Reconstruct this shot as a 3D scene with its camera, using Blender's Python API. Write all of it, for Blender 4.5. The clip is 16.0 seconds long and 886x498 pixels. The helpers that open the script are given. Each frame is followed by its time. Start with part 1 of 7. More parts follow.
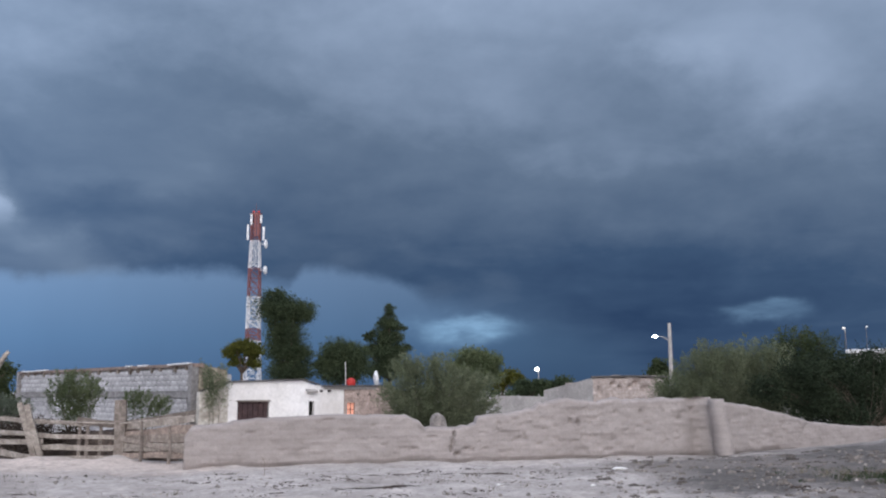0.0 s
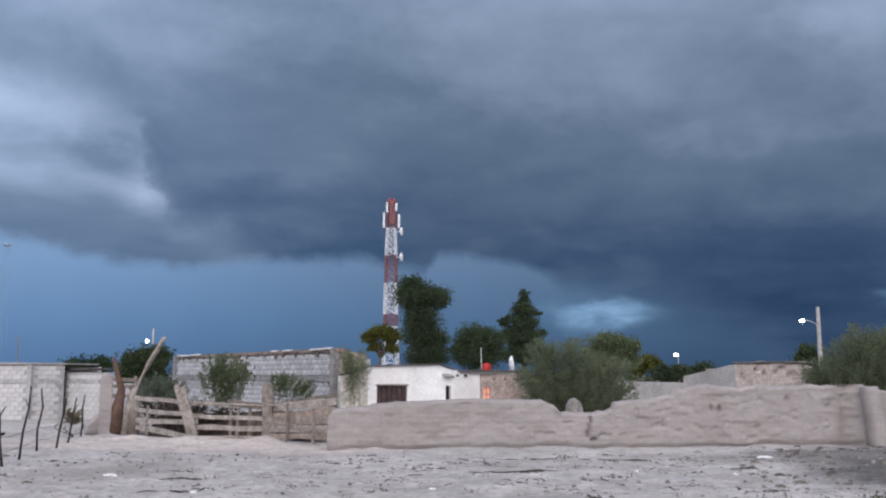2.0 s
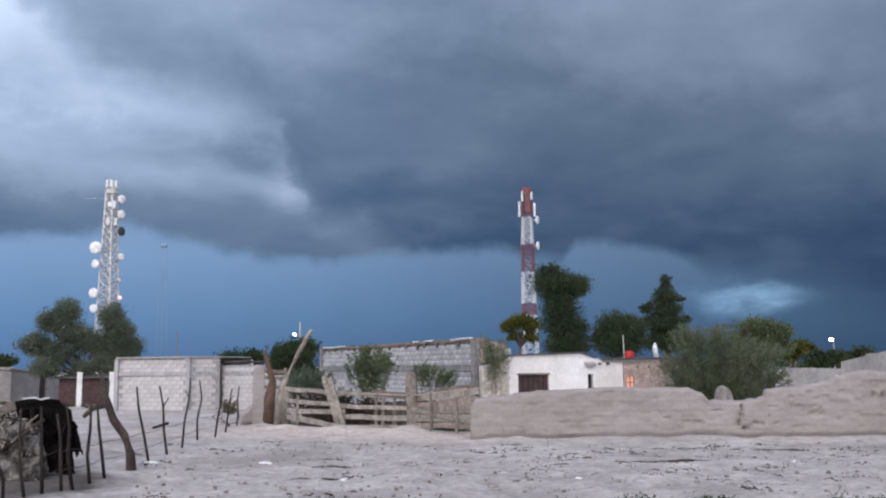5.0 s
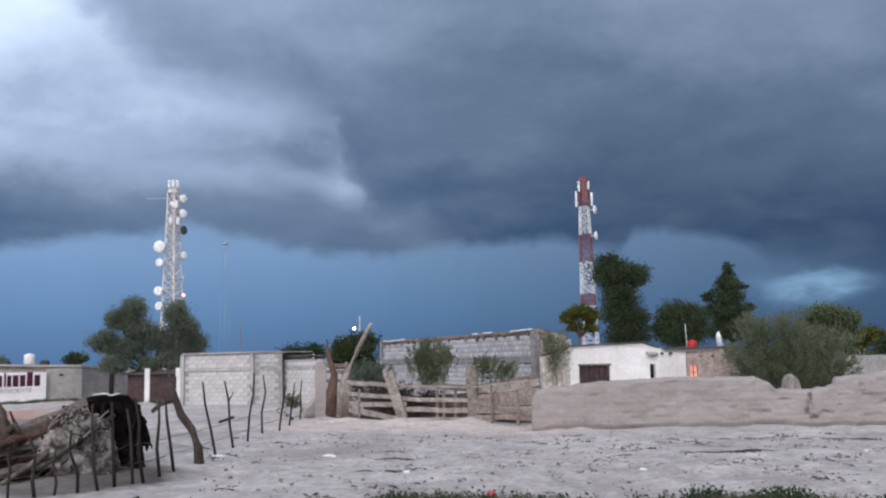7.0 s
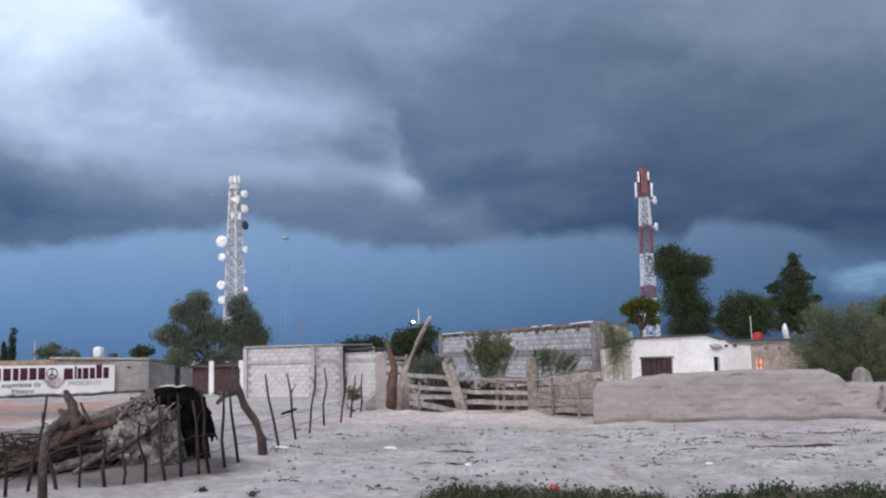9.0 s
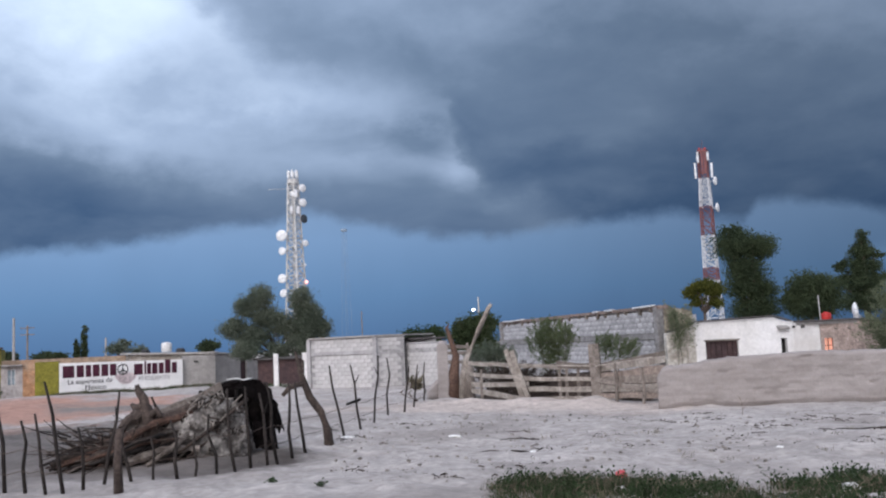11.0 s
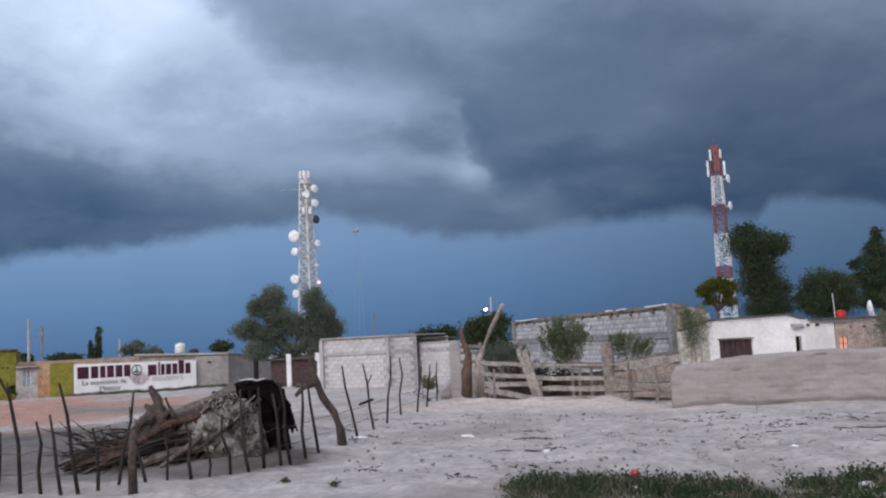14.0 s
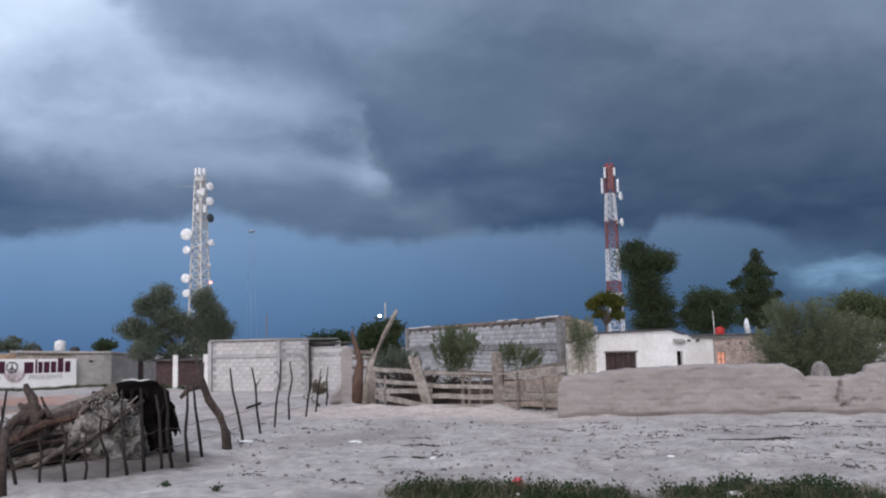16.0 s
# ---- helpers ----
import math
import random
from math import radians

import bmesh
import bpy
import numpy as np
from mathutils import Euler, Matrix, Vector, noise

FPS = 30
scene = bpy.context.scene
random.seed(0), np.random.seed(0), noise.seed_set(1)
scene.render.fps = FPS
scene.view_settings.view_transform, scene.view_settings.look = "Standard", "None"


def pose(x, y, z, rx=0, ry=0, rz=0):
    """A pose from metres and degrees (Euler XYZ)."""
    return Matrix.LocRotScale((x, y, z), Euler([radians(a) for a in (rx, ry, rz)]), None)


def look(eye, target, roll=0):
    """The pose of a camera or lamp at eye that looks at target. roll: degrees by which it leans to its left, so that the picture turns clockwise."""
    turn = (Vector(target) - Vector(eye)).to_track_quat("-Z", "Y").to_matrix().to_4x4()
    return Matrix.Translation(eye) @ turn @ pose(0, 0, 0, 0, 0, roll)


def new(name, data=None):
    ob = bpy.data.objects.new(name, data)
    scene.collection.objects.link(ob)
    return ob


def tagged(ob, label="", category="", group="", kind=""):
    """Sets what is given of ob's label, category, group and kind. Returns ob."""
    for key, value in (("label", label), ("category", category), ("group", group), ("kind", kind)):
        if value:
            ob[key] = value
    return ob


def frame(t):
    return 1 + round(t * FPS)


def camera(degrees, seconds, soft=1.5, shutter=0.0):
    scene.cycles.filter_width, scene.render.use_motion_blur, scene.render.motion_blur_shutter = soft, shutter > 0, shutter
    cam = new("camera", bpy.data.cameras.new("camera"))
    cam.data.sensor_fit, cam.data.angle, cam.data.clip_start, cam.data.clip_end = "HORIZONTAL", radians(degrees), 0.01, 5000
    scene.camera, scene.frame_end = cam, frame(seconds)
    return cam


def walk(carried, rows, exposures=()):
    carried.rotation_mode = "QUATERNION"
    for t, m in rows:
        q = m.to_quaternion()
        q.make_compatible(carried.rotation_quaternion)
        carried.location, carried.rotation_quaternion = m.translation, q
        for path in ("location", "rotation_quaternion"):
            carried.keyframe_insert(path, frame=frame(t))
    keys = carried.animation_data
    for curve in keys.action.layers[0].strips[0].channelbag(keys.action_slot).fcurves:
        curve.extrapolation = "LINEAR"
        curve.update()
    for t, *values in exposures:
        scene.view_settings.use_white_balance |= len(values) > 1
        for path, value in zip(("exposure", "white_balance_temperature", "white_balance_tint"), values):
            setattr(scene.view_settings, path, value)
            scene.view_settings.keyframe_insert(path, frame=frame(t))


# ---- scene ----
# camera and its walk
ROWS = [
    (0, 0.000, -0.000, 2.000, 98.782, 0.296, 0.046),
    (0.5, 0.028, -0.064, 1.997, 98.686, 0.370, 2.279),
    (1, 0.042, -0.081, 2.003, 98.408, 0.462, 4.619),
    (1.5, 0.039, -0.087, 2.012, 98.190, 0.270, 6.232),
    (2, 0.020, -0.081, 2.001, 97.876, -0.031, 8.493),
    (2.5, 0.028, -0.071, 1.996, 97.468, 0.301, 10.529),
    (3, 0.031, -0.072, 1.998, 97.331, 0.421, 12.374),
    (3.5, 0.023, -0.061, 1.992, 97.390, 0.580, 13.812),
    (4, 0.000, -0.035, 1.998, 97.443, 0.738, 15.189),
    (6.5, -0.047, -0.006, 1.983, 96.917, 0.924, 19.790),
    (7, -0.060, 0.005, 1.985, 96.859, 1.363, 20.907),
    (7.5, -0.074, 0.027, 1.983, 96.846, 1.284, 21.922),
    (8, -0.102, 0.038, 1.983, 96.801, 1.537, 22.997),
    (8.5, -0.114, 0.058, 1.975, 96.695, 1.485, 23.858),
    (11, -0.142, 0.066, 1.978, 95.912, 2.665, 28.363),
    (11.5, -0.158, 0.078, 1.987, 96.197, 3.331, 30.096),
    (12, -0.159, 0.077, 1.981, 96.396, 3.339, 31.459),
    (12.5, -0.166, 0.090, 1.982, 96.326, 3.188, 31.252),
    (13, -0.161, 0.088, 1.980, 96.259, 3.136, 30.655),
    (13.5, -0.152, 0.081, 1.986, 96.017, 2.771, 29.607),
    (14, -0.148, 0.076, 1.980, 95.931, 2.893, 29.145),
    (14.5, -0.133, 0.086, 1.980, 95.745, 2.192, 27.781),
    (15, -0.117, 0.060, 1.982, 95.809, 1.456, 25.250),
    (15.5, -0.102, 0.043, 1.986, 95.971, 1.366, 23.667),
    (16, -0.089, 0.041, 1.975, 96.096, 1.299, 22.484),
]
cam = camera(51.88, 16.0, soft=2.2)
walk(cam, [(t, pose(x, y, z, rx, ry, rz)) for t, x, y, z, rx, ry, rz in ROWS], exposures=[(0, 0.0), (3, -0.04), (9, -0.05), (11, -0.05), (12, -0.16), (16, -0.23)])


# world: a storm sky at dusk, brighter behind the viewer
def sky_world():
    w = bpy.data.worlds.new("storm_sky")
    w.use_nodes = True
    nt = w.node_tree
    nt.nodes.clear()

    def n(kind, **kw):
        nd = nt.nodes.new(kind)
        for k, v in kw.items():
            if k == "op":
                nd.operation = v
        return nd

    def put(sock, v):
        if isinstance(v, bpy.types.NodeSocket):
            nt.links.new(v, sock)
        else:
            sock.default_value = v

    def m(op, a, b=0.0, c=0.0, clamp=False):
        nd = n("ShaderNodeMath", op=op)
        nd.use_clamp = clamp
        put(nd.inputs[0], a), put(nd.inputs[1], b), put(nd.inputs[2], c)
        return nd.outputs[0]

    def step(v, lo, hi, a=0.0, b=1.0):
        nd = n("ShaderNodeMapRange")
        nd.interpolation_type = "SMOOTHSTEP"
        put(nd.inputs[0], v), put(nd.inputs[1], lo), put(nd.inputs[2], hi), put(nd.inputs[3], a), put(nd.inputs[4], b)
        return nd.outputs[0]

    def mix(f, a, b):
        nd = n("ShaderNodeMix")
        nd.data_type = "RGBA"
        put(nd.inputs[0], f), put(nd.inputs[6], a), put(nd.inputs[7], b)
        return nd.outputs[2]

    def add(a, b):
        nd = n("ShaderNodeMix")
        nd.data_type, nd.blend_type = "RGBA", "ADD"
        put(nd.inputs[0], 1.0), put(nd.inputs[6], a), put(nd.inputs[7], b)
        return nd.outputs[2]

    def scale(col, f):
        nd = n("ShaderNodeVectorMath", op="SCALE")
        put(nd.inputs[0], col), put(nd.inputs[3], f)
        return nd.outputs[0]

    def ramp(v, stops):
        nd = n("ShaderNodeValToRGB")
        put(nd.inputs[0], v)
        e = nd.color_ramp.elements
        while len(e) < len(stops):
            e.new(0.5)
        for el, (p, c) in zip(e, stops):
            el.position, el.color = p, (*c, 1)
        return nd.outputs[0]

    tc = n("ShaderNodeTexCoord")
    sep = n("ShaderNodeSeparateXYZ")
    nt.links.new(tc.outputs["Generated"], sep.inputs[0])
    dx, dy, dz = sep.outputs
    az = m("MULTIPLY", m("ARCTAN2", dx, dy), 57.2958)
    el = m("MULTIPLY", m("ARCSINE", dz), 57.2958)

    def fbm(sa, se, off, detail=4.0, rough=0.5):
        c = n("ShaderNodeCombineXYZ")
        put(c.inputs[0], m("DIVIDE", az, sa)), put(c.inputs[1], m("DIVIDE", el, se)), put(c.inputs[2], off)
        t = n("ShaderNodeTexNoise")
        nt.links.new(c.outputs[0], t.inputs["Vector"])
        t.inputs["Scale"].default_value, t.inputs["Detail"].default_value, t.inputs["Roughness"].default_value = 1.0, detail, rough
        return m("SUBTRACT", t.outputs[0], 0.5)

    def deck_noise(size, off, detail=5.0, rough=0.55, twist=0.0):
        """Noise laid on a level cloud sheet overhead, so that it flattens towards the horizon."""
        low = m("ADD", m("MAXIMUM", dz, 0.0), 0.2)
        c = n("ShaderNodeCombineXYZ")
        put(c.inputs[0], m("DIVIDE", dx, low)), put(c.inputs[1], m("DIVIDE", dy, low)), put(c.inputs[2], off)
        t = n("ShaderNodeTexNoise")
        nt.links.new(c.outputs[0], t.inputs["Vector"])
        t.inputs["Scale"].default_value, t.inputs["Detail"].default_value, t.inputs["Roughness"].default_value = size, detail, rough
        t.inputs["Distortion"].default_value = twist
        return m("SUBTRACT", t.outputs[0], 0.5)

    def outline(v, stops):
        """A height in degrees that follows the bearing through the given points."""
        lo, hi = stops[0][0], stops[-1][0]
        return m("SUBTRACT", m("MULTIPLY", ramp(m("DIVIDE", m("SUBTRACT", v, lo), hi - lo, clamp=True), [((p - lo) / (hi - lo), ((h + 10) / 40,) * 3) for p, h in stops]), 40.0), 10.0)

    big, mid, fine = deck_noise(1.3, 0.4, 4.0, 0.5, 0.6), deck_noise(3.0, 5.3, 5.0, 0.5, 0.5), deck_noise(6.5, 9.1, 4.0, 0.5, 0.3)
    wob1, wob2, curl = fbm(7, 4.5, 3.1), fbm(6, 3.5, 7.7), fbm(2.4, 1.7, 12.4, 5.0, 0.58)
    waz = m("ADD", m("ADD", az, m("MULTIPLY", wob1, 6.0)), m("MULTIPLY", curl, 2.2))
    wel = m("ADD", m("ADD", el, m("MULTIPLY", wob2, 3.0)), m("MULTIPLY", curl, 1.4))

    def blob(a, e, ra, re, amp):
        u = m("DIVIDE", m("SUBTRACT", waz, a), ra)
        v = m("DIVIDE", m("SUBTRACT", wel, e), re)
        d = m("ADD", m("MULTIPLY", u, u), m("MULTIPLY", v, v))
        return m("MULTIPLY", m("EXPONENT", m("MULTIPLY", d, -1.0)), amp)

    def blend(f, a, b):
        return m("ADD", a, m("MULTIPLY", m("SUBTRACT", b, a), f))

    # the lit opening, the heavy mass that overhangs it, the dark shelf below
    opening = m("ADD", step(az, -53.0, -26.0, 0.84, 0.62), step(el, 11.0, 21.0, -0.04, 0.07))
    mass = m("ADD", step(el, 3.0, 24.0, 0.25, 0.67), step(az, -22.0, 2.0, -0.045, 0.03))
    ripple = m("ADD", m("MULTIPLY", wob2, 1.8), m("MULTIPLY", curl, 2.0))
    over_rim = m("ADD", m("SUBTRACT", el, outline(m("ADD", az, m("MULTIPLY", curl, 2.0)), RIM)), ripple)
    lum = blend(step(over_rim, -1.5, 2.0), opening, mass)
    under_shelf = m("ADD", m("SUBTRACT", outline(az, SHELF), el), m("MULTIPLY", ripple, 1.2))
    lum = blend(m("MULTIPLY", step(under_shelf, -2.4, 2.2), step(az, -17.0, -25.0)), lum, step(az, -52.0, -36.0, 0.305, 0.385))
    lum = m("ADD", lum, m("MULTIPLY", big, 0.26))
    lum = m("ADD", lum, m("MULTIPLY", mid, 0.22))
    lum = m("ADD", lum, m("ADD", m("MULTIPLY", fine, 0.03), m("ADD", m("MULTIPLY", curl, 0.10), m("MULTIPLY", wob2, 0.09))))
    for b in CLOUDS:
        lum = m("ADD", lum, blob(*b))
    cloud = ramp(lum, DECK)
    # clear air under the deck
    band = ramp(m("DIVIDE", el, 9.0), BAND)
    band = scale(band, step(az, -6.0, 10.0, 1.0, 0.74))
    band = scale(band, m("ADD", step(az, -60.0, 6.0, 1.05, 0.81), m("MULTIPLY", fbm(4, 9, 21.0, 3.0, 0.5), 0.12)))
    edge = m("ADD", outline(m("ADD", az, m("MULTIPLY", curl, 1.2)), BASE), m("MULTIPLY", fbm(2.6, 2.4, 6.1, 5.0, 0.6), 1.5))
    over = step(m("SUBTRACT", el, edge), step(az, -4.0, 8.0, -0.45, -3.0), step(az, -4.0, 8.0, 0.6, 2.5))
    col = mix(over, band, cloud)
    col = scale(col, step(az, -36.0, -4.0, 1.42, 1.0))
    for a, e, ra, re, c in GAPS:
        fleece = m("ADD", m("MULTIPLY", fbm(1.9, 0.55, 31.0, 5.0, 0.6), 1.9), 0.95)
        col = add(col, scale(c, m("MULTIPLY", step(blob(a, e, ra * 1.2, re * 1.2, 1.0), 0.08, 0.85), m("MAXIMUM", fleece, 0.0))))
    # the brighter half of the sky, behind and overhead
    back = m("ADD", m("ADD", m("MULTIPLY", dx, 0.10), m("MULTIPLY", dy, -0.79)), m("MULTIPLY", dz, 0.60))
    glow = step(back, -0.05, 0.85)
    sky = n("ShaderNodeTexSky")
    sky.sky_type = "NISHITA"
    sky.sun_disc = False
    sky.sun_elevation, sky.sun_rotation = radians(SUN_EL), radians(SUN_AZ)
    lit = add(scale(GLOW, 1.0), scale(sky.outputs[0], 0.05))
    col = add(col, scale(lit, glow))
    bg = n("ShaderNodeBackground")
    nt.links.new(col, bg.inputs[0])
    bg.inputs[1].default_value = 1.0
    out = n("ShaderNodeOutputWorld")
    nt.links.new(bg.outputs[0], out.inputs[0])
    scene.world = w


SUN_AZ, SUN_EL = 172.0, 28.0
GLOW = (1.17, 1.09, 1.06)
# bearing, elevation, half widths, change of brightness
CLOUDS = [(-48, 20, 6, 4, 0.10), (-58, 16, 6, 3.5, -0.10), (-37, 15.6, 5, 2.0, 0.12), (-27.5, 11.0, 1.2, 1.1, 0.13), (-33.5, 11.4, 3, 0.8, 0.06), (-23.8, 8.6, 2.2, 0.5, 0.07), (-30.2, 12.8, 3.0, 0.8, -0.13), (-22, 11.5, 4, 1.6, -0.05),
          (-17, 12.8, 7, 1.0, 0.06), (-18, 18, 8, 4, -0.06), (-10, 14, 6, 4.5, -0.035), (-19, 9.4, 4, 0.8, 0.05), (3, 17.5, 4, 2, 0.05), (22, 17.5, 4, 3, 0.11), (16.5, 20.5, 2.5, 1.8, 0.10), (12.0, 19, 3, 2.5, -0.05), (9, 14.5, 5, 1.2, 0.05), (14, 5, 12, 4, -0.14)]
# bearing and elevation along the overhanging mass, the dark shelf and the foot of the deck
RIM = [(-62, 28), (-45, 23.5), (-42.3, 20.6), (-38.4, 17.6), (-34.1, 16.5), (-30.1, 16.0), (-27.6, 14.6), (-26.8, 12.6), (-25.9, 10.8), (-24.6, 9.3), (-22, 8.4), (-17, 4), (-5, -4)]
SHELF = [(-66, 14), (-57, 13.2), (-52.4, 12.5), (-47.6, 10.9), (-42.6, 10.4), (-37.3, 10.2), (-30, 9.7), (-25, 8.9), (-17, 8.0)]
BASE = [(-66, 3.5), (-57, 5.2), (-53.1, 6.1), (-45, 7.1), (-38.1, 8.1), (-35.9, 8.4), (-32, 7.3), (-28.2, 6.7), (-24, 6.4), (-19.5, 7.1), (-13, 7.1), (-9.6, 6.5), (-8.6, 7.6), (-6, 7.3), (-3, 6.7), (-1, 5.6), (3, 4.9), (7.6, 3.5), (12, 1), (18, -4)]
DECK = [(0.0, (0.014, 0.036, 0.095)), (0.25, (0.046, 0.087, 0.167)), (0.5, (0.124, 0.180, 0.275)), (0.75, (0.285, 0.37, 0.52)), (1.0, (0.58, 0.70, 0.89))]
BAND = [(0.0, (0.064, 0.130, 0.258)), (0.35, (0.098, 0.190, 0.345)), (0.75, (0.150, 0.250, 0.42)), (1.0, (0.165, 0.255, 0.41))]
GAPS = [(2.2, 4.1, 3.0, 0.62, (0.085, 0.145, 0.205)), (1.0, 3.6, 2.2, 0.75, (0.055, 0.09, 0.12)), (19.6, 4.3, 2.0, 0.6, (0.06, 0.10, 0.14))]
sky_world()
sun = new("sun", bpy.data.lights.new("sun", "SUN"))
sun.data.energy, sun.data.angle, sun.data.color = 0.8, radians(25), (1.0, 0.93, 0.90)
s_a, s_e = radians(SUN_AZ), radians(SUN_EL)
sun.matrix_basis = look((40 * math.sin(s_a) * math.cos(s_e), 40 * math.cos(s_a) * math.cos(s_e), 40 * math.sin(s_e)), (0, 0, 0))


# ---------- materials ----------
def surf(name, a, b, scale=2.0, rough=0.9, bump=0.3, fine=18.0, dark=None, metal=0.0, rand=0.0, stain=0.0, bump_dist=0.02, courses=None, patch=(), spec=0.25, grain=1.0, strata=1.0, leaf=0.0):
    """Two tones mixed at two scales, with grain; dark: a stain's tone; courses: (width, height, tone) of faint masonry joints."""
    mt = bpy.data.materials.new(name)
    mt.use_nodes = True
    nt = mt.node_tree
    bs = nt.nodes["Principled BSDF"]
    bs.inputs["Roughness"].default_value, bs.inputs["Metallic"].default_value = rough, metal
    bs.inputs["Specular IOR Level"].default_value = spec
    tc = nt.nodes.new("ShaderNodeTexCoord")

    def noise_node(sc, det, off):
        mp = nt.nodes.new("ShaderNodeMapping")
        mp.inputs["Location"].default_value, mp.inputs["Scale"].default_value = (off, off * 1.7, off * 0.3), (1.0, 1.0, strata)
        nt.links.new(tc.outputs["Object"], mp.inputs[0])
        t = nt.nodes.new("ShaderNodeTexNoise")
        t.inputs["Scale"].default_value, t.inputs["Detail"].default_value, t.inputs["Roughness"].default_value = sc, det, 0.6
        nt.links.new(mp.outputs[0], t.inputs["Vector"])
        return t.outputs[0]

    def mapr(v, lo, hi, p=0.0, q=1.0):
        r = nt.nodes.new("ShaderNodeMapRange")
        r.inputs[1].default_value, r.inputs[2].default_value, r.inputs[3].default_value, r.inputs[4].default_value = lo, hi, p, q
        nt.links.new(v, r.inputs[0])
        return r.outputs[0]

    def mix(f, p, q, mode="MIX"):
        x = nt.nodes.new("ShaderNodeMix")
        x.data_type, x.blend_type = "RGBA", mode
        for s, v in ((0, f), (6, p), (7, q)):
            if isinstance(v, bpy.types.NodeSocket):
                nt.links.new(v, x.inputs[s])
            else:
                x.inputs[s].default_value = v if s == 0 else (*v, 1)
        return x.outputs[2]

    big, small = noise_node(scale, 5, 3.0), noise_node(fine, 6, 11.0)
    mid = noise_node(scale * 3.7, 5, 17.0)
    col = mix(mapr(big, 0.36, 0.64), a, b)

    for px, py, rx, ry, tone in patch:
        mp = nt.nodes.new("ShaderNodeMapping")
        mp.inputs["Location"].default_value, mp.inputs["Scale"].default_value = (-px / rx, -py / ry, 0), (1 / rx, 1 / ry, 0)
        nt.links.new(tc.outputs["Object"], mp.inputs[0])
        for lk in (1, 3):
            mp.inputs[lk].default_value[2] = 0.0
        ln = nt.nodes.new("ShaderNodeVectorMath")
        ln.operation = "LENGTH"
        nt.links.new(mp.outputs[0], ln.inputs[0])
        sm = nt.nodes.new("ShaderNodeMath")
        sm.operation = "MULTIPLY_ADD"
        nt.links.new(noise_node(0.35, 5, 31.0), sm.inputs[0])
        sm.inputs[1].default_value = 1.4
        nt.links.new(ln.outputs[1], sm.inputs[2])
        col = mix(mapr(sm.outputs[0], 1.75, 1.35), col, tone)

    def value(c, f):
        hs = nt.nodes.new("ShaderNodeHueSaturation")
        nt.links.new(f, hs.inputs["Value"])
        nt.links.new(c, hs.inputs["Color"])
        return hs.outputs[0]

    col = value(col, mapr(mid, 0.3, 0.7, 1 - 0.34 * grain, 1 + 0.22 * grain))
    col = value(col, mapr(small, 0.3, 0.7, 1 - 0.42 * grain, 1 + 0.26 * grain))
    if dark:
        col = mix(mapr(noise_node(scale * 0.45, 4, 23.0), 0.5, 0.72, 0.0, stain or 0.7), col, dark)
    both = nt.nodes.new("ShaderNodeMath")
    both.operation = "MULTIPLY_ADD"
    nt.links.new(mid, both.inputs[0])
    both.inputs[1].default_value = 1.6
    nt.links.new(small, both.inputs[2])
    height = both.outputs[0]
    if courses:
        uv = nt.nodes.new("ShaderNodeUVMap")
        br = nt.nodes.new("ShaderNodeTexBrick")
        br.inputs["Scale"].default_value = 1.0
        br.inputs["Mortar Size"].default_value, br.inputs["Mortar Smooth"].default_value = courses[1] * 0.07, 0.4
        br.inputs["Brick Width"].default_value, br.inputs["Row Height"].default_value = courses[0], courses[1]
        br.inputs["Color1"].default_value, br.inputs["Color2"].default_value, br.inputs["Mortar"].default_value = (1, 1, 1, 1), (0.86, 0.86, 0.86, 1), (*courses[2], 1)
        nt.links.new(uv.outputs[0], br.inputs["Vector"])
        col = mix(1.0, col, br.outputs[0], "MULTIPLY")
    if rand:
        oi = nt.nodes.new("ShaderNodeObjectInfo")
        gm = nt.nodes.new("ShaderNodeNewGeometry")
        ad = nt.nodes.new("ShaderNodeMath")
        ad.operation = "ADD"
        nt.links.new(oi.outputs["Random"], ad.inputs[0]), nt.links.new(gm.outputs["Random Per Island"], ad.inputs[1])
        fr = nt.nodes.new("ShaderNodeMath")
        fr.operation = "FRACT"
        nt.links.new(ad.outputs[0], fr.inputs[0])
        hs = nt.nodes.new("ShaderNodeHueSaturation")
        nt.links.new(mapr(fr.outputs[0], 0, 1, 1 - rand, 1 + rand), hs.inputs["Value"])
        nt.links.new(col, hs.inputs["Color"])
        col = hs.outputs[0]
    nt.links.new(col, bs.inputs["Base Color"])
    bp = nt.nodes.new("ShaderNodeBump")
    bp.inputs["Strength"].default_value, bp.inputs["Distance"].default_value = bump, bump_dist
    nt.links.new(height, bp.inputs["Height"])
    nt.links.new(bp.outputs[0], bs.inputs["Normal"])
    if leaf:
        tr = nt.nodes.new("ShaderNodeBsdfTranslucent")
        nt.links.new(col, tr.inputs["Color"])
        ms = nt.nodes.new("ShaderNodeMixShader")
        ms.inputs[0].default_value = leaf
        nt.links.new(bs.outputs[0], ms.inputs[1]), nt.links.new(tr.outputs[0], ms.inputs[2])
        nt.links.new(ms.outputs[0], nt.nodes["Material Output"].inputs[0])
    return mt


def lamp_glow(name, colour, power):
    mt = bpy.data.materials.new(name)
    mt.use_nodes = True
    bs = mt.node_tree.nodes["Principled BSDF"]
    bs.inputs["Base Color"].default_value = (*colour, 1)
    bs.inputs["Emission Color"].default_value, bs.inputs["Emission Strength"].default_value = (*colour, 1), power
    return mt


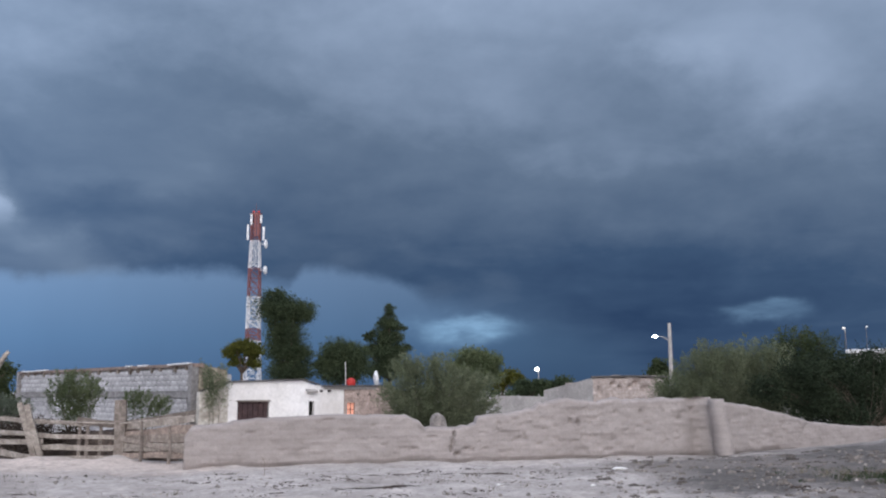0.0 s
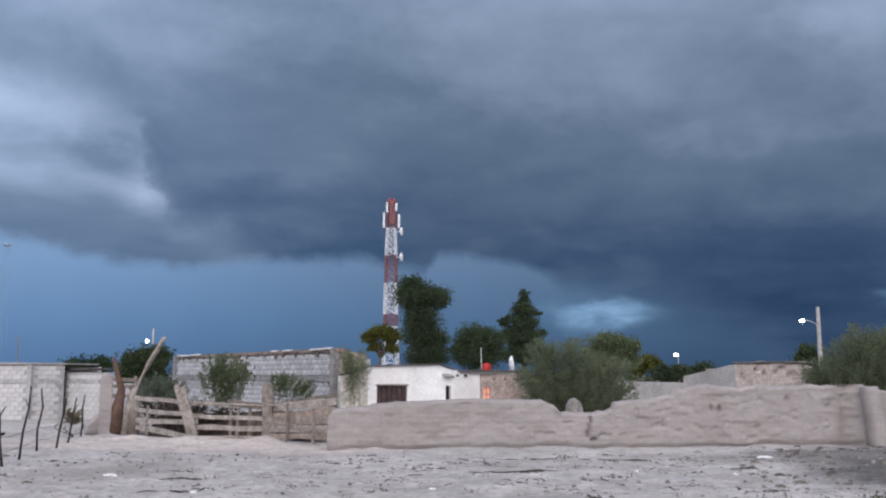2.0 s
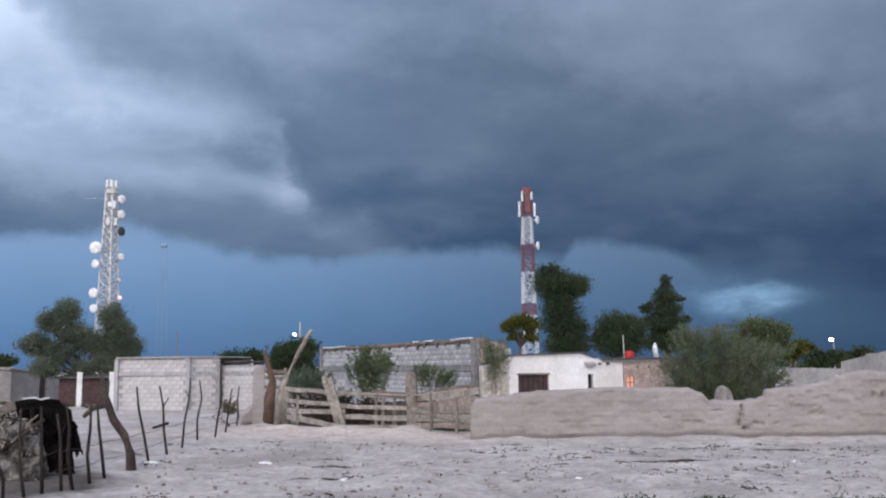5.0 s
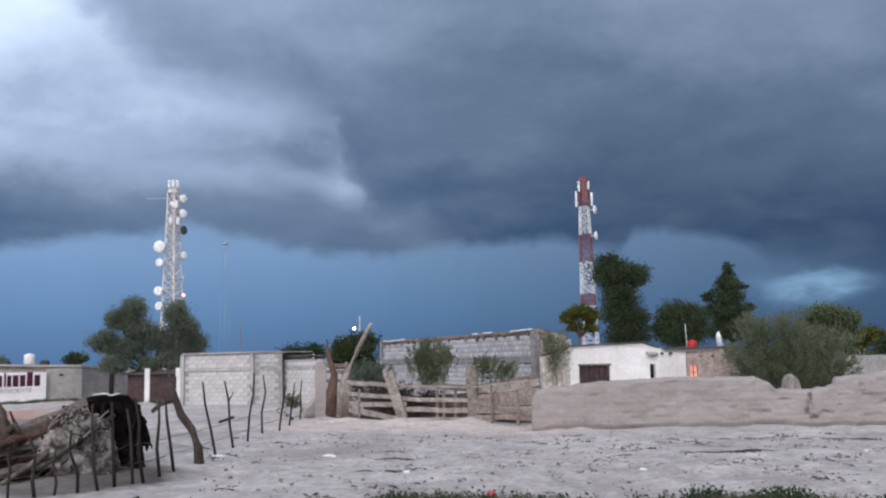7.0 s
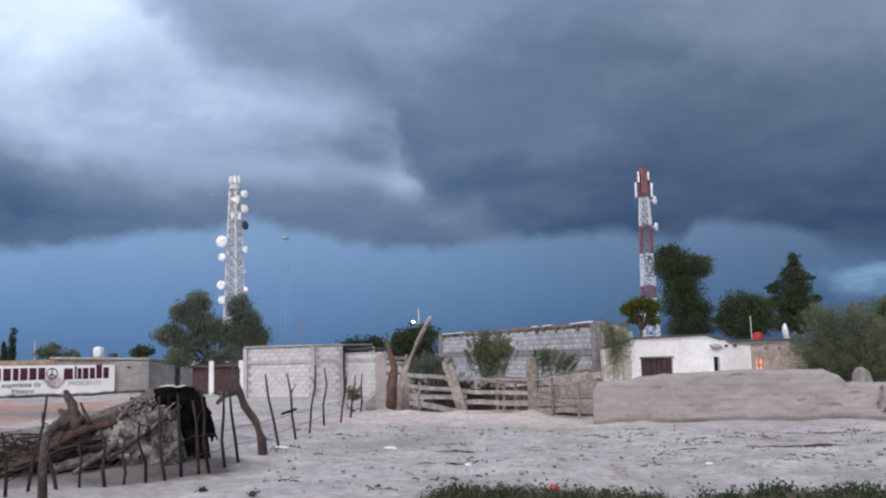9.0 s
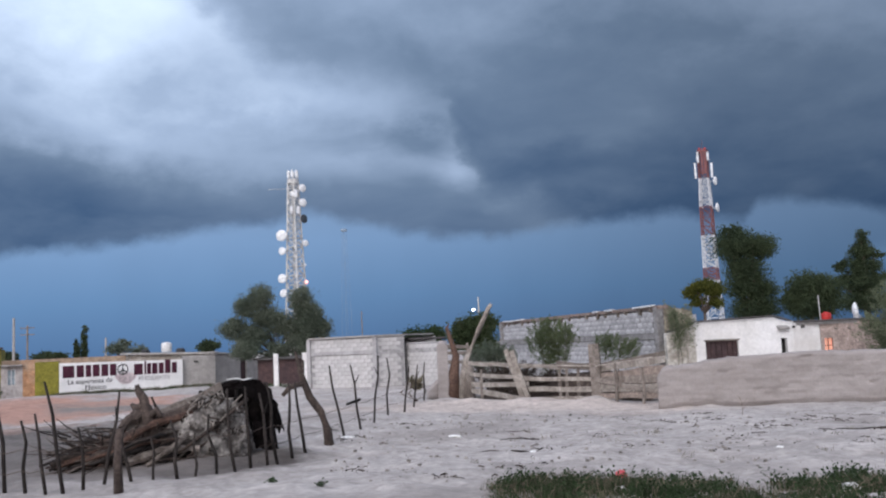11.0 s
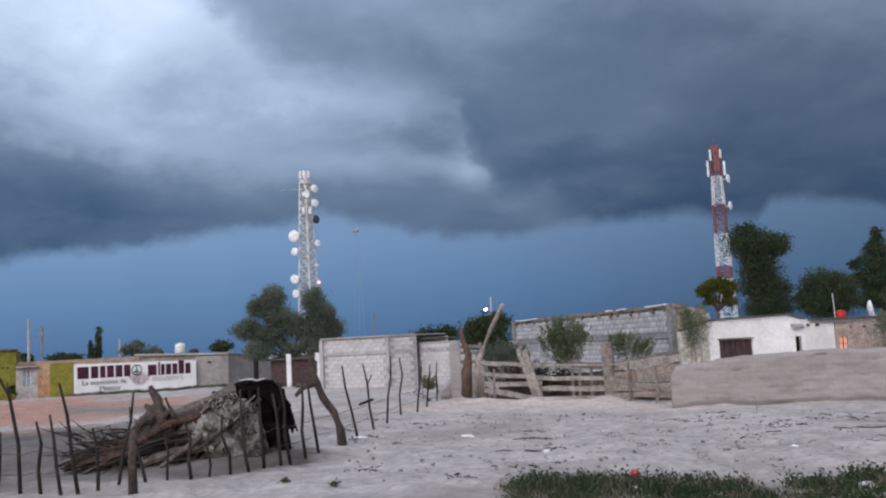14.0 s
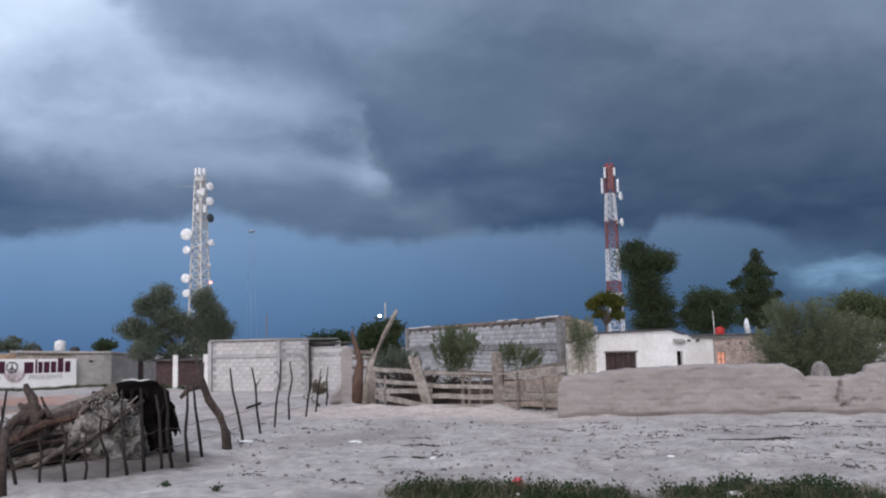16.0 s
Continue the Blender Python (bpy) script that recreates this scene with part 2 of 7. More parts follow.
# two dark patches paint shade: beneath the wood heap and behind the corral rails
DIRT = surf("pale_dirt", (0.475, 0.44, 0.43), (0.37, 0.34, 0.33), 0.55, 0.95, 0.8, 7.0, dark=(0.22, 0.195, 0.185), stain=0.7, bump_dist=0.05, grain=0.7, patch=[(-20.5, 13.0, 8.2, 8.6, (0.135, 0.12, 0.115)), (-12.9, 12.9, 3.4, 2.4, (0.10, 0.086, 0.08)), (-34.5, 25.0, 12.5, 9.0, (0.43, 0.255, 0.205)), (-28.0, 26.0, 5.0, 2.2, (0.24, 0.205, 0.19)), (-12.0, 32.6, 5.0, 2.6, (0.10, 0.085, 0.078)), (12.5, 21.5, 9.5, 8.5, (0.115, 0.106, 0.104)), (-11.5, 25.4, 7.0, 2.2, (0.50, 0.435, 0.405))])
ADOBE = surf("adobe", (0.354, 0.32, 0.313), (0.316, 0.283, 0.275), 0.7, 0.95, 0.9, 26.0, dark=(0.25, 0.218, 0.206), stain=0.4, grain=0.3, strata=1.2, courses=(0.42, 0.13, (0.88, 0.875, 0.87)), bump_dist=0.02)
BLOCK = surf("concrete_block", (0.52, 0.517, 0.54), (0.42, 0.415, 0.435), 1.2, 0.9, 0.4, 20.0, dark=(0.24, 0.24, 0.26), stain=0.4, rand=0.16)
MORTAR = surf("mortar", (0.27, 0.26, 0.26), (0.21, 0.20, 0.20), 1.5, 0.95, 0.4)
WHITEBLOCK = surf("whitewashed_block", (0.66, 0.645, 0.645), (0.54, 0.52, 0.515), 0.8, 0.9, 0.4, 16.0, dark=(0.34, 0.32, 0.31), stain=0.4, grain=0.45, courses=(0.4, 0.2, (0.66, 0.66, 0.68)))
CONCRETE = surf("weathered_concrete", (0.40, 0.38, 0.37), (0.31, 0.295, 0.29), 0.7, 0.9, 0.35, 15.0, dark=(0.22, 0.205, 0.20), stain=0.5, grain=0.6)
WHITEWASH = surf("whitewash", (0.81, 0.80, 0.81), (0.74, 0.725, 0.72), 0.6, 0.85, 0.25, 10.0, dark=(0.50, 0.46, 0.43), stain=0.5, grain=0.3)
OLDPLASTER = surf("old_plaster", (0.58, 0.55, 0.51), (0.42, 0.37, 0.33), 1.3, 0.95, 0.6, 10.0, dark=(0.33, 0.28, 0.24))
PINKBRICK = surf("pinkish_brick", (0.50, 0.405, 0.37), (0.41, 0.325, 0.295), 0.9, 0.9, 0.4, 14.0, dark=(0.50, 0.46, 0.43), stain=0.5, courses=(0.4, 0.12, (0.8, 0.78, 0.77)))
SIGNWHITE = surf("sign_white", (0.86, 0.85, 0.86), (0.80, 0.785, 0.795), 0.7, 0.8, 0.2, 12.0, grain=0.2)
MAROON = surf("maroon_paint", (0.055, 0.012, 0.028), (0.085, 0.02, 0.04), 2.0, 0.7, 0.1)
BLACKPAINT = surf("black_paint", (0.03, 0.03, 0.035), (0.05, 0.05, 0.055), 2.0, 0.7, 0.1)
GREYPAINT = surf("grey_paint", (0.33, 0.31, 0.33), (0.42, 0.4, 0.42), 2.0, 0.7, 0.1)
PINKPAINT = surf("pink_paint", (0.82, 0.72, 0.74), (0.78, 0.68, 0.70), 2.0, 0.8, 0.1)
OLIVE = surf("olive_paint", (0.24, 0.22, 0.035), (0.19, 0.175, 0.03), 0.8, 0.8, 0.2, 12.0, dark=(0.13, 0.12, 0.03), stain=0.4)
ORANGE = surf("orange_paint", (0.52, 0.30, 0.17), (0.44, 0.23, 0.13), 0.8, 0.85, 0.3, 10.0, dark=(0.55, 0.47, 0.40), stain=0.9)
SHUTTER = surf("dark_red_shutter", (0.085, 0.05, 0.05), (0.055, 0.035, 0.038), 1.5, 0.7, 0.3)
# near-black tone that paints the unlit insides of the doorway and vent
VOID = surf("painted_dark_interior", (0.02, 0.018, 0.018), (0.012, 0.011, 0.011), 1.0, 0.95, 0.1)
TAR = surf("roof_edge_tar", (0.07, 0.065, 0.065), (0.11, 0.10, 0.10), 1.5, 0.9, 0.3)
TINWHITE = surf("white_tin", (0.80, 0.80, 0.82), (0.7, 0.7, 0.72), 2.0, 0.5, 0.1)
WOOD = surf("weathered_wood", (0.27, 0.235, 0.212), (0.165, 0.138, 0.122), 2.5, 0.9, 0.5, 25.0, dark=(0.13, 0.10, 0.085), stain=0.5, rand=0.2)
WOODPALE = surf("bleached_wood", (0.42, 0.38, 0.345), (0.26, 0.225, 0.20), 2.5, 0.9, 0.5, 25.0, dark=(0.2, 0.165, 0.14), stain=0.4, rand=0.15)
WOODRED = surf("reddish_wood", (0.15, 0.092, 0.07), (0.10, 0.062, 0.05), 3.0, 0.9, 0.5, 25.0)
STAKE = surf("grey_stake_wood", (0.042, 0.034, 0.031), (0.022, 0.018, 0.017), 3.0, 0.9, 0.5, 30.0, rand=0.3)
BRANCH = surf("dead_branch", (0.075, 0.056, 0.047), (0.022, 0.016, 0.014), 3.0, 0.9, 0.5, 30.0, rand=0.45)
BARK = surf("bark", (0.13, 0.10, 0.08), (0.075, 0.058, 0.048), 4.0, 0.95, 0.6, 25.0)
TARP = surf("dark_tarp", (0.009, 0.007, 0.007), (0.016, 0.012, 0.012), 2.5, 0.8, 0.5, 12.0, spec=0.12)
BLANKET = surf("mottled_sacking", (0.34, 0.315, 0.295), (0.03, 0.024, 0.021), 4.5, 0.95, 0.6, 14.0, dark=(0.07, 0.055, 0.05), stain=0.8)
STEELWHITE = surf("white_steel", (0.72, 0.73, 0.76), (0.6, 0.61, 0.64), 0.5, 0.5, 0.1)
STEELRED = surf("red_steel", (0.22, 0.085, 0.085), (0.18, 0.068, 0.07), 0.5, 0.5, 0.1)
STEELGREY = surf("galvanised_steel", (0.64, 0.635, 0.63), (0.54, 0.53, 0.52), 0.5, 0.5, 0.1, metal=0.2)
DISH = surf("dish_white", (0.82, 0.83, 0.85), (0.76, 0.77, 0.79), 0.6, 0.5, 0.05)
DISHDARK = surf("dish_dark", (0.04, 0.05, 0.065), (0.06, 0.07, 0.085), 0.6, 0.5, 0.05)
REDPLASTIC = surf("red_plastic", (0.50, 0.035, 0.03), (0.42, 0.03, 0.028), 2.0, 0.4, 0.05)
WHITEPLASTIC = surf("white_plastic", (0.80, 0.80, 0.80), (0.72, 0.72, 0.72), 2.0, 0.45, 0.1)
WIRE = surf("rusty_wire", (0.10, 0.075, 0.06), (0.07, 0.05, 0.045), 4.0, 0.7, 0.1)
STONE = surf("grey_stone", (0.30, 0.275, 0.26), (0.22, 0.20, 0.19), 2.5, 0.95, 0.6, 16.0)
PEBBLE = surf("pebbles", (0.30, 0.275, 0.26), (0.18, 0.162, 0.15), 2.5, 0.95, 0.4, 16.0, rand=0.4)
LEAF_DARK = surf("leaf_dark_green", (0.050, 0.070, 0.042), (0.078, 0.102, 0.055), 0.5, 0.9, 0.0, 3.0, rand=0.35, spec=0.1, grain=0.35, leaf=0.42)
LEAF_MID = surf("leaf_green", (0.050, 0.070, 0.034), (0.072, 0.092, 0.046), 0.5, 0.9, 0.0, 3.0, rand=0.35, spec=0.1, grain=0.35, leaf=0.42)
LEAF_GREY = surf("leaf_grey_green", (0.125, 0.152, 0.115), (0.180, 0.203, 0.158), 0.5, 0.9, 0.0, 3.0, rand=0.32, spec=0.1, grain=0.35, leaf=0.42)
LEAF_YELLOW = surf("leaf_yellow_green", (0.125, 0.125, 0.028), (0.09, 0.10, 0.028), 0.5, 0.9, 0.0, 3.0, rand=0.32, spec=0.1, grain=0.35, leaf=0.42)
LEAF_OLIVE = surf("leaf_mesquite", (0.132, 0.156, 0.096), (0.186, 0.206, 0.136), 0.5, 0.9, 0.0, 3.0, rand=0.25, spec=0.1, grain=0.35, leaf=0.42)
LEAF_WEED = surf("leaf_weed", (0.036, 0.060, 0.028), (0.058, 0.084, 0.042), 0.8, 0.9, 0.0, 3.0, rand=0.3, spec=0.1, grain=0.35, leaf=0.42)
CLOD = surf("dark_clod", (0.17, 0.152, 0.142), (0.09, 0.08, 0.075), 2.5, 0.95, 0.4, 16.0, rand=0.35)
LEAF_DRY = surf("leaf_dry", (0.165, 0.146, 0.105), (0.115, 0.10, 0.07), 0.8, 0.8, 0.0, 3.0, rand=0.4)
LAMP = lamp_glow("lamp_white", (1.0, 0.95, 0.82), 30.0)
LAMPSMALL = lamp_glow("lamp_small", (1.0, 0.97, 0.9), 0.35)
BEACON = surf("red_beacon_glass", (0.45, 0.05, 0.045), (0.4, 0.045, 0.04), 1.0, 0.2, 0.0)
WINDOWLIT = lamp_glow("lit_orange_curtain", (1.0, 0.46, 0.33), 0.42)


# ---------- builders ----------
def at(bearing, dist, z=0.0):
    """A place by compass bearing from the viewpoint (degrees, clockwise from straight ahead) and distance."""
    a = radians(bearing)
    return Vector((dist * math.sin(a), dist * math.cos(a), z))


def thing(name, place, label, category, group="", kind=""):
    ob = new(name)
    ob.location = place
    ob.empty_display_size = 0.2
    return tagged(ob, label, category, group, kind)


def root_of(ob):
    while ob.parent:
        ob = ob.parent
    return ob


def link(name, me, material, parent=None, label=""):
    """A mesh in world places as one object; under a parent its points are taken relative to the thing's base."""
    if parent:
        me.transform(Matrix.Translation(-Vector(root_of(parent).location)))
    if material:
        me.materials.append(material)
    ob = new(name, me)
    ob.parent = parent
    if label:
        ob["label"] = label
    return ob


def part(name, bm, material, parent=None, label="", smooth=False):
    me = bpy.data.meshes.new(name)
    bmesh.ops.recalc_face_normals(bm, faces=bm.faces)
    bm.to_mesh(me)
    bm.free()
    if smooth:
        me.shade_smooth()
    return link(name, me, material, parent, label)


def box(bm, c, size, rz=0.0, bevel=0.0, tilt=(0.0, 0.0)):
    m = Matrix.Translation(c) @ Euler((tilt[0], tilt[1], rz)).to_matrix().to_4x4() @ Matrix.Diagonal((*size, 1))
    g = bmesh.ops.create_cube(bm, size=1.0, matrix=m)
    if bevel:
        ed = list({e for v in g["verts"] for e in v.link_edges})
        bmesh.ops.bevel(bm, geom=ed, offset=bevel, segments=1, affect="EDGES")
    return bm


def tube(bm, pts, radii, sides=6, cap=True):
    pts = [Vector(p) for p in pts]
    rings = []
    for i, p in enumerate(pts):
        d = (pts[min(i + 1, len(pts) - 1)] - pts[max(i - 1, 0)]).normalized()
        u = d.orthogonal().normalized() if abs(d.z) > 0.9 else d.cross(Vector((0, 0, 1))).normalized()
        v = d.cross(u)
        r = radii[i] if isinstance(radii, (list, tuple)) else radii
        rings.append([bm.verts.new(p + (u * math.cos(k * math.tau / sides) + v * math.sin(k * math.tau / sides)) * r) for k in range(sides)])
    for a, b in zip(rings, rings[1:]):
        for k in range(sides):
            bm.faces.new((a[k], a[(k + 1) % sides], b[(k + 1) % sides], b[k]))
    if cap:
        bm.faces.new(rings[0][::-1]), bm.faces.new(rings[-1])
    return bm


def plank(bm, p, q, width, thick, up=Vector((0, 0, 1)), wob=0.0, rng=random):
    """A board from p to q, its width along up, slightly warped and uneven."""
    p, q = Vector(p), Vector(q)
    d = (q - p).normalized()
    s = d.cross(up).normalized()
    w = s.cross(d).normalized()
    rings = []
    n = 5
    for i in range(n):
        c = p.lerp(q, i / (n - 1)) + w * rng.uniform(-wob, wob) + s * rng.uniform(-wob, wob) * 0.5
        hw, ht = width / 2 * rng.uniform(0.85, 1.12), thick / 2
        rings.append([bm.verts.new(c + w * a * hw + s * b * ht) for a, b in ((-1, -1), (1, -1), (1, 1), (-1, 1))])
    for a, b in zip(rings, rings[1:]):
        for k in range(4):
            bm.faces.new((a[k], a[(k + 1) % 4], b[(k + 1) % 4], b[k]))
    bm.faces.new(rings[0][::-1]), bm.faces.new(rings[-1])
    return bm


def uv_wall(bm, p, q):
    """Lays the wall's run and height in its UV map."""
    p, q = Vector(p), Vector(q)
    d = (q - p)
    d.z = 0
    d.normalize()
    lay = bm.loops.layers.uv.verify()
    for f in bm.faces:
        for l in f.loops:
            l[lay].uv = ((l.vert.co - p).dot(d) + (l.vert.co - p).dot(Vector((-d.y, d.x, 0))), l.vert.co.z)
    return bm


def away(p, q):
    """The level normal of the run from p to q that points away from the viewpoint."""
    d = (Vector(q) - Vector(p)).normalized()
    n = Vector((-d.y, d.x, 0)).normalized()
    mid = (Vector(p) + Vector(q)) / 2
    return n if n.dot(Vector((mid.x, mid.y, 0))) > 0 else -n


def wall_run(p, q, z0, z1, thick=0.2, holes=(), z1b=None):
    """A wall with openings (start, end, bottom, top) that go through it; z1b: the top at q if it slopes."""
    bm = bmesh.new()
    p, q = Vector((p[0], p[1], 0)), Vector((q[0], q[1], 0))
    n, d, run = away(p, q), (q - p).normalized(), (q - p).length
    z1b = z1 if z1b is None else z1b
    cuts = sorted({0.0, run, *[h[0] for h in holes], *[h[1] for h in holes]})

    def slab(a, b, lo, hi_a, hi_b):
        vs = []
        for t in (0, 1):
            for s, hi in ((a, hi_a), (b, hi_b)):
                base = p + d * s + n * thick * t
                vs.append(bm.verts.new(base + Vector((0, 0, lo)))), vs.append(bm.verts.new(base + Vector((0, 0, hi))))
        a0, a1, b0, b1, c0, c1, d0, d1 = vs
        for f in ((a0, b0, b1, a1), (c0, c1, d1, d0), (a0, a1, c1, c0), (b0, d0, d1, b1), (a1, b1, d1, c1), (a0, c0, d0, b0)):
            bm.faces.new(f)

    top = lambda s: z1 + (z1b - z1) * s / run
    for a, b in zip(cuts, cuts[1:]):
        hs = [h for h in holes if h[0] <= a + 1e-6 and h[1] >= b - 1e-6]
        if not hs:
            slab(a, b, z0, top(a), top(b))
        for h in hs:
            if h[2] > z0:
                slab(a, b, z0, h[2], h[2])
            slab(a, b, h[3], top(a), top(b))
    return uv_wall(bm, p, q)


def along(p, q, s, off=0.0, z=0.0):
    p, q = Vector((p[0], p[1], 0)), Vector((q[0], q[1], 0))
    r = p + (q - p).normalized() * s + away(p, q) * off
    r.z = z
    return r


def turn(p, q):
    return math.atan2(q[1] - p[1], q[0] - p[0])


def leaf_mesh(name, blobs, count, size, seed, clump=0.35, droop=0.0, narrow=0.45, stray=0.06):
    """Many small folded leaves gathered in clumps through the given ellipsoids (centre, radii)."""
    rs = np.random.RandomState(seed)
    vol = np.array([r[0] * r[1] * r[2] for _, r in blobs]) ** 0.8
    per = 34
    nc = max(8, count // per)
    which = rs.choice(len(blobs), nc, p=vol / vol.sum())
    cen = np.array([tuple(c) for c, _ in blobs])[which]
    rad = np.array([tuple(r) for _, r in blobs])[which]
    d = rs.normal(size=(nc, 3))
    d /= np.linalg.norm(d, axis=1)[:, None]
    cc = cen + d * rad * (rs.rand(nc, 1) ** 0.45) * rs.uniform(0.7, 1.1, (nc, 1)) * np.where(rs.rand(nc, 1) < stray, 1.32, 1.0)
    spread = rad.mean(axis=1) * clump * rs.uniform(0.5, 1.3, nc)
    idx = rs.randint(0, nc, count)
    pos = cc[idx] + np.clip(rs.normal(size=(count, 3)), -1.5, 1.5) * spread[idx][:, None] * np.array([1, 1, 0.75])
    a = rs.normal(size=(count, 3)) + np.array([0, 0, -droop])
    a /= np.linalg.norm(a, axis=1)[:, None]
    b = np.cross(a, rs.normal(size=(count, 3)))
    b /= np.linalg.norm(b, axis=1)[:, None]
    c = np.cross(a, b)
    s = size * rs.uniform(0.55, 1.3, (count, 1))
    v = np.stack([pos, pos + a * s * 0.5 + b * s * narrow + c * s * 0.12, pos + a * s, pos + a * s * 0.5 - b * s * narrow + c * s * 0.12], 1).reshape(-1, 3)
    k = np.arange(count)[:, None] * 4
    f = np.concatenate([k + np.array([[0, 1, 2]]), k + np.array([[0, 2, 3]])], 0)
    me = bpy.data.meshes.new(name)
    me.from_pydata(v.tolist(), [], f.tolist())
    return me


def feather_mesh(name, base, blobs, shoots, per, size, seed, spread=0.09, reach=1.12, sag=0.12, rise=(0.25, 0.7)):
    """Fine leaflets set along arching shoots that fan out of the base into the given ellipsoids."""
    rs = np.random.RandomState(seed)
    vol = np.array([r[0] * r[1] * r[2] for _, r in blobs]) ** 0.75
    which = rs.choice(len(blobs), shoots, p=vol / vol.sum())
    cen = np.array([tuple(c) for c, _ in blobs])[which]
    rad = np.array([tuple(r) for _, r in blobs])[which]
    d = rs.normal(size=(shoots, 3)) + np.array([0, 0, 0.35])
    d /= np.linalg.norm(d, axis=1)[:, None]
    tip = cen + d * rad * (rs.rand(shoots, 1) ** 0.4) * np.where(rs.rand(shoots, 1) < 0.22, reach * 1.2, reach)
    foot = np.array(tuple(base)) + rs.normal(size=(shoots, 3)) * np.array([0.25, 0.2, 0.0])
    start = foot + (tip - foot) * rs.uniform(rise[0], rise[1], (shoots, 1))
    arch = (start + tip) / 2 + np.array([0, 0, 1.0]) * np.linalg.norm(tip - start, axis=1)[:, None] * sag
    k = np.repeat(np.arange(shoots), per)
    u = rs.rand(shoots * per, 1) ** 0.8
    pos = start[k] * (1 - u) ** 2 + arch[k] * 2 * u * (1 - u) + tip[k] * u ** 2
    pos = pos + rs.normal(size=pos.shape) * spread * (1.1 - 0.75 * u)
    a = rs.normal(size=pos.shape) * 0.7 + (tip - start)[k] / (np.linalg.norm(tip - start, axis=1)[k][:, None] + 1e-6)
    a /= np.linalg.norm(a, axis=1)[:, None]
    b = np.cross(a, rs.normal(size=pos.shape))
    b /= np.linalg.norm(b, axis=1)[:, None]
    ln = size * rs.uniform(0.6, 1.4, (len(pos), 1))
    v = np.stack([pos, pos + a * ln * 0.5 + b * ln * 0.26, pos + a * ln, pos + a * ln * 0.5 - b * ln * 0.26], 1).reshape(-1, 3)
    q = np.arange(len(pos))[:, None] * 4
    me = bpy.data.meshes.new(name)
    me.from_pydata(v.tolist(), [], (q + np.array([[0, 1, 2, 3]])).tolist())
    return me, [tuple(map(Vector, p)) for p in zip(start.tolist(), arch.tolist(), tip.tolist())]


def feather_bush(name, base, blobs, leaf, label, category="bush", shoots=420, per=90, size=0.07, seed=1, trunk=0.05, stems=5, group="", spread=0.09, reach=1.12, start=(0.25, 0.7)):
    """A many-stemmed bush of thin arching shoots with fine leaflets."""
    rng = random.Random(seed)
    base = Vector(base)
    t = thing(name, base, label, category, group)
    me, ways = feather_mesh("crown", base, blobs, shoots, per, size, seed, spread, reach, rise=start)
    bm = bmesh.new()
    for k in range(stems):
        c, r = blobs[k % len(blobs)]
        foot = base + Vector((rng.uniform(-1, 1), rng.uniform(-1, 1), 0)) * trunk * 4
        end = Vector(c) + Vector((0, 0, r[2] * 0.3))
        tube(bm, [foot - Vector((0, 0, 0.15)), foot + Vector((0, 0, 0.1)), foot.lerp(end, 0.5) + Vector((rng.uniform(-0.1, 0.1), 0, -0.08)), end], [trunk * 1.2, trunk, trunk * 0.6, trunk * 0.15], 6)
    for p, q, r in ways[::9]:
        tube(bm, [p, q, p.lerp(r, 0.92)], [trunk * 0.16, trunk * 0.11, trunk * 0.05], 3, False)
    part("trunk", bm, BARK, t, smooth=True)
    link("crown", me, leaf, t)
    return t


def tree(name, base, blobs, leaf, label, category="tree", leaves=7000, size=0.16, seed=1, trunk=0.16, droop=0.0, limbs=True, group="", stems=1, clump=0.3, stray=0.06):
    """A tapered trunk that forks into limbs, and a crown of leaf clumps."""
    rng = random.Random(seed)
    base = Vector(base)
    t = thing(name, base, label, category, group)
    bm = bmesh.new()
    low = min(c[2] - r[2] * 0.4 for c, r in blobs)
    mid = sum((Vector(c) for c, _ in blobs), Vector()) / len(blobs)
    for k in range(stems):
        foot = base + Vector((rng.uniform(-1, 1), rng.uniform(-1, 1), 0)) * (0.0 if stems == 1 else trunk * 2.5)
        fork = foot.lerp(Vector((mid.x, mid.y, max(low, base.z + 0.3))), 0.85 if stems == 1 else 0.6)
        fork += Vector((rng.uniform(-0.3, 0.3), rng.uniform(-0.3, 0.3), 0)) * (1 if stems == 1 else 2)
        bend = foot.lerp(fork, 0.5) + Vector((rng.uniform(-0.15, 0.15), rng.uniform(-0.15, 0.15), 0))
        tube(bm, [foot - Vector((0, 0, 0.15)), foot + Vector((0, 0, 0.1)), bend, fork], [trunk * 1.35, trunk, trunk * 0.8, trunk * 0.6], 8)
        if limbs:
            for c, r in blobs:
                for j in range(2):
                    end = Vector(c) + Vector((rng.uniform(-1, 1) * r[0], rng.uniform(-1, 1) * r[1], rng.uniform(-0.3, 0.8) * r[2])) * 0.7
                    m1 = fork.lerp(end, 0.5) + Vector((rng.uniform(-0.2, 0.2), rng.uniform(-0.2, 0.2), rng.uniform(0, 0.25)))
                    tube(bm, [fork, m1, end], [trunk * 0.5, trunk * 0.3, trunk * 0.08], 5)
    part("trunk", bm, BARK, t, smooth=True)
    link("crown", leaf_mesh("crown", blobs, leaves, size, seed, droop=droop, clump=clump, stray=stray), leaf, t)
    return t


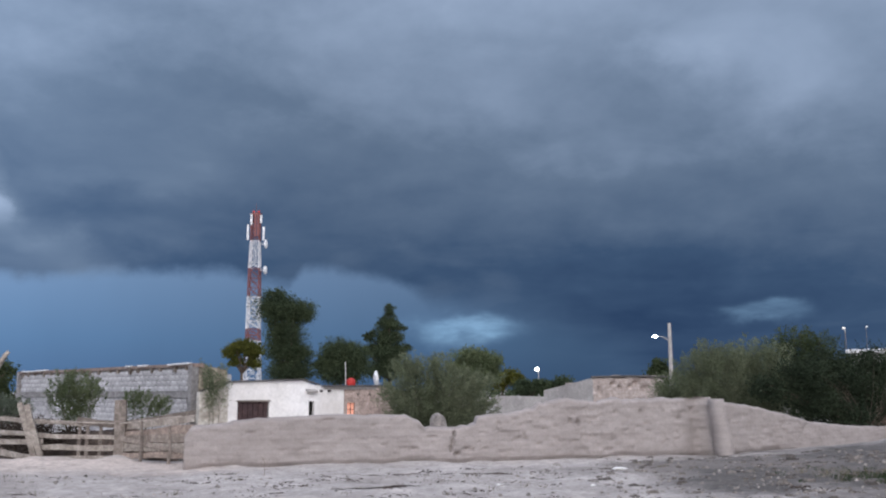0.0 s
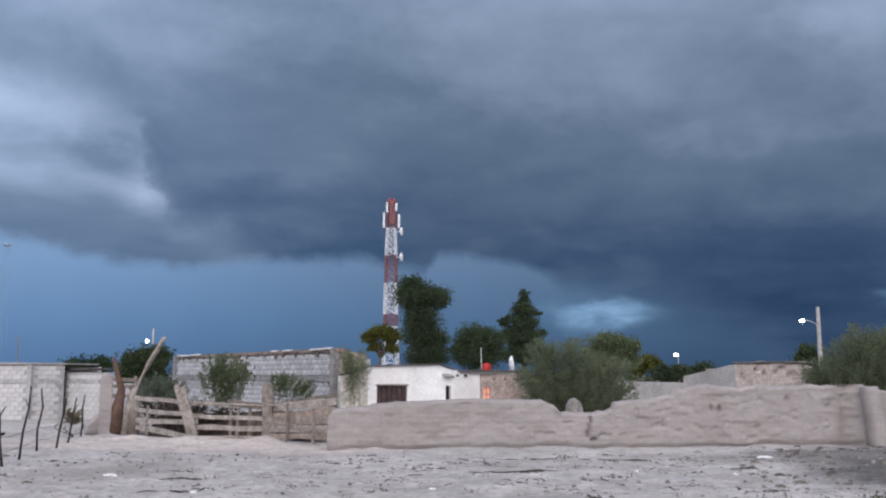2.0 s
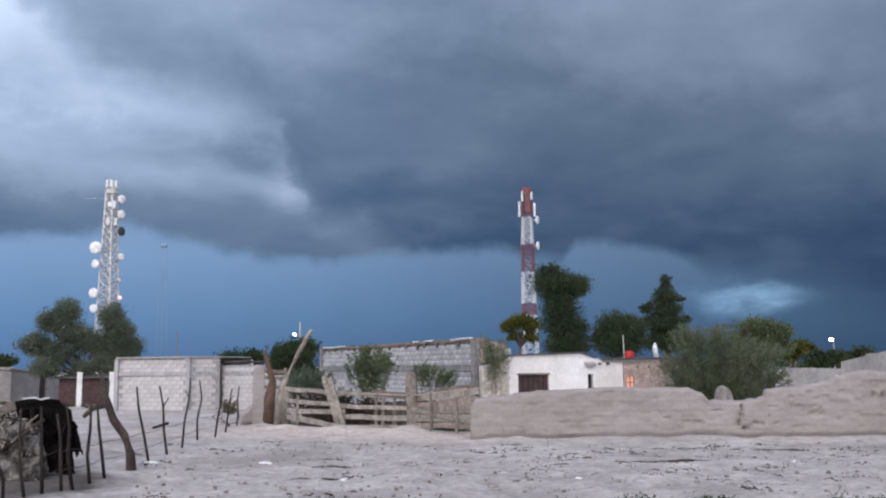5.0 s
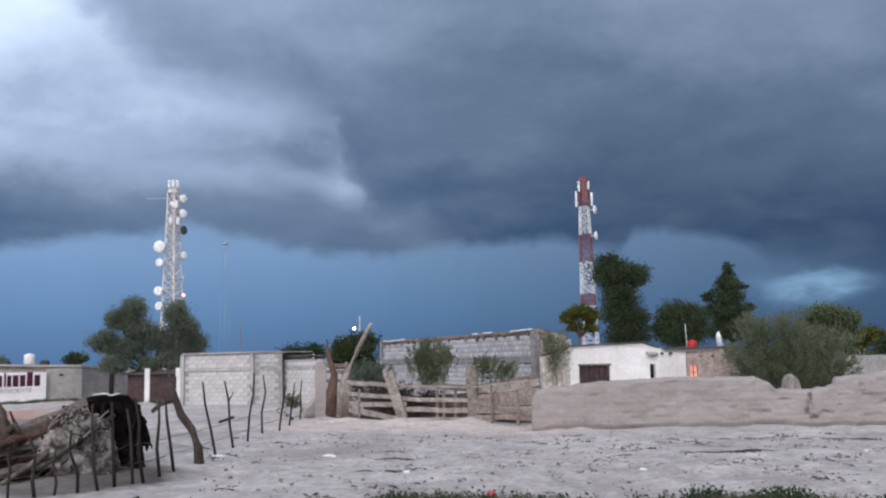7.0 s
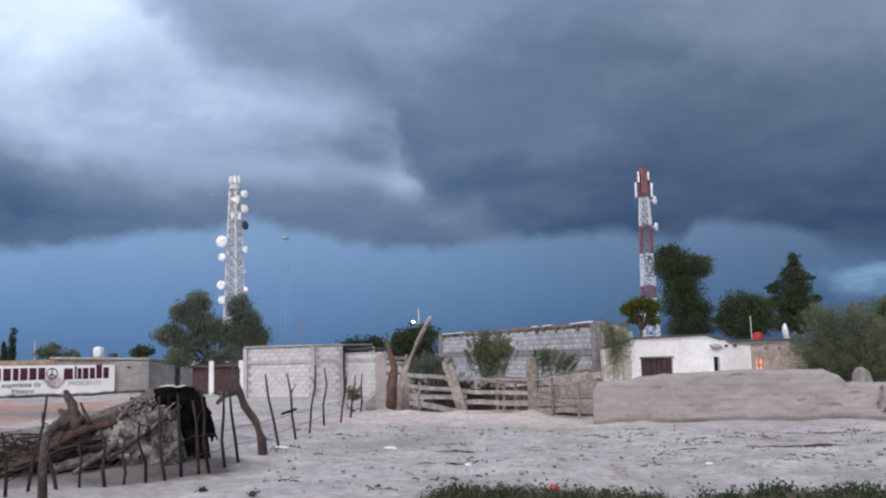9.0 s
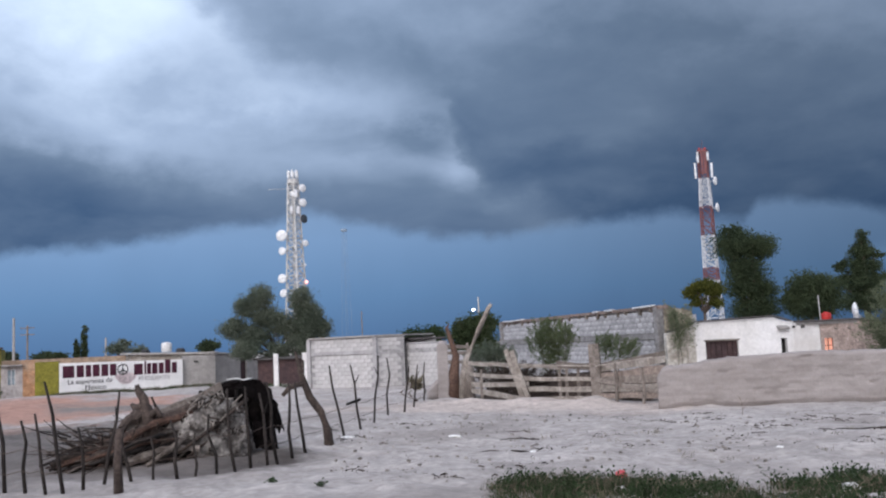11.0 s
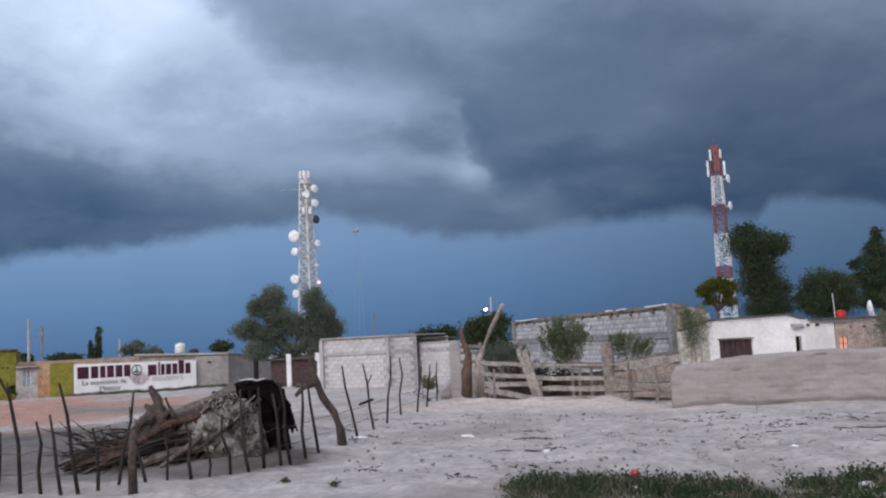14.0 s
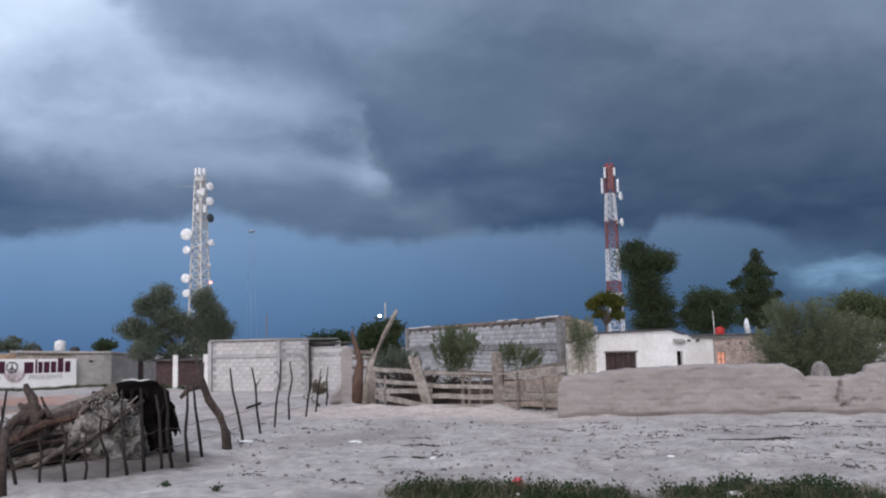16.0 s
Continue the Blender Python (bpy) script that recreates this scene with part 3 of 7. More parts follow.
# ---------- ground ----------
def ground_z(x, y):
    """Height of the land: level where one stands, a low bank on the right, a little lower past the adobe wall."""
    r = math.hypot(x, y)
    z = 1.15 * math.exp(-(((x - 19.5) / 5.5) ** 2 + ((y - 27.5) / 5.0) ** 2))
    z += 0.28 * math.exp(-(((x - 11.5) / 3.5) ** 2 + ((y - 23.0) / 3.5) ** 2))
    soft_step = lambda v: 0.5 + 0.5 * math.tanh(v)
    z -= 0.4 * soft_step((y - 29.5 - 0.15 * x) / 1.4) * soft_step((x + 15.5) / 2)
    z += 0.5 * max(0.0, noise.noise((x * 0.28, y * 0.28, 6.6)) + 0.15) * math.exp(-(((x + 37) / 8) ** 2 + ((y - 28) / 7) ** 2))
    z += 0.24 * math.exp(-(((y - 27.4 + 0.12 * (x + 12)) / 1.5) ** 2 + ((x + 12.5) / 4.5) ** 4)) * (1 + noise.noise((x * 0.9, y * 0.9, 3.3)))
    amp = min(1.0, max(0.0, (r - 3) / 8)) * (1 if r < 80 else 80 / r)
    z += amp * (0.10 * (noise.noise((x * 0.22, y * 0.22, 1.3))) + 0.07 * noise.noise((x * 0.8, y * 0.8, 4.1)) + 0.04 * noise.noise((x * 2.3, y * 2.3, 7.7)) + 0.016 * noise.noise((x * 5.1, y * 5.1, 2.7)))
    return z


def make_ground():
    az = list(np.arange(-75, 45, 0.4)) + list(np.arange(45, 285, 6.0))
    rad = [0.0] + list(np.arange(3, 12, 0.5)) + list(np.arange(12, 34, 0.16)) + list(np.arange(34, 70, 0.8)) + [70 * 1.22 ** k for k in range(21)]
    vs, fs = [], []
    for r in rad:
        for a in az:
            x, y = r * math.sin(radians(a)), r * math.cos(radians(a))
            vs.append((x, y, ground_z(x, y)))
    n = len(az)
    for i in range(len(rad) - 1):
        for j in range(n):
            k = (j + 1) % n
            if i == 0:
                fs.append((0, k + n, j + n))
            else:
                fs.append((i * n + j, i * n + k, (i + 1) * n + k, (i + 1) * n + j))
    me = bpy.data.meshes.new("ground")
    me.from_pydata(vs, [], fs)
    me.flip_normals()
    me.shade_smooth()
    me.validate()
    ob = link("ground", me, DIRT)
    tagged(ob, "pale dusty bare earth with ruts, stones and litter", "ground", kind="structure")


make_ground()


# ---------- adobe wall ----------
def adobe_run(name, p, q, tops, parent, thick=0.42, seed=0, z0=-0.5, pits=(), hollow=None, material=None, rough=0.38, nicks=0):
    """An eroded earth wall from p to q with an uneven top line (run, height), courses worn in relief and pits (run, height, half width, half height, depth)."""
    bm = bmesh.new()
    p, q = Vector((p[0], p[1], 0)), Vector((q[0], q[1], 0))
    d, n = (q - p).normalized(), away(p, q)
    s0, s1 = tops[0][0], tops[-1][0]
    ss = np.linspace(s0, s1, max(4, int((s1 - s0) / 0.045)))
    rn = random.Random(seed * 7 + nicks)
    pits = list(pits) + [(rn.uniform(s0 + 0.3, s1 - 0.3), rn.uniform(0.15, 1.45), rn.uniform(0.05, 0.2), rn.uniform(0.03, 0.05), rn.uniform(0.05, 0.1)) for _ in range(nicks)]
    hs = np.interp(ss, [a for a, _ in tops], [b for _, b in tops])
    lev = 40
    rows = []
    for s, h in zip(ss, hs):
        h += (0.4 if rough < 0.5 else 1.0) * (0.06 * noise.noise((s * 1.9, seed, 0)) + 0.045 * noise.noise((s * 6, seed, 3))) + 0.02 * noise.cell((math.floor(s / 0.42) + 0.5, seed + 0.5, 0.5))
        c = p + d * s
        foot = ground_z(c.x, c.y)
        ring = []

        def v(off, z):
            w = 0.035 * noise.noise((s * 0.9, z * 1.0, seed)) + 0.010 * noise.noise((s * 4.5, z * 5, seed + 5)) + 0.012 * noise.noise((s * 12, z * 13, seed + 9))
            row = math.floor(z / 0.13)
            col = math.floor(s / 0.42 + 0.5 * (row % 2))
            worn = rough * max(0.0, noise.noise((s * 0.55, z * 0.9, seed + 21)) + 0.4)
            w += (0.12 + worn) * 0.055 * noise.cell((col + 0.5, row + 0.5, seed + 0.5))
            edge = min(z / 0.13 - row, 1 - (z / 0.13 - row))
            w += 0.035 * (0.1 + worn) * max(0.0, 1 - edge / 0.3)
            for ps, pz, pw, ph, deep in pits:
                w += deep * max(0.0, 1 - ((s - ps) / pw) ** 2 - ((z - pz) / ph) ** 2)
            if hollow:
                w += hollow[2] * math.exp(-((s - hollow[0]) / hollow[1]) ** 2)
            w += 0.09 * max(0.0, 1 - max(0.0, z - foot) / 0.12)
            batter = 0.06 * (1 - min(1, max(0, z / 1.4)))
            ring.append(bm.verts.new(c + n * (off + (w if off < thick / 2 else w * 0.2) - (batter if off < thick / 2 else -batter)) + Vector((0, 0, z))))

        for k in range(lev):
            v(0, z0 + (h - 0.07 - z0) * k / (lev - 1))
        v(0.06, h - 0.015), v(thick * 0.5, h + 0.02), v(thick - 0.06, h - 0.02), v(thick, h - 0.09), v(thick, z0)
        rows.append(ring)
    for a, b in zip(rows, rows[1:]):
        for k in range(len(a) - 1):
            bm.faces.new((a[k], b[k], b[k + 1], a[k + 1]))
    bm.faces.new(rows[0]), bm.faces.new(rows[-1][::-1])
    uv_wall(bm, p, q)
    return part(name, bm, material or ADOBE, parent, smooth=True)


WA, WB = Vector((-7.05, 25.2, 0)), Vector((8.25, 28.4, 0))
WC = WB + Vector((3.25, 2.4, 0)).normalized() * 14
TOP_A = [(0.0, 0.72), (0.15, 0.98), (0.65, 1.09), (1.55, 1.18), (2.3, 1.25), (4.2, 1.31), (6.1, 1.27), (6.5, 1.12), (6.65, 0.93), (7.52, 0.92)]
TOP_A2 = [(7.52, 0.92), (7.86, 0.98), (8.15, 1.06), (8.2, 1.22), (9.9, 1.41), (10.1, 1.62), (10.9, 1.72), (11.95, 1.61), (12.5, 1.72), (12.85, 1.69), (14.15, 1.69), (15.68, 1.70)]
TOP_B = [(0.0, 1.55), (0.85, 1.57), (2.6, 1.37), (4.1, 1.10), (5.4, 0.83), (7.5, 0.68), (10.0, 0.55), (14.0, 0.5)]
adobe = thing("adobe_wall", WA, "crumbling grey-brown adobe yard wall with an eroded top", "wall")
CRACK = [(7.50, 0.74, 0.05, 0.14, 0.16), (7.45, 0.52, 0.05, 0.16, 0.16), (7.40, 0.33, 0.07, 0.12, 0.22), (7.56, 0.18, 0.12, 0.06, 0.2), (7.85, 0.32, 0.13, 0.06, 0.14), (8.02, 0.30, 0.07, 0.05, 0.12)]
HOLES = [(11.02, 1.06, 0.07, 0.11, 0.14), (11.27, 1.03, 0.09, 0.13, 0.16), (13.28, 1.30, 0.09, 0.12, 0.08), (13.44, 0.95, 0.16, 0.05, 0.1), (14.5, 1.10, 0.12, 0.06, 0.1), (9.4, 0.6, 0.16, 0.04, 0.08), (12.3, 0.5, 0.2, 0.04, 0.07), (10.2, 0.85, 0.12, 0.05, 0.07)]
adobe_run("low_section", WA, WB, TOP_A, adobe, seed=1, pits=CRACK + [(2.6, 0.35, 0.2, 0.04, 0.05), (4.9, 0.6, 0.14, 0.05, 0.05)], nicks=10)
adobe_run("high_section", WA, WB, TOP_A2, adobe, seed=1, pits=CRACK + HOLES, hollow=(15.2, 0.42, 0.34), rough=0.68, nicks=46)
adobe_run("corner_section", WB, WC, TOP_B, adobe, seed=3)


def adobe_buttress():
    bm = bmesh.new()
    c = along(WA, WB, 15.93, -0.18)
    rows = []
    for k in range(13):
        z = -0.4 + 2.08 * k / 12
        r = 0.40 - 0.12 * k / 12
        lean = -0.26 * k / 12
        rows.append([bm.verts.new(c + Vector((lean + r * 0.8 * math.cos(a) * (1 + 0.2 * noise.noise((a, z * 2, 4))), r * math.sin(a) * (1 + 0.2 * noise.noise((a * 2, z * 2, 1))), z))) for a in np.linspace(0, math.tau, 12, endpoint=False)])
    for a, b in zip(rows, rows[1:]):
        for k in range(12):
            bm.faces.new((a[k], a[(k + 1) % 12], b[(k + 1) % 12], b[k]))
    bm.faces.new(rows[-1])
    uv_wall(bm, WA, WB)
    part("buttress", bm, ADOBE, adobe, "rounded adobe buttress", smooth=True)


adobe_buttress()


def rock(name, c, r, label, seed, material=STONE, category="stone"):
    bm = bmesh.new()
    bmesh.ops.create_icosphere(bm, subdivisions=3, radius=1.0)
    for v in bm.verts:
        k = 1 + 0.22 * noise.noise(v.co * 1.3 + Vector((seed, 0, 0))) + 0.08 * noise.noise(v.co * 4 + Vector((0, seed, 0)))
        v.co = Vector((v.co.x * r[0] * k, v.co.y * r[1] * k, v.co.z * r[2] * k)) + Vector(c)
    t = thing(name, (c[0], c[1], c[2] - r[2] * 0.9), label, category)
    part("body", bm, material, t, smooth=True)
    return t


rock("boulder", along(WA, WB, 7.15, 0.75, 0.62), (0.31, 0.3, 0.78), "rounded upright boulder behind the gap in the adobe wall", 2.2)


# ---------- block building behind the corral ----------
DARKCONCRETE = surf("dark_concrete", (0.29, 0.28, 0.285), (0.225, 0.218, 0.222), 1.2, 0.9, 0.4, 15.0)
BROWNCOPING = surf("brown_coping", (0.27, 0.205, 0.18), (0.19, 0.15, 0.14), 2.2, 0.9, 0.6, 9.0, dark=(0.34, 0.31, 0.30), stain=0.6)
STONEWALL = surf("rough_stone", (0.37, 0.33, 0.26), (0.19, 0.165, 0.13), 2.6, 0.95, 0.8, 9.0, dark=(0.12, 0.105, 0.09), stain=0.6)
ROUGHWHITE = surf("rough_whitewash", (0.68, 0.65, 0.61), (0.40, 0.36, 0.31), 1.6, 0.95, 0.8, 7.0, dark=(0.30, 0.26, 0.22), stain=0.7)
def block_building():
    r, l = at(-15.2, 34.0), at(-24.8, 50.0)
    t = thing("block_building", at(-15.2, 34.0, -0.4), "unfinished grey concrete-block building with a tie beam and ragged roof edge", "building")
    run = (l - r).length
    part("wall", wall_run(along(r, l, 0, 0.03), along(r, l, run, 0.03), -0.5, 2.86, 0.16), MORTAR, t)
    back = r + away(r, l) * 1.35
    part("side_wall", wall_run(r + away(r, l) * 0.2, back, -0.5, 2.95, 0.16, z1b=2.75), STONEWALL, t, "vine-grown side wall of rough stone")
    part("far_wall", wall_run(l + away(r, l) * 0.2, l + away(r, l) * 1.35, -0.5, 2.9, 0.16), BLOCK, t)
    part("back_wall", wall_run(back, l + away(r, l) * 1.35, -0.5, 2.6, 0.16), BLOCK, t)
    bm = bmesh.new()
    a = turn(r, l)
    box(bm, along(r, l, run / 2, 0.02, 1.86), (run, 0.22, 0.2), a)
    part("tie_beam", bm, DARKCONCRETE, t, "grey poured tie beam")
    for s in (0.12, run - 0.12):
        bm = bmesh.new()
        box(bm, along(r, l, s, 0.02, 1.22), (0.26, 0.24, 3.4), a, 0.015)
        part("column", bm, DARKCONCRETE, t)
    bm = bmesh.new()
    box(bm, along(r, l, run / 2, 0.16, 2.92), (run + 0.1, 0.46, 0.12), a)
    part("coping", bm, BROWNCOPING, t, "brownish brick coping")
    rng = random.Random(4)
    for s in np.arange(0.6, run - 0.5, 0.9):
        bm = bmesh.new()
        box(bm, along(r, l, s + rng.uniform(-0.2, 0.2), -0.03, 2.84 - rng.uniform(0, 0.06)), (rng.uniform(0.07, 0.16), 0.14, rng.uniform(0.14, 0.3)), a, 0.01)
        part("roof_beam_end", bm, WOOD, t)
    for s, w in ((1.0, 1.5), (3.9, 0.6), (5.1, 0.35), (14.7, 1.8), (16.2, 0.9)):
        bm = bmesh.new()
        box(bm, along(r, l, s, -0.06, 2.97), (w, 0.2, 0.06), a, 0.008, (0, rng.uniform(-0.02, 0.02)))
        part("tin_strip", bm, TINWHITE, t, "white tin roof-edge strip")
    return t, r, l, run, a


BB = block_building()


def house():
    a, b, c, d = at(-14.85, 33.4), at(-7.95, 35.0), at(-6.1, 35.6), at(-3.2, 36.2)
    t = thing("white_house", at(-11, 36, -0.4), "low whitewashed house with a patched unpainted end and flat roof", "house")
    # old rough end, then the whitewashed front
    e = along(a, b, 1.05)
    part("rough_end_wall", wall_run(a, e, -0.5, 1.95, 0.3, z1b=2.15), ROUGHWHITE, t, "flaking old plaster")
    run = (b - e).length
    hole = [(0.35, 1.55, 0.95, 1.61)]
    knee = along(e, b, 2.85)
    part("front_wall", wall_run(e, knee, -0.5, 2.30, 0.25, hole, z1b=2.37), WHITEWASH, t)
    part("front_wall", wall_run(knee, b, -0.5, 2.37, 0.25, [(0.27, 0.49, -0.42, 1.60)], z1b=2.19), WHITEWASH, t)
    part("end_wall", wall_run(b, b + away(e, b) * 5, -0.5, 2.19, 0.25), WHITEWASH, t)
    bm = bmesh.new()
    ang = turn(e, b)
    box(bm, along(e, b, 0.95, 0.14, 1.28), (1.2, 0.04, 0.66), ang)
    sh = part("shutter", bm, SHUTTER, t, "dark red wooden shutter")
    for k in range(6):
        bm = bmesh.new()
        box(bm, along(e, b, 0.45 + 0.2 * k, 0.10, 1.28), (0.16, 0.03, 0.62), ang, 0.006)
        part("slat", bm, SHUTTER, sh)
    bm = bmesh.new()
    box(bm, along(e, b, 0.95, 0.03, 1.63), (1.3, 0.1, 0.06), ang)
    part("lintel", bm, WOOD, t)
    bm = bmesh.new()
    box(bm, along(e, b, 3.23, 0.2, 0.6), (0.22, 0.04, 2.0), ang)
    part("door", bm, VOID, t, "narrow doorway closed by a near-black panel for its unlit inside")
    bm = bmesh.new()
    n = away(e, b)
    tube(bm, [a + n * -0.06 + Vector((0, 0, 2.0)), e + n * -0.1 + Vector((0, 0, 2.32)), knee + n * -0.1 + Vector((0, 0, 2.40)), b + n * -0.1 + Vector((0.12, 0, 2.2))], 0.035, 5)
    part("roof_edge", bm, TAR, t, "dark tarred roof edge")
    bm = bmesh.new()
    box(bm, along(e, b, run / 2 - 0.3, 2.6, 2.26), (run - 0.6, 5.0, 0.1), ang)
    part("roof", bm, CONCRETE, t)
    # lower middle and unpainted end
    ang2 = turn(b, d)
    part("middle_wall", wall_run(along(b, c, 0.02, 0.1), along(b, c, (c - b).length, 0.1), -0.5, 2.14, 0.25), WHITEWASH, t)
    run3 = (d - c).length
    part("brick_wall", wall_run(along(c, d, 0, 0.1), along(c, d, run3, 0.1), -0.5, 2.14, 0.25, [(0.12, 0.42, 1.0, 1.52)]), PINKBRICK, t, "bare pinkish brick wall")
    bm = bmesh.new()
    box(bm, along(c, d, 0.27, 0.28, 1.26), (0.3, 0.02, 0.52), ang2)
    wn = part("window", bm, WINDOWLIT, t, "small window with a lit orange curtain")
    for z in (1.26,):
        bm = bmesh.new()
        box(bm, along(c, d, 0.27, 0.2, z), (0.3, 0.03, 0.025), ang2), box(bm, along(c, d, 0.27, 0.2, z), (0.025, 0.03, 0.52), ang2)
        part("glazing_bar", bm, WOOD, wn)
    bm = bmesh.new()
    tube(bm, [along(b, d, -0.05, 0.05, 2.16), along(b, d, (d - b).length, 0.05, 2.16)], 0.035, 5)
    part("lower_roof_edge", bm, TAR, t)
    bm = bmesh.new()
    box(bm, along(b, d, (d - b).length / 2, 2.4, 2.08), ((d - b).length, 4.5, 0.1), ang2)
    part("lower_roof", bm, CONCRETE, t)
    # rain spouts and a sagging awning by the door
    for s, w in ((0.25, 0.12), (0.62, 0.1)):
        bm = bmesh.new()
        box(bm, along(b, c, s, 0.02, 1.98), (w, 0.14, 0.09), ang2, 0.01)
        part("spout", bm, TAR, t)
    bm = bmesh.new()
    box(bm, along(e, b, run - 0.18, -0.1, 1.98), (0.4, 0.3, 0.1), ang, 0.02, (0.25, 0))
    part("awning", bm, CONCRETE, t)
    for s in (0.55, 1.0, 1.45):
        bm = bmesh.new()
        box(bm, along(c, d, s, 0.05, 1.86), (0.1, 0.12, 0.07), ang2, 0.01)
        part("beam_end", bm, WOOD, t)
    # far side and back close the rooms
    part("back_wall", wall_run(e + n * 5, d + n * 5, -0.5, 2.1, 0.25), WHITEWASH, t)
    part("side_wall", wall_run(d + n * 0.2, d + n * 5, -0.5, 2.12, 0.25), PINKBRICK, t)
    # on the roof
    k = along(c, d, 0.38, 0.5, 2.13)
    tk = thing("roof_bucket", k, "small red plastic water drum on the flat roof", "drum")
    bm = bmesh.new()
    tube(bm, [k, k + Vector((0, 0, 0.05)), k + Vector((0, 0, 0.26)), k + Vector((0, 0, 0.3))], [0.15, 0.17, 0.18, 0.15], 14)
    part("drum", bm, REDPLASTIC, tk, smooth=True)
    bm = bmesh.new()
    tube(bm, [k + Vector((0, 0, 0.3)), k + Vector((0, 0, 0.34))], [0.1, 0.09], 12)
    part("lid", bm, REDPLASTIC, tk)
    k = along(c, d, 0.2, 0.6, 2.13)
    ap = thing("roof_aerial", k, "thin grey aerial mast on the flat roof", "aerial")
    bm = bmesh.new()
    tube(bm, [k, k + Vector((-0.02, 0, 0.95))], 0.018, 6)
    part("mast", bm, STEELGREY, ap)
    k = along(c, d, 1.45, 0.5, 2.13)
    sd = thing("satellite_dish", k, "white satellite dish seen nearly edge-on, on the flat roof", "satellite dish")
    dish_on(k + Vector((0, 0, 0.33)), Vector((0.985, 0.12, 0.1)), 0.31, sd, "reflector")
    bm = bmesh.new()
    for off in ((-0.15, 0.0), (0.18, 0.1), (0.05, -0.15)):
        tube(bm, [k + Vector((off[0], off[1], 0)), k + Vector((0, 0, 0.3))], 0.015, 5)
    part("tripod", bm, STEELGREY, sd)
    return t


def dish_on(c, axis, r, parent, name="dish", material=None, deep=0.5):
    """A drum-shaped microwave dish: a shallow bowl with a rim and a curved front, facing along axis."""
    axis = Vector(axis).normalized()
    u = axis.orthogonal().normalized()
    v = axis.cross(u)
    bm = bmesh.new()
    prof = [(-deep * 0.9, 0.18), (-deep * 0.75, 0.55), (-deep * 0.35, 0.92), (0.0, 1.0), (0.05, 0.98), (0.14, 0.7), (0.2, 0.3), (0.21, 0.05)]
    rings = [[bm.verts.new(Vector(c) + axis * h * r + (u * math.cos(k * math.tau / 20) + v * math.sin(k * math.tau / 20)) * q * r) for k in range(20)] for h, q in prof]
    for a, b in zip(rings, rings[1:]):
        for k in range(20):
            bm.faces.new((a[k], a[(k + 1) % 20], b[(k + 1) % 20], b[k]))
    bm.faces.new(rings[0]), bm.faces.new(rings[-1])
    return part(name, bm, material or DISH, parent, smooth=True)


house()


# ---------- lattice towers ----------
def lattice(t, base, sections, materials, leg=0.09):
    """Square lattice sections (height from, height to, half width from, half width to)."""
    for (z0, z1, w0, w1), mt in zip(sections, materials):
        sec = None
        cor = lambda k, z: Vector(base) + Vector(((1, 1, 0), (1, -1, 0), (-1, -1, 0), (-1, 1, 0))[k % 4]) * (w0 + (w1 - w0) * (z - z0) / (z1 - z0)) + Vector((0, 0, z))
        for k in range(4):
            bm = bmesh.new()
            tube(bm, [cor(k, z0), cor(k, z1)], leg, 5)
            sec = part("leg", bm, mt, t)
        bm = bmesh.new()
        n = max(2, round((z1 - z0) / (w0 + w1) / 0.8))
        zs = np.linspace(z0, z1, n + 1)
        for k in range(4):
            for a, b in zip(zs, zs[1:]):
                tube(bm, [cor(k, a), cor(k + 1, b)], leg * 0.55, 4, False)
                tube(bm, [cor(k + 1, a), cor(k, b)], leg * 0.55, 4, False)
                tube(bm, [cor(k, b), cor(k + 1, b)], leg * 0.55, 4, False)
        part("bracing", bm, mt, t)


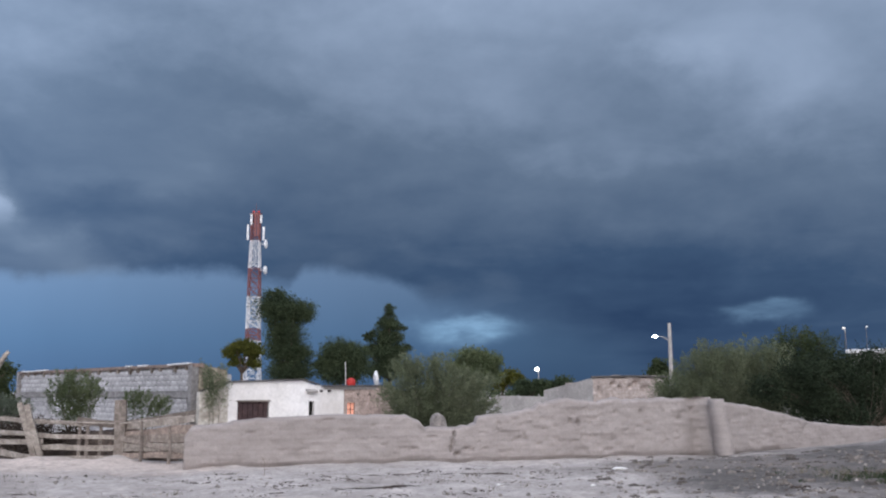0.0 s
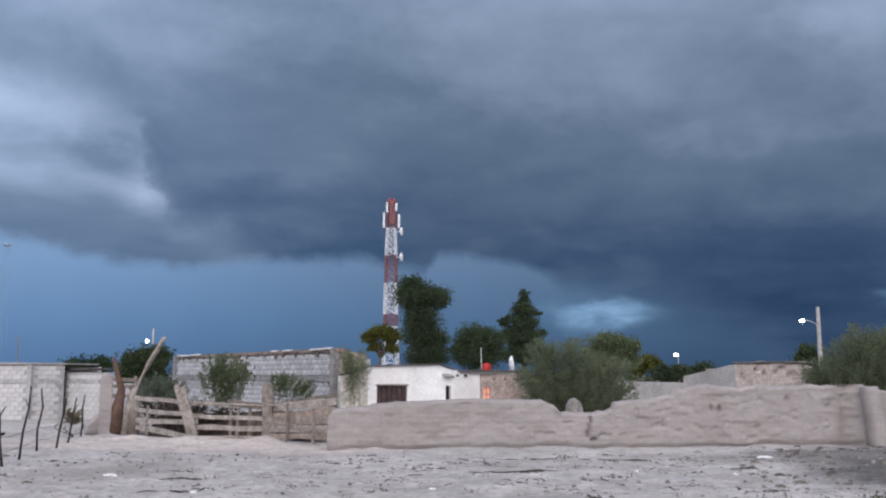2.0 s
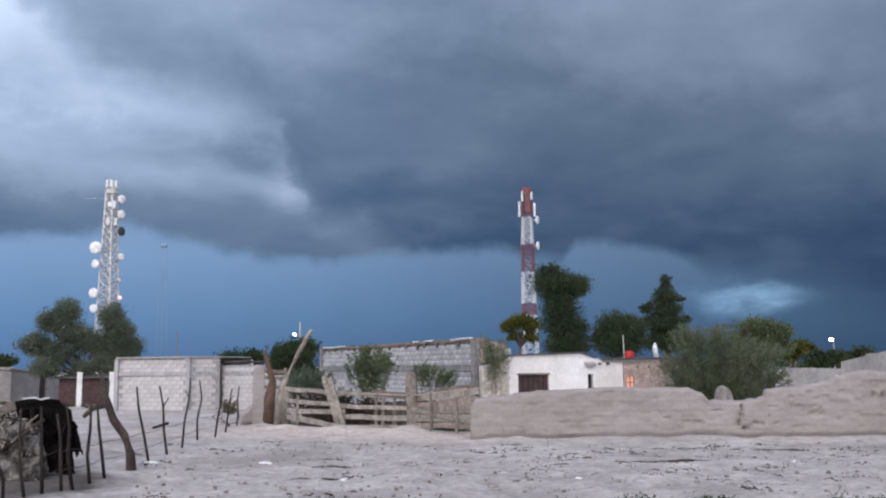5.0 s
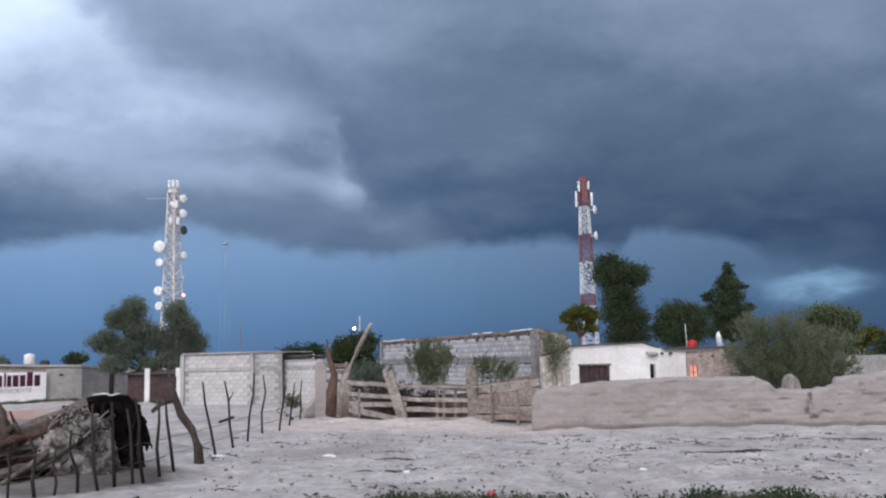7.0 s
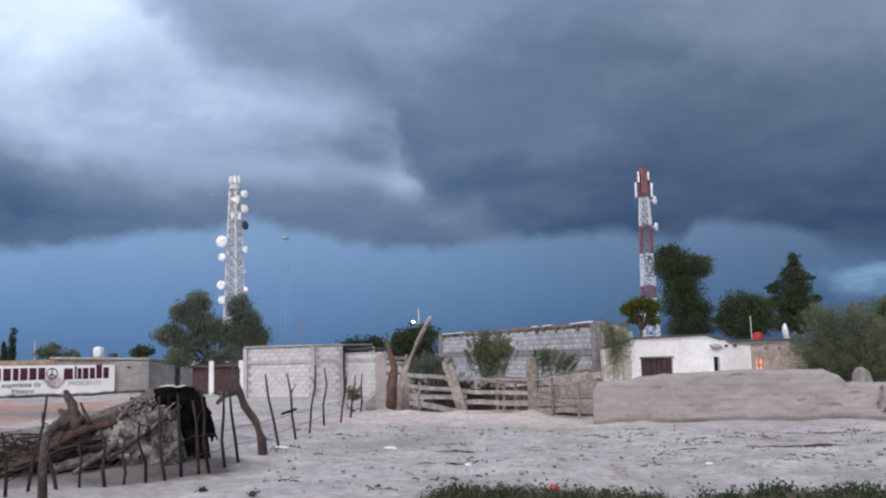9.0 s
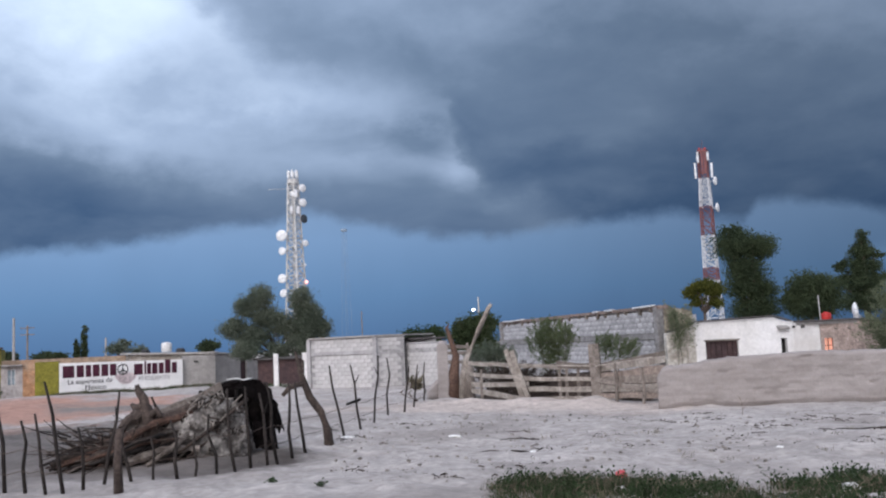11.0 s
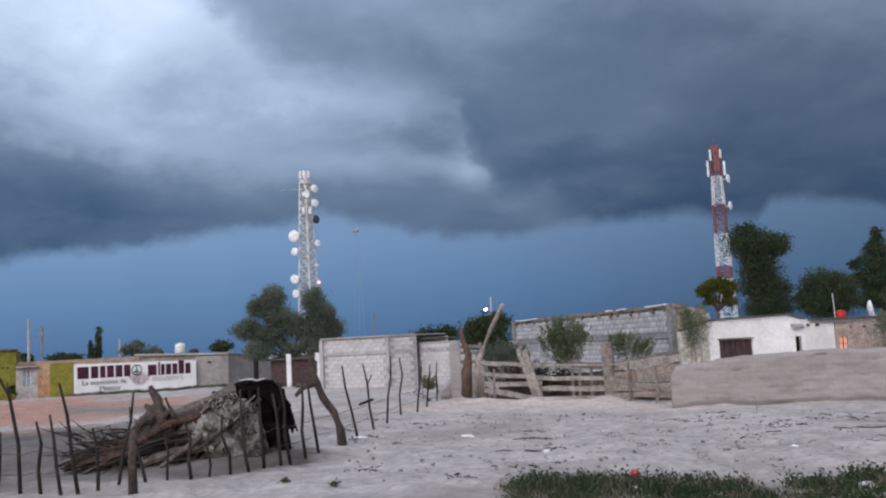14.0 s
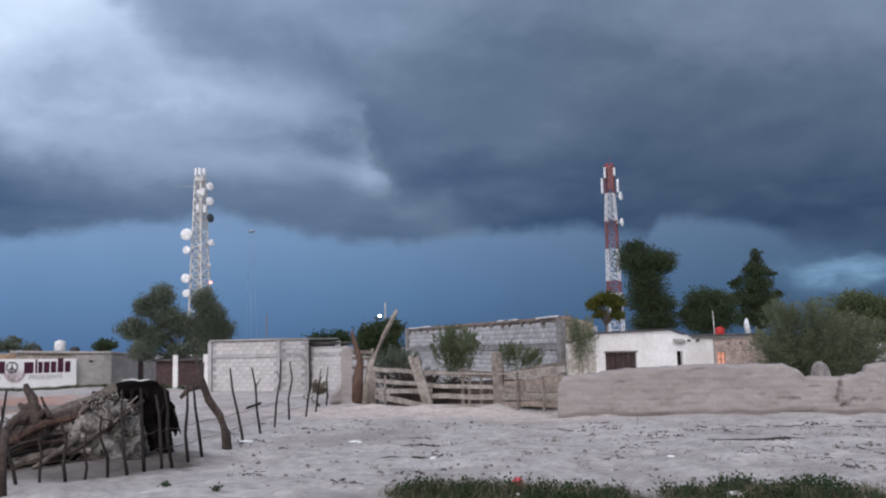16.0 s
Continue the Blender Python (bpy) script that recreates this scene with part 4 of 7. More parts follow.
def red_tower():
    b = at(-11.78, 150.0)
    t = thing("radio_mast", b, "red and white banded lattice radio mast with two dishes", "radio mast")
    z = lambda e: 2 + 150 * math.tan(radians(e))
    cut = [0, z(0.75), z(3.0), z(3.75), z(5.7), z(7.45), z(9.15), z(10.75)]
    half = [1.25, 1.2, 1.0, 0.95, 0.88, 0.82, 0.66, 0.66]
    mats = [STEELWHITE, STEELWHITE, STEELRED, STEELWHITE, STEELRED, STEELWHITE, STEELRED]
    lattice(t, b, [(cut[i], cut[i + 1], half[i], half[i + 1]) for i in range(7)], mats, 0.10)
    right = Vector((math.cos(radians(11.9)), math.sin(radians(11.9)), 0))
    near = Vector((-b.x, -b.y, 0)).normalized()
    for e in (8.95, 7.35):
        c = b + right * 1.72 + near * 0.5 + Vector((0, 0, z(e)))
        d = dish_on(c, right * 0.9 + near * 0.3, 0.72, t, "dish")
        bm = bmesh.new()
        tube(bm, [b + right * 0.9 + Vector((0, 0, z(e))), c - right * 0.3], 0.07, 6)
        part("mount", bm, STEELWHITE, d)
    for s, off, lo, hi, mt in ((-1, 1.25, 9.15, 10.1, STEELWHITE), (1, 1.25, 9.15, 10.0, STEELWHITE), (-1, 0.75, 10.1, 10.75, STEELWHITE), (1, 0.8, 10.2, 10.7, STEELWHITE), (-0.2, 0.6, 9.4, 10.7, STEELRED), (0.5, 0.6, 9.4, 10.7, STEELRED)):
        bm = bmesh.new()
        box(bm, b + right * s * off + near * 0.8 + Vector((0, 0, (z(lo) + z(hi)) / 2)), (0.34, 0.2, z(hi) - z(lo)), 0.2, 0.03)
        pa = part("panel_antenna", bm, mt, t)
    bm = bmesh.new()
    tube(bm, [b + Vector((0, 0, z(10.7))), b + Vector((0, 0, z(10.85)))], [0.9, 0.9], 10)
    part("platform", bm, STEELRED, t)
    for k in range(2):
        bm = bmesh.new()
        c = b + right * (0.4 - 0.8 * k) + Vector((0, 0, z(10.85)))
        tube(bm, [c, c + Vector((0, 0, 0.35)), c + Vector((0, 0, 0.5))], [0.2, 0.2, 0.08], 8)
        part("beacon", bm, BEACON, t, "unlit red warning lamp")
    bm = bmesh.new()
    tube(bm, [b + Vector((0, 0, z(10.8))), b + Vector((0, 0, z(11.5)))], [0.05, 0.02], 5)
    part("lightning_rod", bm, STEELRED, t)


def grey_tower():
    b = at(-37.4, 150.0)
    t = thing("telecom_tower", b, "pale lattice telecom tower hung with round microwave dishes", "telecom tower")
    z = lambda e: 2 + 150 * math.tan(radians(e))
    lattice(t, b, [(0, z(4.0), 1.4, 1.08), (z(4.0), z(7.5), 1.08, 0.8), (z(7.5), z(10.4), 0.8, 0.6)], [STEELGREY] * 3, 0.15)
    right = Vector((math.cos(radians(37.4)), math.sin(radians(37.4)), 0))
    near = Vector((-b.x, -b.y, 0)).normalized()
    dishes = ((1, 1.75, 9.95, 0.66, DISH, 0.45), (1, 1.75, 9.05, 0.7, DISH, 0.45), (1, 1.85, 8.05, 0.74, DISHDARK, 0.7), (-1, 2.35, 7.05, 0.95, DISH, 0.3), (1, 2.0, 6.55, 0.55, DISH, 0.4),
              (-1, 2.3, 6.1, 0.65, DISH, 0.4), (-1, 2.45, 4.4, 0.75, DISH, 0.4), (-1, 2.3, 3.5, 0.66, DISH, 0.4), (1, 1.8, 5.2, 0.22, DISH, 0.5), (-0.4, 0.6, 9.6, 0.4, DISH, 0.1))
    for s, off, e, r, mt, sidew in dishes:
        c = b + right * off * 0.88 * (1 if s > 0 else -1) * (1 if abs(s) == 1 else 0.3) + near * 1.0 + Vector((0, 0, z(e)))
        d = dish_on(c, right * s * sidew + near * 0.75, r, t, "dish", mt)
        bm = bmesh.new()
        tube(bm, [c - near * 0.2, b + right * s * 0.8 + Vector((0, 0, z(e)))], 0.09, 6)
        part("mount", bm, STEELGREY, d)
    bm = bmesh.new()
    tube(bm, [b + Vector((0, 0, z(10.3))), b + Vector((0, 0, z(10.55)))], 0.95, 10)
    part("platform", bm, STEELGREY, t)
    for k in range(6):
        a = k * math.tau / 6
        bm = bmesh.new()
        box(bm, b + Vector((math.cos(a) * 0.75, math.sin(a) * 0.75, z(10.85))), (0.4, 0.4, z(11.05) - z(10.6)), a, 0.1)
        part("panel_antenna", bm, DISH, t)
    bm = bmesh.new()
    tube(bm, [b + Vector((0, 0, z(10.0))), b + right * -4.0 + Vector((0, 0, z(9.95)))], 0.03, 5)
    part("boom", bm, STEELGREY, t)
    bm = bmesh.new()
    bmesh.ops.create_icosphere(bm, subdivisions=2, radius=0.28, matrix=Matrix.Translation(b + right * 1.7 + near + Vector((0, 0, z(4.15)))))
    part("warning_lamp", bm, lamp_glow("lamp_red", (1.0, 0.45, 0.4), 1.6), t, "small lit reddish lamp")
    for k, e in ((1.2, 8.6), (-0.6, 8.6), (0.7, 9.6)):
        bm = bmesh.new()
        box(bm, b + right * k * 0.6 + near + Vector((0, 0, z(e))), (0.5, 0.4, 1.2), 0.6, 0.05)
        part("equipment_box", bm, STEELWHITE, t)


def far_mast():
    b = at(-34.3, 700.0)
    t = thing("far_mast", b, "very distant mast with the rain haze painted into its pale colour", "mast")
    bm = bmesh.new()
    box(bm, b + Vector((0, 0, 92)), (4.5, 4.5, 2.2), 0.5, 0.6)
    part("head", bm, HAZE, t)
    bm = bmesh.new()
    for k in range(4):
        o = Vector(((1, 1, 0), (1, -1, 0), (-1, -1, 0), (-1, 1, 0))[k])
        tube(bm, [b + o * 3.0, b + o * 1.2 + Vector((0, 0, 90))], 0.10, 4)
    part("shaft", bm, HAZE, t)


# distance haze is put into this blue-grey base colour
HAZE = surf("hazed_steel", (0.26, 0.33, 0.42), (0.23, 0.30, 0.39), 0.02, 0.9, 0.0)
red_tower()
grey_tower()
far_mast()


# ---------- ruin, poles and lamps on the right ----------
def ruin():
    a, b, c = at(6.2, 45.0), at(9.2, 43.0), at(13.6, 45.0)
    t = thing("ruined_house", at(9.2, 43, -0.4), "roofless pinkish adobe ruin with a sloping grey side wall", "ruin")
    part("sloping_wall", wall_run(a, b, -0.5, 1.95, 0.35, z1b=2.5), CONCRETE, t, "grey sloping side wall")
    run = (c - b).length
    adobe_run("front_wall", b, c, [(0.0, 2.45), (0.2, 2.52), (1.5, 2.5), (2.4, 2.56), (run - 0.3, 2.48), (run, 2.3)], t, 0.35, seed=14, pits=[(0.35, 1.9, 0.14, 0.3, 0.12), (1.05, 2.26, 0.17, 0.11, 0.3), (1.4, 2.08, 0.13, 0.12, 0.22), (2.3, 2.3, 0.22, 0.12, 0.3), (1.95, 2.1, 0.14, 0.16, 0.2), (2.75, 1.95, 0.3, 0.26, 0.24)], material=OLDPINK)
    part("inner_wall", wall_run(along(b, c, 0, 2.5), along(b, c, run, 2.5), -0.5, 2.3, 0.3), OLDPINK, t)
    bm = bmesh.new()
    tube(bm, [along(b, c, -0.1, -0.05, 2.54), along(b, c, run * 0.5, -0.05, 2.58), along(b, c, run, -0.05, 2.55)], 0.05, 5)
    part("wall_cap", bm, TAR, t)
    rng = random.Random(3)
    for k in range(9):
        bm = bmesh.new()
        p = along(b, c, rng.uniform(0.3, run), 0.15, 2.56)
        box(bm, p, (rng.uniform(0.2, 0.45), 0.25, rng.uniform(0.06, 0.16)), rng.uniform(0, 1), 0.03)
        part("loose_brick", bm, OLDPINK, t)


OLDPINK = surf("old_pink_adobe", (0.50, 0.435, 0.41), (0.41, 0.35, 0.328), 1.4, 0.95, 0.6, 9.0, dark=(0.17, 0.14, 0.13), stain=0.6, grain=0.6, courses=(0.42, 0.16, (0.78, 0.76, 0.75)))
ruin()
lw = thing("low_wall", at(5.0, 48, -0.4), "low grey weathered block wall beside the ruin", "wall")
part("wall", wall_run(at(3.2, 48.5), at(6.5, 47.0), -0.5, 1.68, 0.2, z1b=1.62), CONCRETE, lw)


def street_lamp(base, height, label, arm=(0, 0), radius=0.12, head=0.18, lamp_z=None, glow=None, pole_mat=None):
    t = thing("street_lamp", base, label, "street lamp")
    base = Vector(base)
    bm = bmesh.new()
    tube(bm, [base - Vector((0, 0, 0.2)), base + Vector((0, 0, height))], [radius, radius * 0.62], 8)
    part("pole", bm, pole_mat or CONCRETE, t)
    lz = lamp_z or height
    tip = base + Vector((arm[0], arm[1], lz))
    bm = bmesh.new()
    tube(bm, [base + Vector((0, 0, lz - 0.25)), base + Vector((arm[0] * 0.5, arm[1] * 0.5, lz + 0.02)), tip + Vector((0, 0, 0.06))], 0.035, 6)
    part("arm", bm, STEELGREY, t)
    bm = bmesh.new()
    bmesh.ops.create_icosphere(bm, subdivisions=3, radius=head * 0.82, matrix=Matrix.Translation(tip) @ Matrix.Diagonal((1.25, 1.25, 0.85, 1)))
    part("lamp_head", bm, glow or LAMP, t, "lit white lamp", smooth=True)
    return t


p = at(13.91, 72.0, -0.4)
street_lamp(p, 7.35, "tapered concrete pole with a lit white street lamp", at(13.03, 70) - at(13.91, 72), 0.2, 0.16, lamp_z=6.25)
p = at(5.9, 150.0, -0.4)
street_lamp(p, 5.6, "distant lit white street lamp on a thin post", (-0.3, 0), 0.08, 0.30, pole_mat=STEELGREY)
p = at(-26.1, 75.0)
street_lamp(p, 5.6, "slim post with a lit white street lamp behind trees", at(-26.45, 74) - at(-26.1, 75), 0.1, 0.10, lamp_z=4.55, pole_mat=STEELGREY)
p = at(23.75, 80.0)
street_lamp(p, 6.72, "lit lamp on a post beyond the thicket", (-0.1, 0), 0.04, 0.12, glow=LAMPSMALL, pole_mat=WOOD)
p = at(24.85, 110.0)
street_lamp(p, 8.6, "lit lamp on a far post beyond the thicket", (0.1, 0), 0.04, 0.10, glow=LAMPSMALL, pole_mat=WOOD)


def shed():
    a, b = at(23.9, 60.0), at(28.5, 60.0)
    t = thing("shed", at(25, 60), "shed with a bright white tin roof beyond the thicket", "shed")
    part("wall", wall_run(a, b, -0.3, 4.08, 0.2), CONCRETE, t)
    bm = bmesh.new()
    n = away(a, b)
    mid = (a + b) / 2
    box(bm, mid + n * 1.2 + Vector((0, 0, 4.2)), ((b - a).length + 0.4, 3.2, 0.16), turn(a, b), 0.01, (0.06, 0))
    part("roof", bm, TINWHITE, t)


shed()


# ---------- left side: block hut, sign wall, painted houses ----------
HUT = []
WHITEJOINT = surf("grey_joint", (0.40, 0.39, 0.40), (0.35, 0.34, 0.345), 1.0, 0.95, 0.4)


def block_hut():
    l, m, r = at(-36.75, 47.5), at(-32.7, 45.2), at(-30.9, 45.75)
    t = thing("block_hut", at(-34, 47), "flat-roofed hut of pale whitewashed concrete block", "hut")
    HUT.append((part("front_wall", wall_run(l, m, -0.2, 2.46, 0.18), WHITEJOINT, t), l, m, 2.44))
    HUT.append((part("side_wall", wall_run(m, r, -0.2, 2.5, 0.18), WHITEJOINT, t), m, r, 2.44))
    n = away(l, m)
    part("far_wall", wall_run(l + n * 0.2, l + n * 5, -0.2, 2.4, 0.18), WHITEBLOCK, t)
    part("back_wall", wall_run(l + n * 5, r + n * 3, -0.2, 2.4, 0.18), WHITEBLOCK, t)
    bm = bmesh.new()
    box(bm, along(l, m, (m - l).length / 2, -0.02, 1.72), ((m - l).length, 0.09, 0.16), turn(l, m))
    part("tie_beam", bm, WHITEBLOCK, t)
    for p0 in (m, l):
        bm = bmesh.new()
        box(bm, p0 + Vector((0, -0.02, 1.15)), (0.2, 0.2, 2.6), turn(l, m))
        part("column", bm, WHITEBLOCK, t)
    bm = bmesh.new()
    vs = [bm.verts.new(v + Vector((0, 0, z))) for z in (2.47, 2.54) for v in (l - n * 0.15, m - n * 0.15, r + Vector((0.1, 0, 0)), r + n * 3, l + n * 5)]
    for k in range(5):
        bm.faces.new((vs[k], vs[(k + 1) % 5], vs[5 + (k + 1) % 5], vs[5 + k]))
    bm.faces.new(vs[:5][::-1]), bm.faces.new(vs[5:])
    part("roof", bm, CONCRETE, t)
    e = at(-28.4, 43.5)
    s = at(-30.85, 46.2)
    y = thing("yard_wall", s, "lower whitewashed block yard wall joined to the hut", "wall")
    HUT.append((part("wall", wall_run(s, e, -0.2, 2.1, 0.18), WHITEJOINT, y), s, e, 2.08))
    bm = bmesh.new()
    box(bm, along(s, e, 0.6, 0.8, 2.26), (1.7, 1.4, 0.1), turn(s, e), 0.02)
    part("lean_to_roof", bm, TAR, y, "dark lean-to roof edge")
    pl = thing("wall_pillar", at(-28.6, 34), "worn whitish adobe gate pillar", "pillar")
    adobe_run("body", at(-28.95, 33.2), at(-28.2, 33.2), [(0.0, 1.85), (0.12, 2.06), (0.26, 2.02), (0.4, 1.86)], pl, 0.36, seed=9, z0=-0.3)


block_hut()


def sign_wall():
    a, b = at(-51.1, 58.2), at(-44.3, 60.3)
    t = thing("painted_sign_wall", a, "white wall painted with large dark letters and a peace ring", "sign wall")
    run = (b - a).length
    part("wall", wall_run(a, b, -0.3, 1.86, 0.2, z1b=1.74), SIGNWHITE, t)
    ang = turn(a, b)

    def bar(s, z, w, h, mt, tilt=0.0, name="letter_bar", proud=-0.012):
        bm = bmesh.new()
        box(bm, along(a, b, s + w / 2, proud, z + h / 2), (w, 0.02, h), ang, 0.0, (0, tilt))
        part(name, bm, mt, t)

    # the two large painted words stand as plain bars of their size and colour
    s = 0.16
    for w in (0.72, 0.46, 0.34, 0.44, 0.44, 0.42):
        bar(s, 0.98, w * 0.9, 0.7, MAROON)
        s += w + 0.06
    s = 4.3
    for w, h in ((0.58, 0.66), (0.12, 0.8), (0.26, 0.66), (0.36, 0.66), (0.34, 0.66), (0.38, 0.84), (0.36, 0.66)):
        bar(s, 0.94, w * 0.9, h, MAROON)
        s += w + 0.05
    # ring with its bars
    c = along(a, b, 3.62, -0.014, 1.32)
    n = away(a, b)
    d = (b - a).normalized()
    bm = bmesh.new()
    ring = []
    for k in range(28):
        w = k * math.tau / 28
        o = d * math.cos(w) + Vector((0, 0, 1)) * math.sin(w)
        ring.append([bm.verts.new(c + o * r - n * h) for r, h in ((0.27, 0.0), (0.27, 0.012), (0.33, 0.012), (0.33, 0.0))])
    for k in range(28):
        p, q = ring[k], ring[(k + 1) % 28]
        for j in range(3):
            bm.faces.new((p[j], p[j + 1], q[j + 1], q[j]))
    for w in (90, 270, 225, 315):
        o = d * math.cos(radians(w)) + Vector((0, 0, 1)) * math.sin(radians(w))
        plank(bm, c - n * 0.006, c + o * 0.28 - n * 0.006, 0.06, 0.012, up=n.cross(o))
    part("peace_ring", bm, BLACKPAINT, t, "black painted peace sign")
    # pink patch
    bm = bmesh.new()
    vs = [bm.verts.new(along(a, b, 3.8 + 0.6 * math.cos(w) * (1 + 0.2 * math.sin(3 * w)), -0.005, 0.78 + 0.36 * math.sin(w))) for w in np.linspace(0, math.tau, 18, endpoint=False)]
    bm.faces.new(vs)
    bmesh.ops.solidify(bm, geom=bm.faces[:], thickness=0.004)
    part("pink_patch", bm, PINKPAINT, t)

    def words(body, s, z, size, mt):
        cu = bpy.data.curves.new("slogan", "FONT")
        cu.body, cu.size, cu.extrude = body, size, 0.006
        tmp = bpy.data.objects.new("slogan", cu)
        me = bpy.data.meshes.new_from_object(tmp)
        bpy.data.objects.remove(tmp)
        m = Matrix.Translation(along(a, b, s, -0.014, z)) @ Matrix.Rotation(ang, 4, "Z") @ Matrix.Rotation(radians(90), 4, "X")
        me.transform(m)
        link("slogan", me, mt, t)

    words("La esperanza de", 0.42, 0.60, 0.40, BLACKPAINT)
    words("Mexico", 1.4, 0.22, 0.42, BLACKPAINT)
    words("PRESIDENTE", 4.55, 0.58, 0.36, GREYPAINT)


sign_wall()


def grey_house():
    a, b, c = at(-47.8, 63.0), at(-42.4, 61.0), at(-39.6, 66.0)
    t = thing("grey_house", at(-43.5, 62), "weathered grey concrete house with a thin flat roof", "house")
    l = at(-44.35, 60.6)
    part("front_wall", wall_run(l, b, -0.3, 1.95, 0.2), CONCRETE, t)
    part("side_wall", wall_run(b, c, -0.3, 1.95, 0.2, [(3.0, 3.8, -0.2, 1.6)], z1b=1.5), CONCRETE, t)
    part("upper_wall", wall_run(along(a, b, 0, 0.4), along(a, b, (b - a).length, 0.4), 0.0, 2.15, 0.2), OLDPLASTER, t)
    bm = bmesh.new()
    vs = [bm.verts.new(v + Vector((0, 0, z))) for z in (0, 0.12) for v in (a + Vector((0, 0, 2.2)), b + Vector((0.1, -0.2, 2.0)), c + Vector((0.2, 0, 1.6)), c + Vector((-5, 5, 1.7)), a + Vector((-1, 6, 2.1)))]
    for k in range(5):
        bm.faces.new((vs[k], vs[(k + 1) % 5], vs[5 + (k + 1) % 5], vs[5 + k]))
    bm.faces.new(vs[:5][::-1]), bm.faces.new(vs[5:])
    part("roof", bm, CONCRETE, t, "thin pale roof slab")
    bm = bmesh.new()
    box(bm, along(l, b, 0.9, -0.02, 1.55), (0.25, 0.06, 0.1), turn(l, b))
    part("vent", bm, VOID, t)
    bm = bmesh.new()
    box(bm, along(b, c, 3.4, 0.15, 0.7), (0.8, 0.05, 1.8), turn(b, c))
    part("door", bm, SHUTTER, t, "dark reddish door")
    k = at(-45.2, 63.0, 2.25)
    tk = thing("roof_tank", k, "white plastic water tank on the grey house roof", "water tank")
    bm = bmesh.new()
    tube(bm, [k, k + Vector((0, 0, 0.05)), k + Vector((0, 0, 0.5)), k + Vector((0, 0, 0.58)), k + Vector((0, 0, 0.62))], [0.30, 0.33, 0.33, 0.30, 0.16], 16)
    part("tank", bm, WHITEPLASTIC, tk, smooth=True)
    bm = bmesh.new()
    tube(bm, [k + Vector((0, 0, 0.62)), k + Vector((0, 0, 0.67))], 0.11, 12)
    part("lid", bm, WHITEPLASTIC, tk)
    for q in (-46.4, -44.4):
        k = at(q, 66.0, 2.25)
        tk = thing("roof_barrel", k, "small dark barrel on the grey house roof", "barrel")
        bm = bmesh.new()
        tube(bm, [k - Vector((0, 0, 0.3)), k + Vector((0, 0, 0.1)), k + Vector((0, 0, 0.25))], [0.3, 0.32, 0.2], 12)
        part("drum", bm, BLACKPAINT, tk, smooth=True)
    # two pale posts of a gate by a dark lean-to
    d = thing("lean_to", at(-38.6, 55), "dark reddish lean-to behind pale gate posts", "lean-to")
    p, q = at(-39.9, 56.0), at(-36.9, 54.0)
    part("wall", wall_run(p, q, -0.2, 1.55, 0.15), SHUTTER, d)
    bm = bmesh.new()
    box(bm, (p + q) / 2 + Vector((0, 0.5, 1.6)), ((q - p).length + 0.3, 1.6, 0.08), turn(p, q), 0.01, (0.1, 0))
    part("roof", bm, TAR, d)
    for q in (-38.8, -37.05):
        k = at(q, 51.8)
        po = thing("gate_post", k, "square white-painted concrete gate post", "post", "white gate posts")
        bm = bmesh.new()
        box(bm, k + Vector((0, 0, 0.88)), (0.26, 0.26, 1.9), 0.6, 0.02)
        part("post", bm, WHITEWASH, po)


grey_house()


